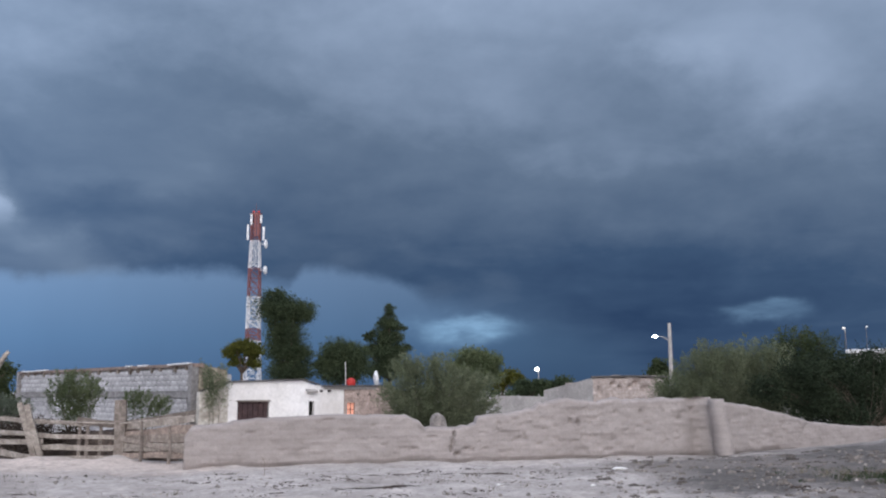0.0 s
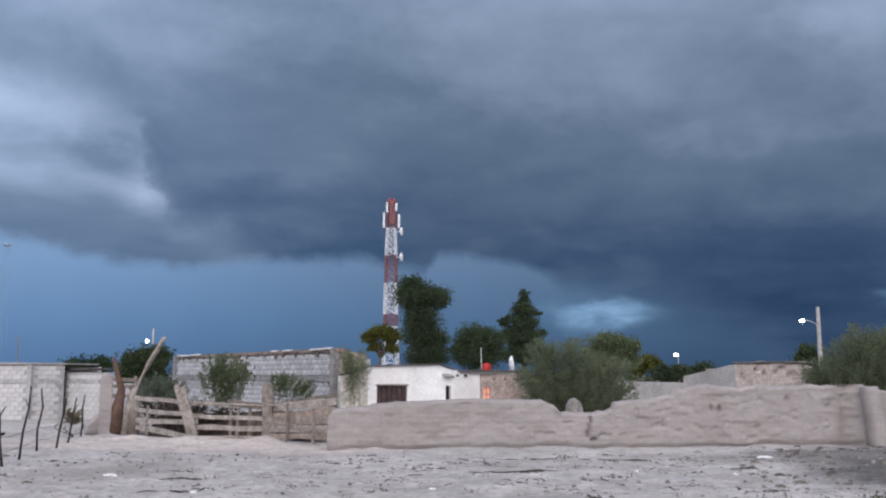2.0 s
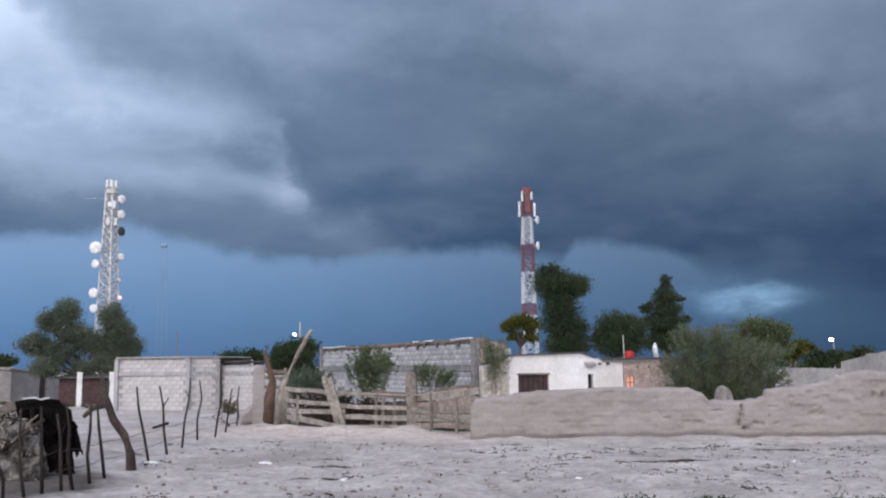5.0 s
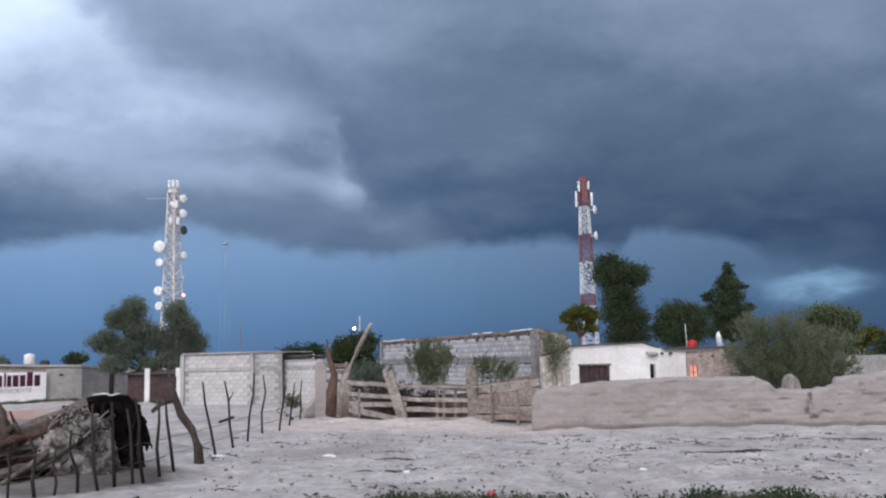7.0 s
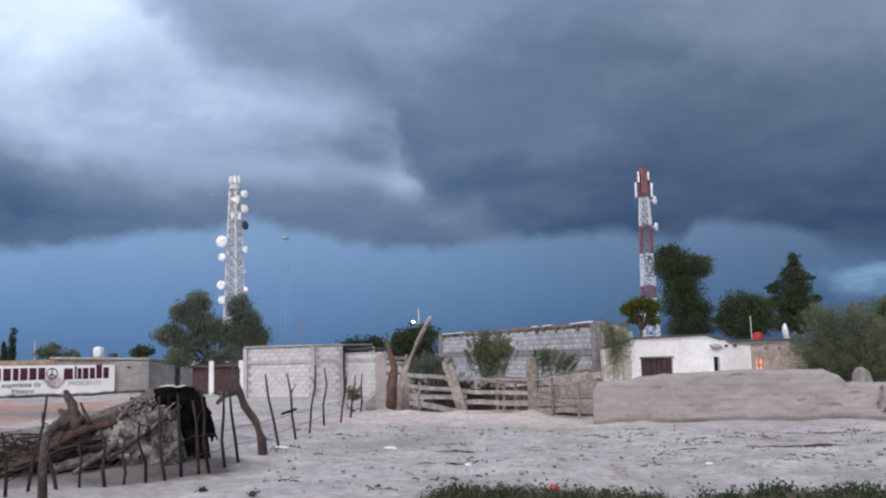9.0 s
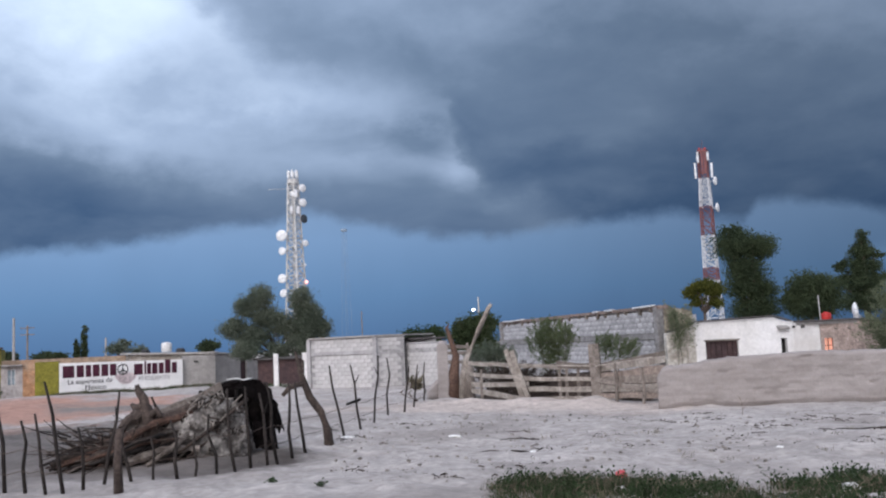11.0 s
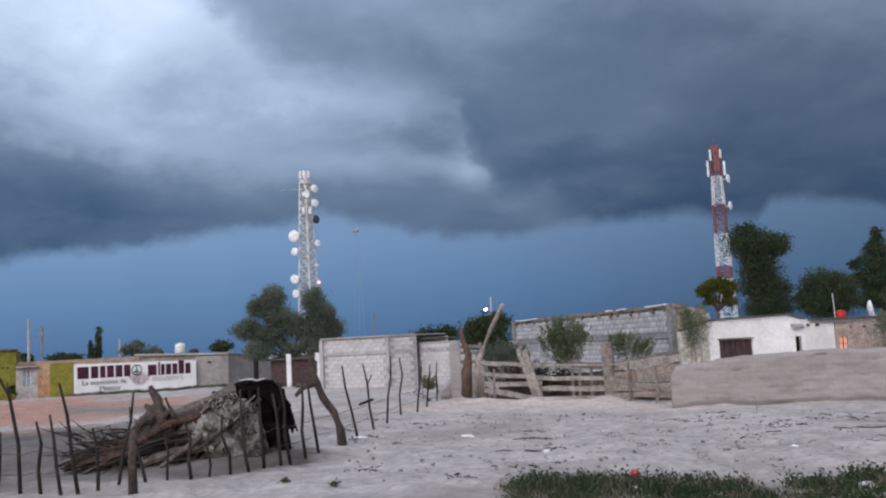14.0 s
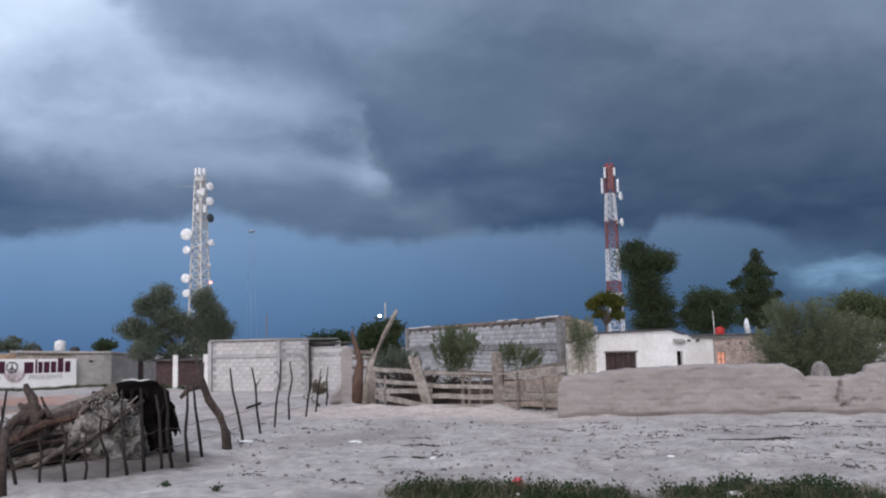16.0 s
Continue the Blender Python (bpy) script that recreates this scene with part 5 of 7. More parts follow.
def painted_row():
    a, b = at(-56.8, 58.4), at(-54.15, 58.4)
    t = thing("olive_house", at(-55.5, 58.5), "small flat-roofed house painted olive green", "house")
    part("front_wall", wall_run(along(a, b, 0.95), b, -0.3, 2.83, 0.2), OLIVE, t)
    part("porch_wall", wall_run(a, along(a, b, 0.95, 0.0), -0.3, 2.80, 0.2), OLIVE2, t, "lighter olive side")
    n = away(a, b)
    part("side_wall", wall_run(b, b + n * 4 + Vector((0.6, 0, 0)), -0.3, 2.8, 0.2), OLIVE, t)
    bm = bmesh.new()
    box(bm, (a + b) / 2 + n * 2 + Vector((0, 0, 2.87)), ((b - a).length + 0.25, 4.4, 0.09), turn(a, b), 0.01)
    part("roof", bm, TAR, t, "dark roof edge")
    for k in range(4):
        bm = bmesh.new()
        box(bm, along(a, b, 1.55 + 0.24 * k, -0.012, 1.85), (0.15, 0.02, 0.1), turn(a, b))
        part("letter_bar", bm, BLACKPAINT, t)
    o = thing("orange_house", at(-53.3, 58.6), "patchy orange house with a grey-framed window", "house")
    c = at(-52.4, 58.6)
    part("window_wall", wall_run(b, along(b, c, 1.15), -0.3, 1.9, 0.2, [(0.35, 0.78, 0.75, 1.62)]), PALEGREY, o)
    part("orange_wall", wall_run(along(b, c, 1.15, -0.03), c, -0.3, 2.12, 0.2), ORANGE, o)
    part("upper_wall", wall_run(along(b, c, 0, 0.5), at(-47.5, 63.0), 1.0, 2.15, 0.2), ORANGEPALE, o)
    bm = bmesh.new()
    box(bm, along(b, c, 0.56, 0.1, 1.18), (0.43, 0.02, 0.86), turn(b, c))
    w = part("window", bm, GLASS, o, "pale glazed window")
    bm = bmesh.new()
    for off, sz in ((0, (0.03, 0.05, 0.86)), (-0.2, (0.03, 0.05, 0.86)), (0.2, (0.03, 0.05, 0.86))):
        box(bm, along(b, c, 0.56 + off, 0.07, 1.18), sz, turn(b, c))
    box(bm, along(b, c, 0.56, 0.07, 1.2), (0.43, 0.05, 0.03), turn(b, c))
    part("window_frame", bm, TINWHITE, w)
    bm = bmesh.new()
    box(bm, along(b, c, 0.6, -0.1, 1.8), (1.25, 0.3, 0.05), turn(b, c))
    part("canopy", bm, TAR, o)
    g = thing("olive_wall", c, "olive green painted wall panel beside the sign", "wall")
    part("panel", wall_run(c, at(-51.15, 58.3), -0.3, 1.98, 0.2), OLIVE, g)
    h = thing("far_orange_house", at(-59, 58.8), "pale orange house at the end of the row", "house")
    part("wall", wall_run(at(-64, 60), at(-56.85, 58.8), -0.3, 2.5, 0.2), ORANGEPALE, h)
    bm = bmesh.new()
    box(bm, (at(-64, 60) + at(-56.85, 58.8)) / 2 + Vector((-1, 1.5, 2.5)), (7.6, 3.2, 0.1), turn(at(-64, 60), at(-56.85, 58.8)))
    part("roof", bm, CONCRETE, h)


OLIVE2 = surf("olive_paint_light", (0.27, 0.25, 0.045), (0.22, 0.205, 0.04), 0.8, 0.8, 0.2, 12.0)
PALEGREY = surf("pale_grey_render", (0.50, 0.46, 0.45), (0.42, 0.38, 0.37), 0.8, 0.9, 0.3)
ORANGEPALE = surf("pale_orange_render", (0.60, 0.43, 0.31), (0.52, 0.37, 0.27), 0.6, 0.9, 0.3, 8.0)
GLASS = surf("pale_window_glass", (0.32, 0.38, 0.42), (0.22, 0.27, 0.31), 1.0, 0.15, 0.0)
painted_row()


def utility_pole(base, height, label, cross=0.0, r=0.1, material=CONCRETE):
    t = thing("utility_pole", base, label, "utility pole")
    base = Vector(base)
    bm = bmesh.new()
    tube(bm, [base - Vector((0, 0, 0.3)), base + Vector((0, 0, height))], [r, r * 0.7], 8)
    part("pole", bm, material, t)
    if cross:
        for dz in (0.3, 1.1):
            bm = bmesh.new()
            box(bm, base + Vector((0, 0, height - dz)), (cross, 0.1, 0.12), 0.7)
            part("crossarm", bm, WOOD, t)


utility_pole(at(-53.48, 90), 6.0, "tall pale concrete utility pole", 0, 0.14, CONCRETE)
utility_pole(at(-52.77, 120), 6.4, "wooden utility pole with two crossarms", 1.6, 0.14, WOOD)
utility_pole(at(-48.6, 75), 3.6, "short pale concrete pole beside a grey bush", 0, 0.09, CONCRETE)
utility_pole(at(-33.4, 160), 8.2, "distant thin pole against the sky", 0, 0.12, WOOD)


# ---------- corral gate and fence ----------
def corral():
    rng = random.Random(8)
    f, p1, p2, e = at(-27.5, 33.2), at(-23.4, 30.0), at(-19.2, 29.0), at(-15.85, 27.0)
    t = thing("corral_fence", p1, "sagging corral fence of weathered grey boards and posts", "fence")

    def board(a, b, w, th=0.04, mt=WOODPALE, name="rail"):
        bm = bmesh.new()
        plank(bm, a, b, w, th, wob=0.025, rng=rng)
        part(name, bm, mt, t)

    up = lambda v, z: Vector((v.x, v.y, z))
    # leaning board post, made of two slabs
    top1 = at(-24.45, 30.2, 1.68)
    for k in (-0.1, 0.1):
        bm = bmesh.new()
        plank(bm, up(p1, -0.2) + Vector((k, -0.05, 0)), top1 + Vector((k, -0.05, -0.05 * (k > 0))), 0.17, 0.07, up=Vector((1, 0, 0)), wob=0.012, rng=rng)
        part("post", bm, WOODPALE, t)
    bm = bmesh.new()
    plank(bm, up(p2, -0.2) + Vector((0, -0.06, 0)), at(-19.25, 29.0, 1.75) + Vector((0, -0.06, 0)), 0.34, 0.12, up=Vector((1, 0, 0)), wob=0.015, rng=rng)
    part("post", bm, WOOD, t, "broad weathered slab post")
    for z0, z1, w in ((1.22, 1.12, 0.13), (0.84, 0.72, 0.15), (0.45, 0.55, 0.16), (0.28, 0.04, 0.17)):
        board(up(f, z0) + Vector((0.3, 0, 0)), up(p1, z1) + Vector((0, 0.05, 0)), w)
    for z0, z1, w in ((1.12, 1.0, 0.12), (0.72, 0.64, 0.13), (0.38, 0.36, 0.16), (0.06, 0.05, 0.1)):
        board(up(p1, z0) + Vector((-0.2, 0.08, 0)), up(p2, z1) + Vector((0.15, 0.08, 0)), w)
    board(up(p1, 1.14) + Vector((1.0, 0.02, 0)), up(p2, 1.02), 0.2, 0.04, WOOD)
    # patched stretch of wide boards to the adobe wall
    for k, (z0, z1, w) in enumerate(((1.02, 1.42, 0.14), (0.98, 1.22, 0.2), (0.66, 0.95, 0.26), (0.60, 0.70, 0.22), (0.36, 0.46, 0.24), (0.14, 0.22, 0.18), (0.62, 0.28, 0.13))):
        board(up(p2, z0) + Vector((0.0, 0.1 - 0.03 * k, 0)), up(e, z1) + Vector((0.3, 0.35 - 0.03 * k, 0)), w, 0.035, (WOOD, WOODPALE, PINKWOOD)[k % 3])
    for s, h in ((0.35, 1.15), (0.82, 1.0)):
        q = p2.lerp(e, s)
        bm = bmesh.new()
        tube(bm, [up(q, -0.1), up(q, h * 0.5) + Vector((0.03, 0, 0)), up(q, h)], [0.055, 0.05, 0.04], 6)
        part("stay", bm, WOOD, t)
    for a, b, s, h in ((f, p1, 0.3, 1.0), (p1, p2, 0.45, 1.05), (p1, p2, 0.72, 1.0), (p1, p2, 0.55, 1.2)):
        q = a.lerp(b, s)
        bm = bmesh.new()
        plank(bm, up(q, -0.05) + Vector((0, 0.12, 0)), up(q, h) + Vector((0.02, 0.12, 0)), 0.1, 0.04, up=Vector((1, 0, 0)), rng=rng)
        part("stay", bm, WOOD, t)
    bm = bmesh.new()
    tube(bm, [up(f, 1.28) + Vector((0.3, 0, 0)), up(p1, 1.14), up(p2, 1.06) + Vector((0, -0.1, 0)), up(e, 1.3)], 0.022, 5)
    part("top_pole", bm, WOODPALE, t)
    # the tall leaning post and the red one beside it
    g = thing("forked_gate_post", f, "tall pale forked trunk leaning beside a broken reddish post", "gate post")
    bm = bmesh.new()
    tube(bm, [up(f, -0.2), at(-27.35, 33.2, 0.7), at(-27.15, 33.2, 1.35), at(-26.3, 33.1, 2.35), at(-25.55, 33.0, 3.2), at(-25.4, 33.0, 3.3)], [0.16, 0.14, 0.125, 0.095, 0.075, 0.06], 9)
    part("leaning_trunk", bm, WOODPALE, g, smooth=True)
    bm = bmesh.new()
    tube(bm, [at(-28.0, 33.3, -0.2), at(-27.95, 33.3, 0.8), at(-27.75, 33.3, 1.5), at(-28.05, 33.3, 2.1), at(-28.25, 33.3, 2.55), at(-28.1, 33.3, 2.68)], [0.27, 0.21, 0.13, 0.085, 0.06, 0.025], 9)
    part("broken_post", bm, WOODRED, g, "broken reddish-brown post", smooth=True)
    bm = bmesh.new()
    tube(bm, [at(-27.0, 33.1, -0.2), at(-26.95, 33.1, 0.7), at(-26.9, 33.1, 1.15)], [0.22, 0.17, 0.11], 8)
    part("stump", bm, WOOD, g, smooth=True)
    # rails behind, toward the pillar
    b = thing("back_rails", at(-28.3, 36), "two weathered rails between the pillar and the gate post", "fence")
    for z in (1.25, 1.6, 1.85):
        bm = bmesh.new()
        plank(bm, at(-28.6, 36, z), at(-26.9, 36, z - 0.05), 0.13, 0.04, rng=rng)
        part("rail", bm, WOOD, b)
    for q in (-28.45, -27.0):
        bm = bmesh.new()
        tube(bm, [at(q, 36.05, -0.3), at(q, 36.05, 1.95)], 0.06, 6)
        part("post", bm, WOOD, b)


PINKWOOD = surf("pinkish_board", (0.34, 0.275, 0.24), (0.25, 0.20, 0.175), 2.0, 0.9, 0.5, 22.0, rand=0.15)
corral()
stub = thing("adobe_stub", at(-28.9, 33.6), "low crumbled adobe stub beside the gate pillar", "wall")
adobe_run("stub", at(-29.6, 33.4), at(-27.9, 33.6), [(0.0, 0.3), (0.2, 0.5), (0.45, 0.72), (0.7, 0.6), (0.95, 0.9)], stub, 0.35, seed=6)


# ---------- stake fence ----------
def stake_fence():
    rng = random.Random(12)
    t = thing("stake_fence", at(-38, 18), "crooked stake fence of thin dark branches and wire", "fence")
    # foot bearing and distance, head bearing and height
    side = [(-29.9, 31.4, -29.75, 1.37), (-30.55, 29.5, -30.2, 1.33), (-31.15, 28.0, -30.75, 1.35), (-32.15, 26.5, -32.1, 1.64), (-33.05, 24.5, -32.65, 1.73),
            (-33.85, 22.5, -34.4, 1.57), (-34.85, 20.7, -35.7, 1.6), (-37.3, 18.4, -37.85, 1.35), (-38.1, 17.8, -38.2, 1.36), (-39.0, 17.2, -39.55, 1.42), (-39.6, 16.9, -40.0, 1.25)]
    front = [(-40.6, 16.3, -40.85, 1.4), (-41.45, 15.9, -41.9, 1.4), (-42.6, 15.8, -43.0, 1.0), (-43.9, 15.6, -43.8, 0.75), (-44.8, 15.7, -45.2, 0.95), (-46.2, 15.6, -46.3, 0.7),
             (-47.3, 15.6, -47.9, 0.85), (-48.95, 15.6, -48.0, 1.46), (-50.0, 15.6, -50.25, 0.95), (-51.0, 15.4, -52.0, 1.68), (-51.9, 15.6, -52.5, 1.2), (-52.95, 15.8, -53.2, 1.1),
             (-54.0, 16.1, -55.75, 2.19), (-55.2, 16.3, -55.0, 0.95), (-56.3, 16.7, -56.45, 1.02), (-57.5, 17.0, -57.8, 1.2), (-58.8, 17.2, -59.1, 1.3), (-60.2, 17.5, -60.0, 1.4)]
    rows = [(b, d, hb, z, 0.02 + 0.007 * z + rng.uniform(-0.003, 0.005)) for b, d, hb, z in side + front]
    tops = []
    for b, d, hb, z, r in rows:
        foot, head = at(b, d, -0.12), at(hb, d, z)
        m1 = foot.lerp(head, 0.4) + Vector((rng.uniform(-0.05, 0.05), rng.uniform(-0.05, 0.05), 0))
        m2 = foot.lerp(head, 0.72) + Vector((rng.uniform(-0.06, 0.06), rng.uniform(-0.05, 0.05), 0))
        if z > 2:
            m1, m2 = at(b - 0.1, d, 0.75), at(b - 0.55, d, 1.5)
        bm = bmesh.new()
        tube(bm, [foot, m1, m2, head], [r, r * 0.92, r * 0.8, r * 0.55], 6)
        if rng.random() < 0.3:
            tube(bm, [m2, m2 + Vector((rng.uniform(-0.2, 0.2), 0, 0.22))], [r * 0.6, r * 0.3], 5)
        part("stake", bm, STAKE, t, smooth=True)
        tops.append(foot.lerp(head, min(1, 0.7 / max(z, 0.7))))
    for dz in (0.0, -0.32):
        bm = bmesh.new()
        pts = []
        for a, b in zip(tops, tops[1:]):
            pts += [a + Vector((0, -0.03, dz)), a.lerp(b, 0.5) + Vector((0, -0.03, dz - 0.035))]
        tube(bm, pts + [tops[-1] + Vector((0, 0, dz))], 0.006, 4)
        part("wire", bm, WIRE, t, "thin slack wire")
    bm = bmesh.new()
    tube(bm, [at(-33.9, 22.5, 0.72), at(-34.7, 21.9, 0.66)], [0.035, 0.03], 6)
    part("short_stick", bm, STAKE, t)
    s = thing("stump_post", at(-48.1, 14.6), "short thick grey fence stump", "stump")
    bm = bmesh.new()
    tube(bm, [at(-48.1, 14.6, -0.15), at(-48.15, 14.6, 0.5), at(-48.0, 14.6, 0.95)], [0.075, 0.06, 0.055], 8)
    part("stump", bm, BARKGREY, s, smooth=True)
    k = thing("leaning_trunk", at(-35.9, 19.7), "bent dead tree trunk leaning over the stake fence", "trunk")
    bm = bmesh.new()
    tube(bm, [at(-35.85, 19.7, -0.15), at(-35.95, 19.7, 0.3), at(-36.3, 19.7, 0.66), at(-36.95, 19.7, 0.98), at(-37.2, 19.7, 1.22), at(-37.5, 19.7, 1.55), at(-37.75, 19.7, 1.95)], [0.11, 0.092, 0.082, 0.085, 0.075, 0.055, 0.02], 10)
    part("trunk", bm, BARKGREY, k, smooth=True)
    bm = bmesh.new()
    tube(bm, [at(-37.1, 19.7, 1.3), at(-38.1, 19.6, 1.22), at(-38.6, 19.6, 1.05)], [0.05, 0.06, 0.04], 8)
    tube(bm, [at(-37.4, 19.7, 1.5), at(-37.3, 19.8, 1.75)], [0.06, 0.03], 6)
    part("broken_limb", bm, BARKGREY, k, smooth=True)


BARKGREY = surf("grey_bark", (0.105, 0.08, 0.07), (0.052, 0.04, 0.036), 4.0, 0.95, 0.7, 22.0)
stake_fence()


# ---------- heap of dead wood ----------
def wood_heap():
    rng = random.Random(21)
    t = thing("brushwood_heap", at(-45, 18.8), "tangled heap of dead branches and roots on the ground", "wood heap")
    right = (at(-40, 19.5) - at(-50, 18.2)).normalized()
    deep = Vector((-right.y, right.x, 0))
    o = at(-50.6, 18.2)
    # long poles slanting down to one side, thick roots between
    for k in range(230):
        s1 = rng.uniform(1.2, 3.2)
        d1 = rng.uniform(-0.7, 0.9)
        top = o + right * s1 + deep * d1 + Vector((0, 0, max(0.12, 0.25 + (s1 - 0.6) * 0.36 * rng.uniform(0.35, 1.0))))
        s0 = s1 - rng.uniform(0.9, 2.0)
        low = o + right * max(-0.35, s0) + deep * (d1 + rng.uniform(-0.6, 0.5)) + Vector((0, 0, rng.uniform(0.0, 0.25)))
        mid = top.lerp(low, 0.5) + Vector((rng.uniform(-0.1, 0.1), rng.uniform(-0.1, 0.1), rng.uniform(-0.02, 0.1)))
        r = rng.choice((0.015, 0.02, 0.03, 0.045, 0.07))
        bm = bmesh.new()
        tube(bm, [low, mid, top], [r * 0.6, r * 0.9, r], 5)
        if r < 0.03:
            tube(bm, [mid, mid + Vector((rng.uniform(-0.3, 0.1), rng.uniform(-0.2, 0.2), rng.uniform(0.05, 0.3)))], [r * 0.6, r * 0.3], 4)
        part("branch", bm, (BRANCH, BRANCHRED, BRANCH, STAKE, BRANCHPALE)[k % 5], t, smooth=True)
    for k in range(26):
        a = rng.uniform(0, math.tau)
        c = o + right * rng.uniform(0.2, 1.6) + deep * rng.uniform(-0.6, 0.4) + Vector((0, 0, rng.uniform(0.15, 0.6)))
        bm = bmesh.new()
        tube(bm, [c, c + Vector((math.cos(a) * 0.35 - 0.2, math.sin(a) * 0.2, rng.uniform(0.0, 0.3))), c + Vector((math.cos(a) * 0.6 - 0.35, math.sin(a) * 0.3, rng.uniform(0.05, 0.45)))], [0.02, 0.014, 0.006], 4)
        part("twig", bm, BRANCH, t)
    # core mound of roots, coloured near black to paint shade between the branches
    bm = bmesh.new()
    bmesh.ops.create_icosphere(bm, subdivisions=4, radius=1.0)
    for v in bm.verts:
        k = 1 + 0.3 * noise.noise(v.co * 2.2) + 0.12 * noise.noise(v.co * 6)
        q = v.co * k
        v.co = o + right * (1.75 + q.x * 1.35) + deep * (0.25 + q.y * 0.5) + Vector((0, 0, 0.1 + q.z * (0.48 + 0.3 * q.x)))
    part("root_mass", bm, ROOTS, t, "dark core of roots and bark, blackened for the shaded gaps", smooth=True)
    # upright root stock
    c = at(-46.6, 18.4)
    bm = bmesh.new()
    tube(bm, [c + Vector((0.25, 0, 0.5)), c + Vector((0.05, 0, 0.95)), c + Vector((-0.02, 0, 1.2)), c + Vector((-0.16, 0, 1.36)), c + Vector((-0.2, 0, 1.46))], [0.16, 0.12, 0.09, 0.07, 0.04], 9)
    tube(bm, [c + Vector((0.0, 0, 1.05)), c + Vector((-0.22, 0, 1.02)), c + Vector((-0.34, 0, 1.1))], [0.1, 0.08, 0.04], 7)
    tube(bm, [c + Vector((0.1, 0, 0.8)), c + Vector((0.32, 0, 1.0)), c + Vector((0.42, 0, 0.86))], [0.09, 0.06, 0.04], 7)
    part("root_stock", bm, BARKGREY, t, "gnarled upright root", smooth=True)
    bm = bmesh.new()
    tube(bm, [at(-45.6, 18.6, 0.85), at(-46.0, 18.6, 1.05), at(-46.2, 18.6, 1.22)], [0.035, 0.03, 0.025], 6)
    part("branch", bm, BRANCH, t)
    link("brush", leaf_mesh("brush", [(o + right * 1.2 + deep * 0.0 + Vector((0, 0, 0.35)), (1.1, 0.5, 0.3)), (o + right * 2.2 + deep * 0.1 + Vector((0, 0, 0.65)), (0.8, 0.5, 0.4))], 2600, 0.1, 61, clump=0.3, narrow=0.12, stray=0.0), LEAF_BROWN, t, "dry brown brush")
    # sloping weathered sheet and the pale sacking mound under a dark tarpaulin
    bm = bmesh.new()
    plank(bm, at(-47.6, 18.3, 0.62), at(-42.2, 18.9, 1.35), 0.16, 0.05, wob=0.05, rng=rng)
    part("beam", bm, WOOD, t, "slanting grey timber")
    for p, q, r0, r1, mt in ((( -49.6, 18.0, 0.22), (-43.3, 18.6, 1.02), 0.08, 0.13, BARKGREY), ((-49.0, 17.8, 0.12), (-44.2, 18.3, 0.62), 0.10, 0.07, BRANCH), ((-50.4, 18.3, 0.14), (-45.6, 18.5, 0.74), 0.07, 0.10, BARKGREY), ((-48.2, 17.9, 0.42), (-43.9, 18.4, 0.86), 0.06, 0.08, BRANCHRED), ((-47.9, 18.2, 0.7), (-46.2, 18.5, 0.95), 0.12, 0.14, BARKGREY), ((-47.6, 17.7, 0.14), (-43.6, 18.0, 0.22), 0.09, 0.07, BRANCHPALE)):
        a, b = at(*p), at(*q)
        bm = bmesh.new()
        pts, rad = [], []
        for k in range(9):
            u = k / 8
            pts.append(a.lerp(b, u) + Vector((rng.uniform(-0.03, 0.03), rng.uniform(-0.03, 0.03), 0.07 * math.sin(u * 3.1) + rng.uniform(-0.03, 0.03))))
            rad.append((r0 + (r1 - r0) * u) * rng.uniform(0.6, 1.25))
        tube(bm, pts, rad, 7)
        part("log", bm, mt, t)
    # twigs that stand out of the low end
    for k in range(34):
        c = at(rng.uniform(-51.0, -47.6), rng.uniform(17.7, 18.6), rng.uniform(0.1, 0.7))
        w = rng.uniform(-0.9, 0.5)
        l = rng.uniform(0.35, 0.9)
        e = c + right * (-math.cos(w) * l) + Vector((0, 0, abs(math.sin(w)) * l * 0.8))
        bm = bmesh.new()
        tube(bm, [c, c.lerp(e, 0.5) + Vector((0, 0, rng.uniform(-0.06, 0.06))), e], [0.018, 0.013, 0.005], 5)
        part("twig", bm, (BRANCH, STAKE, BRANCHPALE)[k % 3], t)
    # solid near-black lump that paints the shade beneath the branches
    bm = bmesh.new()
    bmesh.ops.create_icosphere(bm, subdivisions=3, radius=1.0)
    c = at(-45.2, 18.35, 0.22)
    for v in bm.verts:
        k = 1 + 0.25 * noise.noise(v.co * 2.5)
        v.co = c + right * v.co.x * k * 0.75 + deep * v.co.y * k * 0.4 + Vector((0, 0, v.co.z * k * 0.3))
    part("hollow", bm, TARP, t, "black lump standing for the shaded cavity under the branches", smooth=True)
    m = thing("sacking_mound", at(-43.0, 18.9), "mound covered with mottled pale grey sacking and brush", "mound")
    bm = bmesh.new()
    bmesh.ops.create_icosphere(bm, subdivisions=5, radius=1.0)
    c = at(-43.1, 18.9, 0.3)
    for v in bm.verts:
        k = 1 + 0.16 * noise.noise(v.co * 1.6) + 0.10 * noise.noise(v.co * 4.0) + 0.05 * noise.noise(v.co * 9.0) + 0.03 * noise.noise(v.co * 20.0)
        v.co = c + right * v.co.x * k * 0.98 + deep * v.co.y * k * 0.75 + Vector((0, 0, v.co.z * k * 0.82))
    part("cover", bm, BLANKET, m, smooth=True)
    link("dry_leaves", leaf_mesh("dry_leaves", [(c + Vector((0, 0, 0.1)) - deep * 0.1, (0.9, 0.66, 0.76))], 3400, 0.085, 62, clump=0.14, narrow=0.3, stray=0.0), LEAF_LITTER, m, "mixed pale and dark dry leaves")
    rs = random.Random(5)
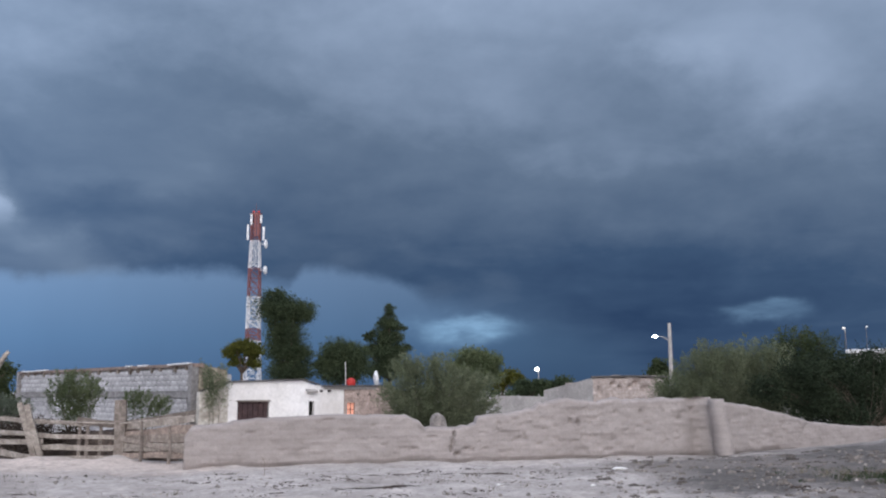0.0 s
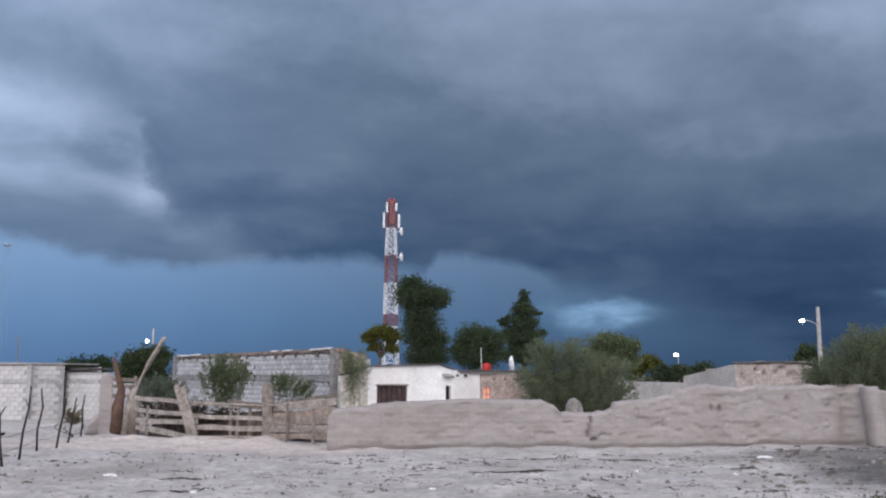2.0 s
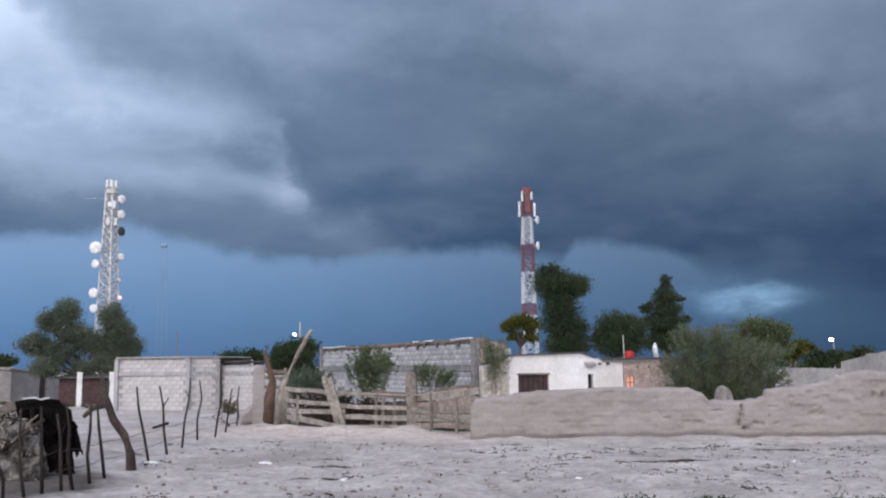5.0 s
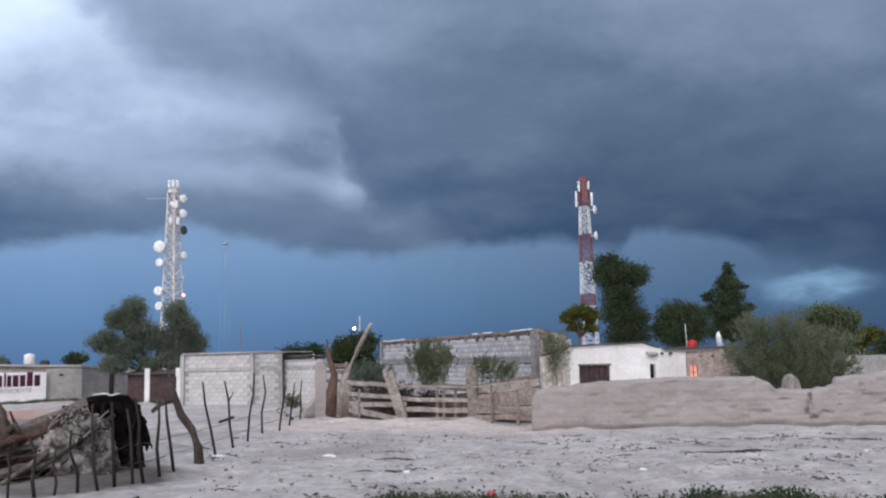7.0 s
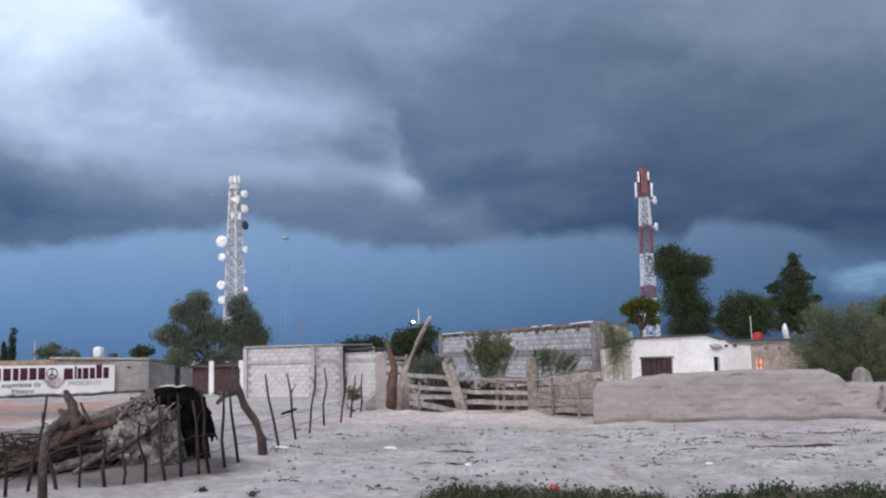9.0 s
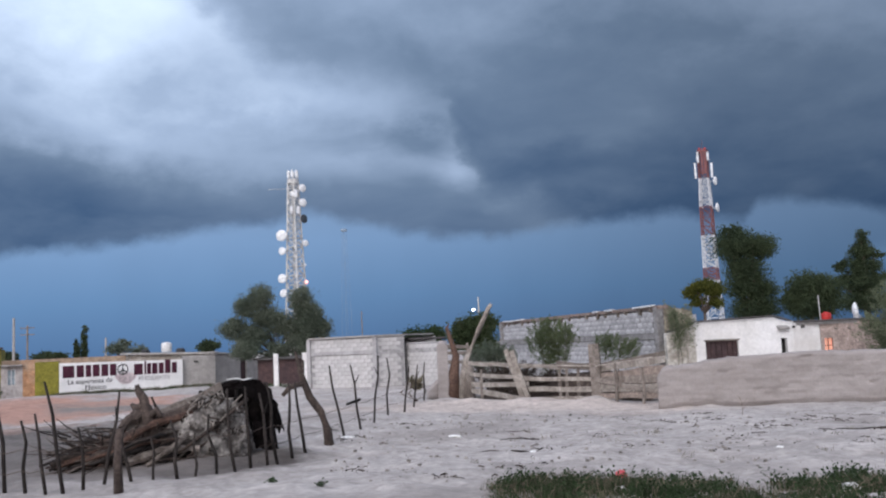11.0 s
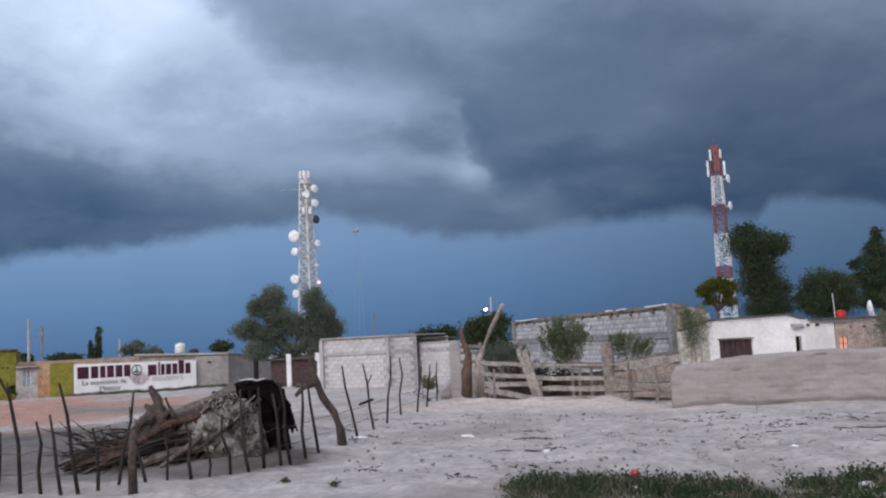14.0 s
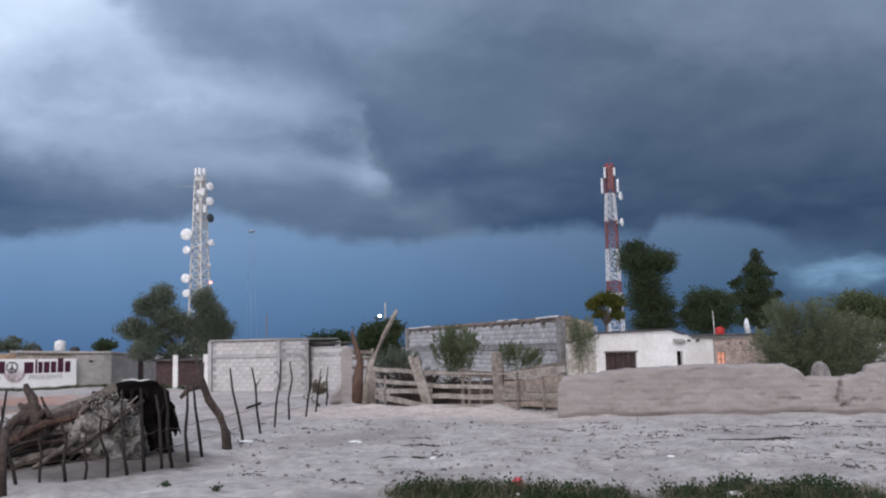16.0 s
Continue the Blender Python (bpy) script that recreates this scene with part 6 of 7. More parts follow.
    for k in range(46):
        a, e = rs.uniform(-2.6, -0.5), rs.uniform(0.1, 1.3)
        q = c + right * math.cos(a) * math.cos(e) * 1.0 + deep * math.sin(a) * math.cos(e) * 0.78 + Vector((0, 0, math.sin(e) * 0.85))
        bm = bmesh.new()
        tube(bm, [q + Vector((rs.uniform(-0.25, 0.25), -0.02, rs.uniform(-0.2, 0.2))), q + Vector((0, -0.05, 0)), q + Vector((rs.uniform(-0.25, 0.25), 0.0, rs.uniform(-0.2, 0.2)))], [0.01, 0.02, 0.008], 4)
        part("brush_stick", bm, (BRANCH, WOODPALE)[k % 2], m)
    tp = thing("tarpaulin", at(-40.4, 19.4), "torn black tarpaulin hanging over poles beside the heap", "tarpaulin")

    def sheet(name, pts_top, drop, seed, tone=TARP, n=26, rows=14):
        """A crumpled hanging sheet with a ragged lower edge."""
        bm = bmesh.new()
        grid = []
        for i in range(n):
            u = i / (n - 1)
            k = min(len(pts_top) - 2, int(u * (len(pts_top) - 1)))
            top = pts_top[k].lerp(pts_top[k + 1], u * (len(pts_top) - 1) - k)
            col = []
            for j in range(rows):
                w = j / (rows - 1)
                h = drop(u) * (1 + 0.25 * noise.noise((u * 6, seed, 0)))
                out = 0.14 * noise.noise((u * 5, w * 2.0, seed)) + 0.06 * noise.noise((u * 13, w * 4, seed))
                col.append(bm.verts.new(top - Vector((0, 0, max(0.0, h * w))) - deep * (0.05 + 0.18 * w + out) + right * 0.05 * noise.noise((u * 4, w * 6, seed + 3))))
            grid.append(col)
        for a, b in zip(grid, grid[1:]):
            for j in range(rows - 1):
                bm.faces.new((a[j], b[j], b[j + 1], a[j + 1]))
        bmesh.ops.solidify(bm, geom=bm.faces[:], thickness=0.012)
        return part(name, bm, tone, tp, smooth=True)

    tops = [at(-43.6, 19.1, 1.22), at(-42.6, 19.2, 1.38), at(-41.5, 19.3, 1.44), at(-40.6, 19.4, 1.44), at(-39.9, 19.5, 1.4), at(-39.3, 19.6, 1.2)]
    sheet("front_sheet", tops, lambda u: 0.18 + (1.2 * max(0.0, u - 0.42) if u < 0.9 else 0.5), 3.0)
    sheet("side_sheet", [at(-41.0, 19.5, 1.3), at(-40.2, 19.6, 1.2), at(-39.2, 19.7, 1.0), at(-38.9, 19.9, 0.85)], lambda u: 0.85 - 0.3 * u, 7.0)
    sheet("inner_sheet", [at(-43.2, 19.7, 1.2), at(-41.5, 19.8, 1.3), at(-39.7, 19.9, 1.25)], lambda u: 1.15, 15.0)
    sheet("low_sheet", [at(-40.6, 19.2, 0.62), at(-39.9, 19.2, 0.6), at(-39.2, 19.3, 0.52)], lambda u: 0.55, 11.0)
    bm = bmesh.new()
    tube(bm, [at(-41.9, 19.1, 1.45), at(-41.2, 19.1, 1.47), at(-40.9, 19.1, 1.43), at(-40.4, 19.2, 1.46)], 0.014, 6)
    part("white_edge", bm, WHITEPLASTIC, tp, "white folded plastic edge")
    for q, h in ((-43.4, 1.25), (-39.6, 1.35), (-41.3, 1.4)):
        bm = bmesh.new()
        tube(bm, [at(q, 19.6, -0.1), at(q, 19.6, h)], 0.04, 6)
        part("pole", bm, STAKE, tp)


BRANCHPALE = surf("bleached_branch", (0.20, 0.172, 0.155), (0.09, 0.072, 0.062), 3.5, 0.9, 0.6, 26.0, dark=(0.03, 0.024, 0.02), stain=0.7, rand=0.25)
BRANCHRED = surf("red_brown_branch", (0.115, 0.066, 0.05), (0.05, 0.03, 0.024), 3.0, 0.9, 0.6, 26.0, rand=0.3)
LEAF_BROWN = surf("leaf_dead_brown", (0.085, 0.066, 0.055), (0.05, 0.04, 0.034), 0.8, 0.9, 0.0, 3.0, rand=0.35, spec=0.1, grain=0.5, leaf=0.3)
LEAF_LITTER = surf("leaf_litter", (0.32, 0.295, 0.275), (0.03, 0.024, 0.022), 3.5, 0.9, 0.0, 6.0, rand=0.6, spec=0.1, leaf=0.2)
ROOTS = surf("gap_dark_bark", (0.05, 0.038, 0.032), (0.022, 0.017, 0.015), 6.0, 0.95, 0.9, 20.0, bump_dist=0.06)
wood_heap()


# ---------- trees ----------
LEAF_DEEP = surf("leaf_deep_green", (0.026, 0.038, 0.024), (0.042, 0.056, 0.034), 0.5, 0.9, 0.0, 3.0, rand=0.35, spec=0.1, grain=0.35, leaf=0.3)
LEAF_SAGE = surf("leaf_sage", (0.098, 0.128, 0.066), (0.142, 0.170, 0.094), 0.5, 0.9, 0.0, 3.0, rand=0.25, spec=0.1, grain=0.35, leaf=0.42)


def E(bearing, elev, dist, rw, rd, rh):
    """A crown part by bearing, elevation and distance, with its half width, depth and height."""
    return (at(bearing, dist, 2 + dist * math.tan(radians(elev))), (rw, rd, rh))


tree("tall_tree", at(-9.7, 75, -0.4), [E(-10.3, 5.0, 75, 1.7, 1.6, 1.3), E(-8.95, 4.75, 75, 1.15, 1.3, 1.0), E(-9.8, 3.5, 75, 1.45, 1.5, 1.0), E(-9.9, 2.4, 75, 1.5, 1.5, 0.9), E(-9.0, 2.2, 75, 1.0, 1.2, 0.8), E(-9.5, 1.1, 75, 2.0, 1.6, 0.9), E(-10.45, 5.75, 75, 0.7, 0.8, 0.5)],
     LEAF_DARK, "tall dense dark green tree behind the white house", leaves=56000, size=0.12, seed=3, trunk=0.3, clump=0.26, stray=0.2)
tree("yellowish_tree", at(-12.2, 70, -0.4), [E(-12.45, 2.7, 70, 1.05, 1.0, 0.45), E(-13.0, 2.3, 70, 0.75, 0.7, 0.5), E(-11.8, 2.4, 70, 0.8, 0.8, 0.65), E(-12.7, 1.75, 70, 0.6, 0.7, 0.35), E(-11.7, 1.7, 70, 0.6, 0.7, 0.4)], LEAF_YELLOW, "small yellow-green tree beside the radio mast", leaves=11000, size=0.12, seed=4, trunk=0.16, clump=0.25)
tree("conifer", at(-3.4, 85, -0.4), [E(-3.4, 4.9, 85, 0.6, 0.6, 0.9), E(-3.5, 4.1, 85, 1.15, 1.1, 0.75), E(-3.55, 3.2, 85, 1.7, 1.5, 0.8), E(-3.5, 2.3, 85, 2.1, 1.9, 0.8), E(-4.65, 3.35, 85, 0.7, 0.6, 0.45), E(-4.6, 2.5, 85, 0.8, 0.7, 0.45), E(-2.6, 3.9, 85, 0.6, 0.5, 0.4), E(-2.4, 2.6, 85, 0.7, 0.6, 0.4), E(-3.6, 1.3, 85, 2.3, 1.9, 0.9)],
     LEAF_DARK, "dark pointed conifer with ragged branch tiers", leaves=38000, size=0.12, seed=5, trunk=0.25, droop=0.4, clump=0.2, stray=0.15)
tree("round_tree", at(-6.3, 72, -0.4), [E(-6.5, 2.3, 72, 1.5, 1.4, 1.0), E(-5.6, 2.0, 72, 1.3, 1.3, 1.1), E(-7.3, 1.6, 72, 1.0, 1.0, 1.0), E(-6.3, 1.2, 72, 1.9, 1.5, 1.1)], LEAF_DARK, "rounded dark green tree behind the house", leaves=32000, size=0.12, seed=6, trunk=0.24, clump=0.22)
feather_bush("mesquite", at(-0.3, 33.0, -0.4), [E(-2.5, 1.5, 33, 0.55, 0.8, 0.45), E(-0.8, 1.6, 33, 0.75, 0.9, 0.45), E(0.9, 0.8, 33, 0.9, 0.9, 0.45), E(2.3, 0.4, 33, 0.8, 0.9, 0.4), E(-3.3, -0.3, 33, 0.6, 0.7, 0.55), E(-1.2, -0.3, 33, 1.0, 1.0, 0.55), E(1.2, -0.8, 33, 1.2, 0.9, 0.5), E(2.9, -1.0, 33, 0.55, 0.6, 0.35), E(-1.6, -1.5, 33, 1.2, 0.8, 0.5), E(0.8, -1.7, 33, 1.2, 0.8, 0.45)],
             LEAF_OLIVE, "wide feathery grey-green mesquite bush behind the adobe wall", shoots=760, per=105, size=0.058, seed=7, trunk=0.04, stems=8, spread=0.11, start=(0.45, 0.85))
tree("green_tree", at(2.0, 52, -0.4), [E(1.7, 2.0, 52, 0.95, 0.9, 0.6), E(2.8, 1.6, 52, 0.8, 0.9, 0.7), E(2.2, 1.0, 52, 1.2, 1.1, 0.8), E(0.9, 1.4, 52, 0.6, 0.7, 0.5)], LEAF_SAGE, "rounded olive green tree behind the mesquite bush", leaves=20000, size=0.10, seed=8, trunk=0.15, clump=0.25)
tree("yellow_bush", at(4.2, 60, -0.4), [E(4.1, 0.7, 60, 0.8, 0.8, 0.5), E(3.4, 0.5, 60, 0.7, 0.7, 0.6)], LEAF_YELLOW, "yellow-green bush near the far lamp", "bush", leaves=4000, size=0.13, seed=9, trunk=0.1)
tree("dark_bush", at(5.4, 58, -0.4), [E(5.0, 0.1, 58, 0.7, 0.8, 0.55), E(5.8, 0.15, 58, 0.6, 0.7, 0.5)], LEAF_DARK, "dark low bush beside the ruin", "bush", leaves=5000, size=0.12, seed=10, trunk=0.1)
tree("distant_tree", at(7.2, 110, -0.4), [E(7.4, 0.35, 110, 1.1, 1.0, 0.8), E(6.6, 0.2, 110, 1.0, 1.0, 0.6)], LEAF_DARK, "distant dark tree behind the ruin wall", leaves=2500, size=0.25, seed=11, trunk=0.15)
tree("distant_tree", at(13.3, 75, -0.4), [E(13.3, 1.3, 75, 0.7, 0.7, 0.6), E(13.2, 0.7, 75, 0.9, 0.9, 0.7)], LEAF_MID, "tree at the foot of the concrete lamp pole", leaves=3500, size=0.18, seed=12, trunk=0.15)
for k, (b, top, d, w) in enumerate(((14.3, 1.6, 38, 0.75), (16.3, 3.2, 38, 1.1), (18.7, 3.3, 39, 1.3), (21.3, 4.0, 41, 1.3), (24.0, 2.6, 43, 1.5), (27.0, 2.5, 45, 1.6))):
    feather_bush("thicket_bush", at(b, d, -0.2), [E(b, top - 1.1, d, w * 0.8, 1.0, 0.55), E(b - 1.1, top - 1.6, d, w * 0.7, 0.9, 0.5), E(b + 1.1, top - 1.4, d, w * 0.7, 0.9, 0.5), E(b, top - 2.4, d, w * 1.1, 1.2, 0.75), E(b - 0.6, top - 3.6, d, w * 1.1, 1.1, 0.7), E(b + 0.8, top - 4.2, d, w * 1.1, 1.1, 0.7)],
                 (LEAF_OLIVE, LEAF_OLIVE, LEAF_OLIVE, LEAF_MID, LEAF_DARK, LEAF_DARK)[k], "tall tangled mesquite thicket bush behind the adobe wall", shoots=460, per=85, size=0.07, seed=20 + k, trunk=0.06, stems=6, group="mesquite thicket", spread=0.13, start=(0.4, 0.85))
tree("near_thicket_bush", at(24.2, 40.0, -0.2), [E(19.6, 0.0, 36.5, 0.8, 0.7, 0.5), E(21.2, 0.8, 37, 0.9, 0.8, 0.6), E(23.0, 1.1, 39, 1.0, 0.8, 0.7), E(25.2, 1.2, 41, 1.0, 0.8, 0.8), E(27.4, 1.3, 43, 1.1, 0.8, 0.9), E(21.8, -0.7, 37.5, 1.1, 0.7, 0.7), E(24.2, -0.5, 40.5, 1.2, 0.8, 0.9), E(27.0, -0.5, 43, 1.3, 0.8, 1.0), E(23.2, -1.7, 38.5, 1.3, 0.7, 0.6), E(26.4, -1.7, 42, 1.5, 0.8, 0.6)], LEAF_DEEP, "dark bush at the end of the adobe wall", "bush", leaves=52000, size=0.075, seed=28, trunk=0.04, stems=4, stray=0.22)
tree("grey_tree", at(-38.6, 57), [E(-39.6, 3.3, 57, 0.75, 0.8, 0.75), E(-40.5, 2.7, 57, 0.65, 0.8, 0.7), E(-39.4, 2.1, 57, 0.8, 0.9, 0.7), E(-37.2, 3.1, 57, 0.7, 0.8, 0.8), E(-36.6, 2.2, 57, 0.8, 0.8, 0.75), E(-36.0, 1.2, 57, 0.65, 0.8, 0.7), E(-41.3, 1.5, 57, 0.75, 0.8, 0.65), E(-40.2, 0.9, 57, 1.0, 1.0, 0.8), E(-38.4, 1.6, 57, 0.8, 0.9, 0.8), E(-36.9, 1.6, 57, 0.9, 0.9, 0.8), E(-37.2, 0.8, 57, 0.95, 1.0, 0.85), E(-38.6, 0.0, 56, 0.9, 0.7, 0.5), E(-36.8, 0.0, 56, 0.8, 0.8, 0.5), E(-40.6, 0.1, 56, 0.9, 0.8, 0.5)],
     LEAF_GREY, "bushy grey-green eucalyptus-like tree below the telecom tower", leaves=96000, size=0.085, seed=30, trunk=0.12, clump=0.26, stray=0.14)
tree("low_dark_tree", at(-29.6, 62), [E(-30.2, 0.35, 62, 1.1, 1.0, 0.65), E(-29.0, 0.5, 62, 0.9, 1.0, 0.6), E(-29.6, -0.2, 62, 1.6, 1.2, 0.7)], LEAF_WEED, "low green tree behind the yard wall", leaves=7000, size=0.15, seed=31, trunk=0.14)
tree("corral_tree", at(-26.2, 60), [E(-26.9, 1.0, 60, 1.1, 1.0, 0.75), E(-25.8, 1.1, 60, 0.9, 1.0, 0.7), E(-26.3, 0.2, 60, 1.5, 1.2, 0.8), E(-27.4, 0.4, 60, 0.8, 0.8, 0.7)], LEAF_MID, "dense dark green tree behind the corral gate", leaves=10000, size=0.15, seed=32, trunk=0.16)
feather_bush("corral_shrub", at(-21.9, 33.5, -0.4), [E(-22.3, 0.9, 33.5, 0.55, 0.5, 0.4), E(-21.5, 0.5, 33.5, 0.6, 0.5, 0.45), E(-22.6, 0.0, 33.5, 0.55, 0.5, 0.4), E(-21.4, -0.4, 33.5, 0.45, 0.5, 0.45), E(-20.7, 0.3, 33.5, 0.4, 0.4, 0.35), E(-22.0, -1.0, 33.5, 0.5, 0.4, 0.4)], LEAF_SAGE, "thin feathery shrub in the corral yard", "bush", shoots=210, per=60, size=0.055, seed=33, start=(0.55, 0.9), trunk=0.025, stems=6, spread=0.07)
feather_bush("low_shrub", at(-18.2, 32.5, -0.4), [E(-18.6, -0.25, 32.5, 0.45, 0.4, 0.26), E(-17.6, -0.35, 32.5, 0.45, 0.4, 0.24), E(-16.9, -0.6, 32.5, 0.3, 0.3, 0.22)], LEAF_SAGE, "low green shrub against the block wall", "bush", shoots=105, per=45, size=0.055, seed=34, start=(0.55, 0.9), trunk=0.02, stems=5, spread=0.06)
feather_bush("yard_scrub", at(-25.3, 37, -0.2), [E(-25.8, -0.6, 37, 0.8, 0.6, 0.35), E(-24.9, -0.8, 37, 0.7, 0.6, 0.4), E(-26.5, -0.9, 37, 0.6, 0.6, 0.35)], LEAF_GREY, "grey-green scrub behind the corral boards", "bush", shoots=130, per=55, size=0.07, seed=35, start=(0.55, 0.9), trunk=0.02, stems=5, spread=0.08)
feather_bush("wall_vine", at(-14.0, 33.0, -0.4), [E(-14.3, 1.1, 33.5, 0.3, 0.2, 0.3), E(-13.7, 0.6, 33.3, 0.35, 0.15, 0.3), E(-14.2, -0.1, 33.2, 0.25, 0.1, 0.45), E(-14.6, 1.55, 34.6, 0.3, 0.2, 0.2), E(-13.6, 1.3, 34.8, 0.35, 0.2, 0.2)], LEAF_OLIVE, "straggly vine on the corner of the block building", "vine", shoots=90, per=40, size=0.06, seed=36, start=(0.55, 0.9), trunk=0.015, stems=5, spread=0.06)
tree("dry_bush", at(-30.3, 32.0), [E(-30.3, -2.4, 32, 0.28, 0.25, 0.22)], LEAF_DRY, "small dry brown bush beside the pillar", "bush", leaves=900, size=0.07, seed=37, trunk=0.02, stems=4)
for b, h in ((-50.15, 0.95), (-49.75, 1.35)):
    tree("cypress", at(b, 105), [E(b, h * 0.9, 105, 0.2, 0.2, h * 1.1), E(b, h * 0.35, 105, 0.27, 0.27, 0.9)], LEAF_DARK, "slim distant dark cypress", leaves=2500, size=0.18, seed=int(40 - b), trunk=0.12, limbs=False, group="two cypresses", clump=0.2)
tree("bare_bush", at(-47.7, 70), [E(-48.0, 0.55, 70, 0.8, 0.8, 0.45), E(-46.9, 0.4, 70, 0.8, 0.8, 0.35), E(-47.5, 0.9, 70, 0.5, 0.5, 0.25)], LEAF_GREY, "thin greyish tree behind the sign wall", leaves=2600, size=0.12, seed=45, trunk=0.1)
tree("far_round_tree", at(-51.7, 115), [E(-51.9, 0.2, 115, 1.5, 1.3, 0.4), E(-51.2, 0.22, 115, 1.3, 1.2, 0.35)], LEAF_DARK, "distant rounded dark tree behind the orange house", leaves=4000, size=0.25, seed=46, trunk=0.2)
tree("far_round_tree", at(-53.7, 115), [E(-53.7, 0.3, 115, 0.8, 0.8, 0.5)], LEAF_DARK, "distant dark tree beside the pale pole", leaves=2500, size=0.25, seed=47, trunk=0.2)
tree("far_round_tree", at(-57.3, 95), [E(-57.4, 0.8, 95, 1.0, 1.0, 0.7), E(-56.4, 0.7, 95, 0.7, 0.7, 0.4)], LEAF_DARK, "distant dark tree above the orange house", leaves=3000, size=0.2, seed=48, trunk=0.2)
tree("far_round_tree", at(-42.8, 80), [E(-42.8, 0.45, 80, 0.7, 0.7, 0.45)], LEAF_DARK, "dark tree behind the grey house", leaves=2500, size=0.18, seed=49, trunk=0.15)
tree("house_weed", at(-54.3, 57.6), [E(-54.35, -1.5, 57.6, 0.16, 0.2, 0.5)], LEAF_MID, "green weed growing against the olive house", "weed", leaves=500, size=0.1, seed=50, trunk=0.02, limbs=False)


def earth_bank():
    """Tumbled brown earth heaped behind the corral rails."""
    a, b = at(-26.8, 35.0), at(-16.2, 29.2)
    t = thing("earth_bank", a.lerp(b, 0.5), "tumbled brown earth bank behind the corral boards", "earth bank")
    n = away(a, b)
    bm = bmesh.new()
    rows = []
    for i in range(90):
        u = i / 89
        c = a.lerp(b, u)
        top = 0.35 + 0.55 * u ** 0.7 + 0.16 * noise.noise((u * 7, 2.0, 1.0)) + 0.08 * noise.noise((u * 23, 5.0, 1.0))
        ring = []
        for k in range(14):
            w = k / 13
            h = -0.55 + (top + 0.55) * math.sin(min(1.0, w * 1.35) * math.pi / 2)
            o = n * (w * 1.5 + 0.15 * noise.noise((u * 14, w * 4, 3.0)))
            ring.append(bm.verts.new(c + o + Vector((0, 0, h + 0.09 * noise.noise((u * 30, w * 7, 8.0))))))
        rows.append(ring)
    for p, q in zip(rows, rows[1:]):
        for k in range(13):
            bm.faces.new((p[k], q[k], q[k + 1], p[k + 1]))
    bmesh.ops.solidify(bm, geom=bm.faces[:], thickness=0.05)
    part("bank", bm, BANKEARTH, t, smooth=True)


BANKEARTH = surf("brown_earth", (0.175, 0.134, 0.116), (0.08, 0.06, 0.053), 1.6, 0.95, 0.8, 9.0, dark=(0.06, 0.047, 0.042), stain=0.8, bump_dist=0.04)
earth_bank()
# brush added to stand for the shaded, littered ground seen between the rails
feather_bush("dead_brush", at(-24.6, 33.2, -0.2), [E(-26.4, -2.0, 34.0, 0.6, 0.3, 0.4), E(-25.0, -2.1, 33.2, 0.6, 0.3, 0.4), E(-23.4, -2.2, 32.4, 0.6, 0.3, 0.4), E(-21.6, -2.4, 31.6, 0.6, 0.3, 0.35)], LEAF_BROWN, "dead brown brush added behind the corral rails to darken their gaps", "brush", shoots=170, per=60, size=0.06, seed=38, trunk=0.02, stems=6, spread=0.07)


def far_scrub():
    """Low dark brush that closes the plain."""
    rs = np.random.RandomState(9)
    blobs = []
    for k in range(260):
        b, d = rs.uniform(-75, 45), rs.uniform(130, 420)
        blobs.append((at(b, d, rs.uniform(-0.2, 0.9)), (rs.uniform(2, 6), 2.0, rs.uniform(0.7, 1.5) * (1 + d / 600))))
    ob = link("far_scrub", leaf_mesh("far_scrub", blobs, 42000, 0.75, 77, clump=0.3), LEAF_DARK)
    tagged(ob, "low dark scrub far across the plain", "scrub", kind="stuff")


far_scrub()


# ---------- weeds, pebbles, litter ----------
def blades(name, spots, per, height, width, seed, material, label, flat=1.0):
    rs = np.random.RandomState(seed)
    vs, fs = [], []
    for x, y, k in spots:
        z = ground_z(x, y)
        for j in range(int(per * k)):
            a, r = rs.uniform(0, math.tau), rs.uniform(0, 0.13) * (1 + k)
            bx, by = x + r * math.cos(a), y + r * math.sin(a)
            h = height * k * rs.uniform(0.4, 1.2)
            lx, ly = rs.normal(0, 0.45 * flat) * h, rs.normal(0, 0.45 * flat) * h
            wa = rs.uniform(0, math.tau)
            wx, wy = width * math.cos(wa), width * math.sin(wa)
            i = len(vs)
            vs += [(bx - wx, by - wy, z - 0.02), (bx + wx, by + wy, z - 0.02), (bx + lx * 0.5 + wx, by + ly * 0.5 + wy, z + h * 0.65), (bx + lx * 0.5 - wx, by + ly * 0.5 - wy, z + h * 0.6), (bx + lx, by + ly, z + h)]
            fs += [(i, i + 1, i + 2, i + 3), (i + 3, i + 2, i + 4)]
    me = bpy.data.meshes.new(name)
    me.from_pydata(vs, [], fs)
    tagged(link(name, me, material), label, "weeds", kind="stuff")


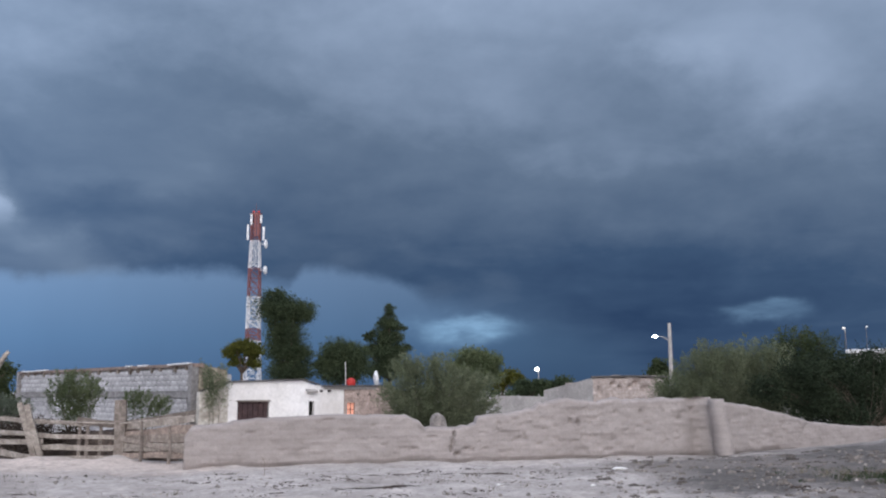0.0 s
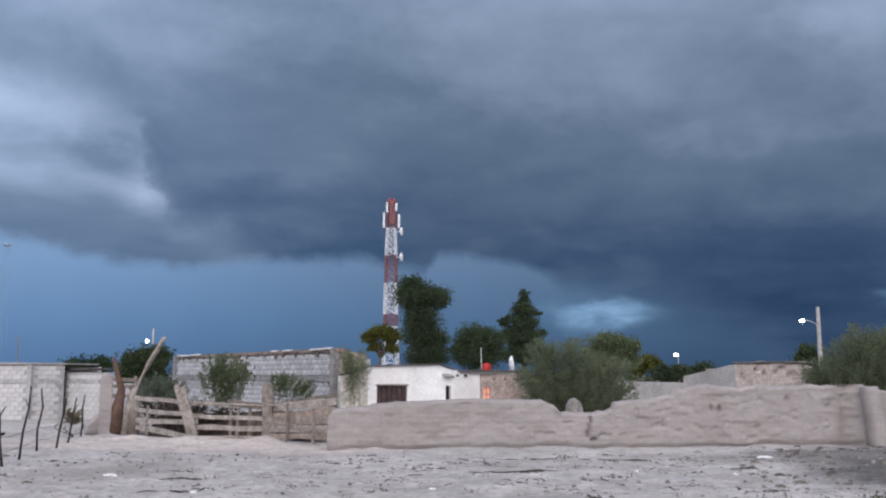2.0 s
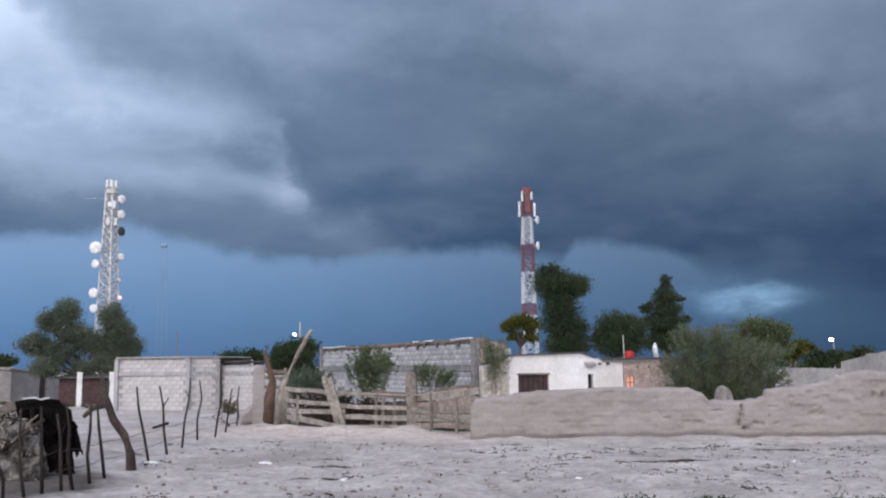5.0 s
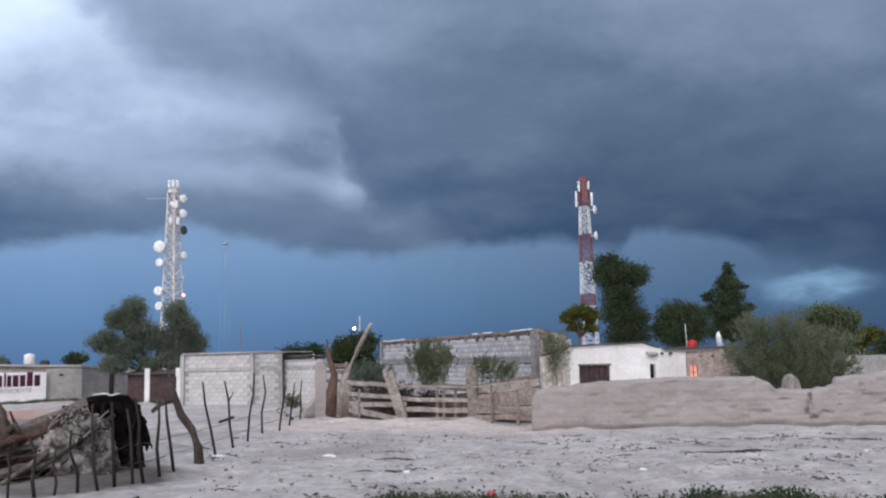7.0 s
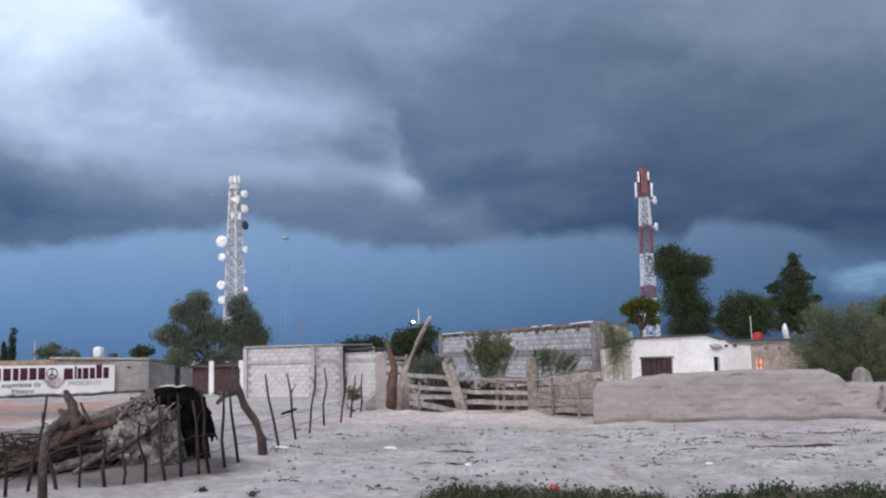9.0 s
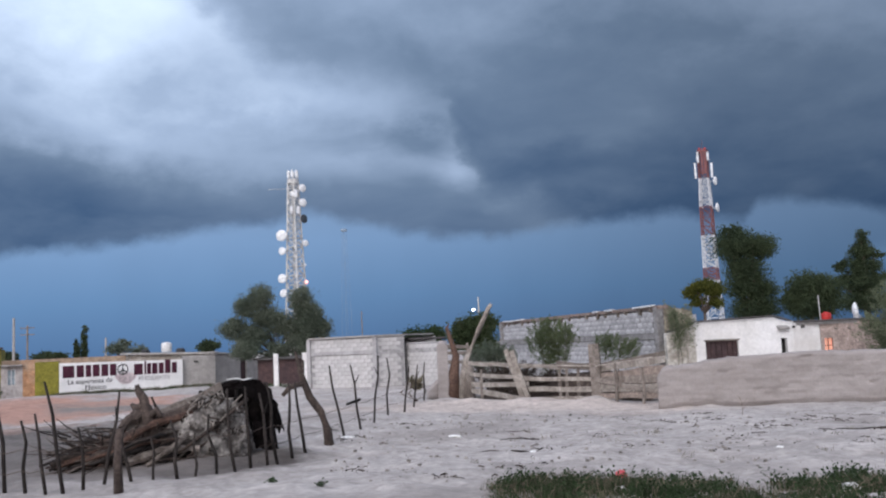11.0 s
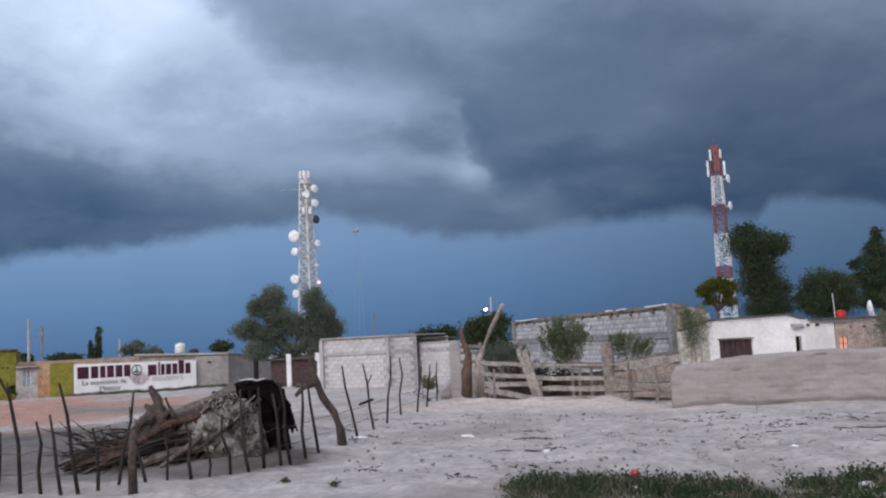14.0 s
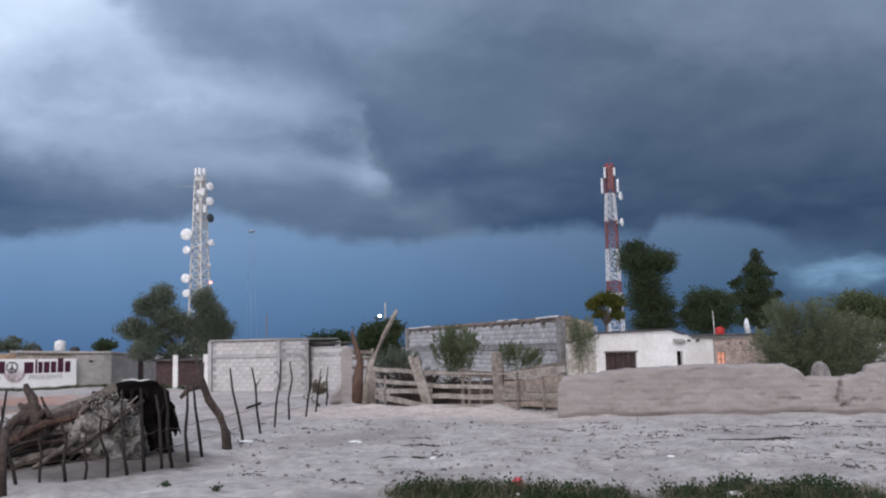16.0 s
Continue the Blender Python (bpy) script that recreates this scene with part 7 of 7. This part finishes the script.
def verge():
    """How far out the weed verge reaches, by x."""
    rs = np.random.RandomState(31)
    green, dry = [], []
    edge = lambda x: np.interp(x, [-6.6, -6.0, -5.5, -3.3, -1.7, 0.0, 1.7, 2.7, 3.6, 5.0, 9.0], [9.9, 10.9, 11.8, 12.6, 13.0, 13.5, 14.4, 15.0, 15.0, 15.2, 16.5])
    for k in range(2900):
        x = rs.uniform(-6.6, 5.4)
        y = edge(x) - abs(rs.normal(0, 1.5)) - 0.15
        n = 0.7 * noise.noise((x * 0.6, y * 0.8, 5.0)) + 0.55 * noise.noise((x * 1.9, y * 2.4, 2.0)) + 0.05
        if n > -0.22 and y > 9 and math.degrees(math.atan2(x, y)) > -26.5 + 3 * n:
            (green if rs.rand() < 0.55 + 0.45 * n - 0.06 * max(0.0, x + 1) else dry).append((x, y, float(np.clip(0.45 + n * 0.9 + rs.uniform(-0.2, 0.25), 0.2, 1.2))))
    for k in range(90):
        x, y = rs.normal(9.4, 0.9), rs.normal(20.2, 0.7)
        (green if k % 3 else dry).append((x, y, rs.uniform(0.3, 0.8)))
    for k in range(70):
        b, d = rs.uniform(-30, 20), rs.uniform(15, 25)
        v = at(b, d)
        dry.append((v.x, v.y, rs.uniform(0.2, 0.5)))
    for k in range(420):
        v = at(-51.1, 58.2).lerp(at(-42.4, 60.4), rs.rand()) + Vector((rs.uniform(0, 1.2), -rs.uniform(0.1, 1.4), 0))
        (green if rs.rand() < 0.5 else dry).append((v.x, v.y, rs.uniform(0.5, 1.1)))
    for k in range(120):
        v = at(-42.5, 60.4).lerp(at(-38, 52), rs.rand()) + Vector((rs.uniform(0, 1.2), -rs.uniform(0.1, 1.4), 0))
        green.append((v.x, v.y, rs.uniform(0.5, 1.2)))
    rl = np.random.RandomState(8)
    clumps = [(Vector((x, y, ground_z(x, y) + 0.05 + 0.05 * k)), (0.13 + 0.1 * k, 0.13 + 0.1 * k, 0.04 + 0.05 * k)) for x, y, k in green if rl.rand() < 0.2 and y < 20]
    tagged(link("leafy_weeds", leaf_mesh("leafy_weeds", clumps, 21000, 0.04, 19, clump=0.6, narrow=0.36, stray=0.1), LEAF_WEED), "low leafy green weeds along the verge", "weeds", kind="stuff")
    blades("green_weeds", green, 30, 0.15, 0.006, 3, LEAF_WEED, "ragged green weeds along the verge")
    blades("dry_grass", dry, 30, 0.21, 0.004, 4, LEAF_DRY, "dry straw-coloured grass tufts")


verge()


def scatter(name, count, seed, material, label, category, maker, region):
    rs = np.random.RandomState(seed)
    vs, fs = [], []
    for k in range(count):
        x, y = region(rs)
        maker(rs, x, y, ground_z(x, y), vs, fs)
    me = bpy.data.meshes.new(name)
    me.from_pydata(vs, [], fs)
    tagged(link(name, me, material), label, category, kind="stuff")


def stone_maker(rs, x, y, z, vs, fs):
    r = 0.008 + 0.045 * rs.rand() ** 4
    i = len(vs)
    a0 = rs.uniform(0, 6)
    for j in range(5):
        a = a0 + j * math.tau / 5
        q = r * rs.uniform(0.7, 1.2)
        vs.append((x + q * math.cos(a), y + q * math.sin(a), z - 0.01))
    for j in range(5):
        a = a0 + j * math.tau / 5
        q = r * rs.uniform(0.4, 0.8)
        vs.append((x + q * math.cos(a), y + q * math.sin(a), z + r * rs.uniform(0.5, 0.9)))
    for j in range(5):
        n = (j + 1) % 5
        fs.append((i + j, i + n, i + 5 + n, i + 5 + j))
    fs.append(tuple(i + 5 + j for j in range(5)))


def clod_maker(rs, x, y, z, vs, fs):
    for k in range(rs.randint(1, 4)):
        px, py = x + rs.normal(0, 0.12), y + rs.normal(0, 0.06)
        stone_maker(rs, px, py, ground_z(px, py), vs, fs)
        i, g = len(vs) - 10, rs.uniform(1.0, 2.3)
        for j in range(i, i + 10):
            v = vs[j]
            vs[j] = (px + (v[0] - px) * g * 1.5, py + (v[1] - py) * g, v[2] + max(0.0, v[2] - ground_z(px, py)) * (g - 1) * 0.5)


def twig_maker(rs, x, y, z, vs, fs):
    """A small drift of broken straw and twigs."""
    for k in range(rs.randint(3, 14)):
        cx0, cy0 = x + rs.normal(0, 0.19), y + rs.normal(0, 0.13)
        l, a = 0.02 + 0.2 * rs.rand() ** 3, rs.uniform(-1.5, 1.5)
        w = rs.uniform(0.003, 0.010)
        dx, dy = math.cos(a) * l / 2, math.sin(a) * l / 2
        px, py = -math.sin(a) * w, math.cos(a) * w
        za, zb = ground_z(cx0 - dx, cy0 - dy), ground_z(cx0 + dx, cy0 + dy)
        i = len(vs)
        for sx, zz in ((-1, za), (0, (za + zb) / 2 + rs.uniform(0, 0.02)), (1, zb)):
            cx, cy = cx0 + sx * dx, cy0 + sx * dy + (rs.uniform(-0.02, 0.02) if sx == 0 else 0)
            vs += [(cx + px, cy + py, zz), (cx - px, cy - py, zz), (cx, cy, zz + w * 2)]
        for s in (0, 3):
            for u, v in ((0, 1), (1, 2), (2, 0)):
                fs.append((i + s + u, i + s + v, i + s + 3 + v, i + s + 3 + u))


def open_ground(rs):
    while True:
        v = at(rs.uniform(-36, 30), 13 + 14 * rs.rand() ** 0.8)
        if v.y < 24.6 + 0.2 * v.x and noise.noise((v.x * 0.35, v.y * 0.5, 9.0)) > rs.uniform(-0.6, 0.3):
            return v.x, v.y


def right_bank(rs):
    v = at(9 + 25 * rs.rand() ** 0.8, rs.uniform(17, 28))
    return v.x, v.y


scatter("pebbles", 2200, 51, PEBBLE, "scattered small stones on the bare earth", "pebbles", stone_maker, open_ground)
scatter("bank_stones", 1700, 52, PEBBLE, "gravelly stones on the low bank", "stones", stone_maker, right_bank)
scatter("earth_clods", 620, 54, CLOD, "dark clods and stones on the low bank", "clods", clod_maker, right_bank)
scatter("twigs", 130, 53, BRANCH, "dry twigs and straw strewn on the earth", "twigs", twig_maker, open_ground)


def litter(name, place, size, material, label, seed, category="litter"):
    """A crumpled scrap lying on the ground."""
    rs = random.Random(seed)
    x, y = place
    z = ground_z(x, y)
    t = thing(name, (x, y, z), label, category)
    bm = bmesh.new()
    bmesh.ops.create_icosphere(bm, subdivisions=2, radius=1.0)
    for v in bm.verts:
        k = 1 + 0.45 * noise.noise(v.co * 1.8 + Vector((seed, 0, 0)))
        v.co = Vector((x + v.co.x * size[0] * k, y + v.co.y * size[1] * k, z + size[2] * 0.6 + v.co.z * size[2] * k))
    part("scrap", bm, material, t)


for k, (x, y, w, h) in enumerate(((-9.3, 17.35, 0.16, 0.03), (4.28, 22.8, 0.17, 0.04), (-1.25, 12.25, 0.15, 0.06), (-3.85, 11.5, 0.1, 0.055), (-11.7, 16.9, 0.17, 0.025), (-6.6, 15.2, 0.06, 0.02), (1.2, 20.2, 0.07, 0.02), (3.1, 19.5, 0.05, 0.02), (-2.6, 16.2, 0.06, 0.02), (-27, 30, 0.2, 0.05))):
    litter("plastic_scrap", (x, y), (w, w * 0.6, h), WHITEPLASTIC, "crumpled white plastic scrap on the bare earth", k + 1)

PINKCAN = surf("red_scrap", (0.62, 0.10, 0.12), (0.5, 0.08, 0.1), 3.0, 0.5, 0.1)
litter("red_scrap", (-4.28, 12.9), (0.09, 0.06, 0.07), PINKCAN, "crumpled red plastic scrap among the weeds", 20)


TUFTS = (((-8.81, 10.73), 0.07), ((-7.97, 10.8), 0.08))


def tuft(place, r, seed):
    """A small rosette of weed leaves."""
    x, y = place
    z = ground_z(x, y)
    t = thing("weed_tuft", (x, y, z), "small green weed tuft on the bare earth", "weed", "weed tufts")
    link("leaves", leaf_mesh("leaves", [((x, y, z + r * 0.4), (r, r, r * 0.45))], 70, 0.04, seed, clump=0.5, narrow=0.3), LEAF_WEED, t)
    bm = bmesh.new()
    for k in range(5):
        a = k * 1.3
        tube(bm, [(x, y, z - 0.03), (x + math.cos(a) * r * 0.5, y + math.sin(a) * r * 0.5, z + r * 0.7)], [0.006, 0.003], 4)
    part("stems", bm, LEAF_WEED, t)


for k, (place, r) in enumerate(TUFTS):
    tuft(place, r, 70 + k)


def dry_sprig(place, h):
    """A bare upright sprig with a few side twigs."""
    x, y = place
    z = ground_z(x, y)
    t = thing("dry_sprig", (x, y, z), "bare dry sprig standing in the open earth", "sprig")
    bm = bmesh.new()
    tube(bm, [(x, y, z - 0.05), (x + 0.02, y, z + h * 0.5), (x - 0.02, y, z + h)], [0.009, 0.007, 0.004], 5)
    for k in range(6):
        a, u = k * 2.1, 0.3 + 0.11 * k
        tube(bm, [(x, y, z + h * u), (x + 0.14 * math.cos(a), y + 0.1 * math.sin(a), z + h * u + 0.12)], [0.005, 0.003], 4)
    part("stem", bm, WOOD, t)


dry_sprig((-4.3, 22.3), 0.42)


def debris(place, n, spread, length, label, seed):
    """A flat tangle of dead sticks."""
    rs = random.Random(seed)
    x, y = place
    t = thing("stick_tangle", (x, y, ground_z(x, y)), label, "sticks")
    for k in range(n):
        a = rs.uniform(-0.7, 0.7)
        cx, cy = x + rs.gauss(0, spread), y + rs.gauss(0, spread * 0.35)
        l = length * rs.uniform(0.4, 1.0) / 2
        p = [Vector((cx + s * l * math.cos(a), cy + s * l * math.sin(a), 0)) for s in (-1, 0, 1)]
        for v in p:
            v.z = ground_z(v.x, v.y) + 0.02
        p[1].z += rs.uniform(0.0, 0.035)
        bm = bmesh.new()
        tube(bm, p, [0.005, 0.011, 0.005], 4)
        part("stick", bm, BRANCH, t)


debris((-1.3, 19.0), 5, 0.35, 0.9, "flat tangle of dead sticks on bare earth", 1)
debris((-7.8, 17.2), 3, 0.25, 0.6, "flat tangle of dead sticks on bare earth", 2)
debris((-0.5, 22.7), 3, 0.30, 0.7, "flat tangle of dead sticks on bare earth", 3)
debris((10.4, 26.6), 4, 0.40, 0.6, "flat tangle of dead sticks on bare earth", 4)
debris((-1.3, 18.9), 4, 0.40, 0.9, "flat tangle of dead sticks on bare earth", 5)
debris((-7.0, 15.3), 3, 0.30, 0.6, "flat tangle of dead sticks on bare earth", 6)
debris((-7.8, 17.3), 3, 0.30, 0.6, "flat tangle of dead sticks on bare earth", 7)
debris((1.0, 22.6), 4, 0.40, 0.8, "flat tangle of dead sticks on bare earth", 8)


# ---------- masonry pieces ----------
def wall_blocks():
    t, r, l, run, a = BB
    wall = [c for c in t.children if c.name.startswith("wall")][0]
    rng = random.Random(2)
    bm = bmesh.new()
    box(bm, (0, 0, 0), (0.385, 0.12, 0.182))
    for v in bm.verts:
        v.co += Vector((rng.uniform(-0.006, 0.006), 0, rng.uniform(-0.006, 0.006)))
    me = bpy.data.meshes.new("block")
    bm.to_mesh(me)
    bm.free()
    me.materials.append(BLOCK)
    rest = bmesh.new()
    base = Vector(t.location)
    for z0, n, near in ((1.985, 4, 19.7), (0.15, 8, 19.7)):
        for row in range(n):
            z = z0 + 0.1 + row * 0.2
            s = 0.45 + (0.2 if row % 2 else 0.0)
            while s < 19.6 and s < run - 0.4:
                c = along(r, l, s, 0.045 + rng.uniform(-0.008, 0.008), z)
                piece = (z0 > 1) or (s < 8.4 and row >= 3)
                if piece:
                    ob = new("block", me)
                    ob.parent = wall
                    ob.matrix_basis = Matrix.Translation(c - base) @ Matrix.Rotation(a + rng.uniform(-0.01, 0.01), 4, "Z")
                else:
                    box(rest, c, (0.385, 0.12, 0.182), a)
                s += 0.4
    ob = part("blockwork", rest, BLOCK, t)
    ob["kind"] = "stuff"


wall_blocks()


def hut_blocks():
    """Whitewashed blocks standing a little proud of the hut's joints."""
    rng = random.Random(6)
    bm = bmesh.new()
    box(bm, (0, 0, 0), (0.385, 0.03, 0.182))
    me = bpy.data.meshes.new("block")
    bm.to_mesh(me)
    bm.free()
    me.materials.append(WHITEPIECE)
    for wall, p, q, top in HUT:
        base = Vector(root_of(wall).location)
        run = (Vector(q) - Vector(p)).length
        for row in range(int(top / 0.2)):
            z = 0.1 + row * 0.2
            if abs(z - 1.72) < 0.1:
                continue
            s = 0.32 + (0.2 if row % 2 else 0.0)
            while s < run - 0.22:
                ob = new("block", me)
                ob.parent = wall
                ob.matrix_basis = Matrix.Translation(along(p, q, s, rng.uniform(-0.008, 0.004), z) - base) @ Matrix.Rotation(turn(p, q), 4, "Z")
                s += 0.4


WHITEPIECE = surf("whitewashed_block_face", (0.58, 0.57, 0.58), (0.48, 0.467, 0.472), 0.9, 0.9, 0.4, 16.0, dark=(0.42, 0.39, 0.375), stain=0.6, grain=0.4, rand=0.09)
hut_blocks()
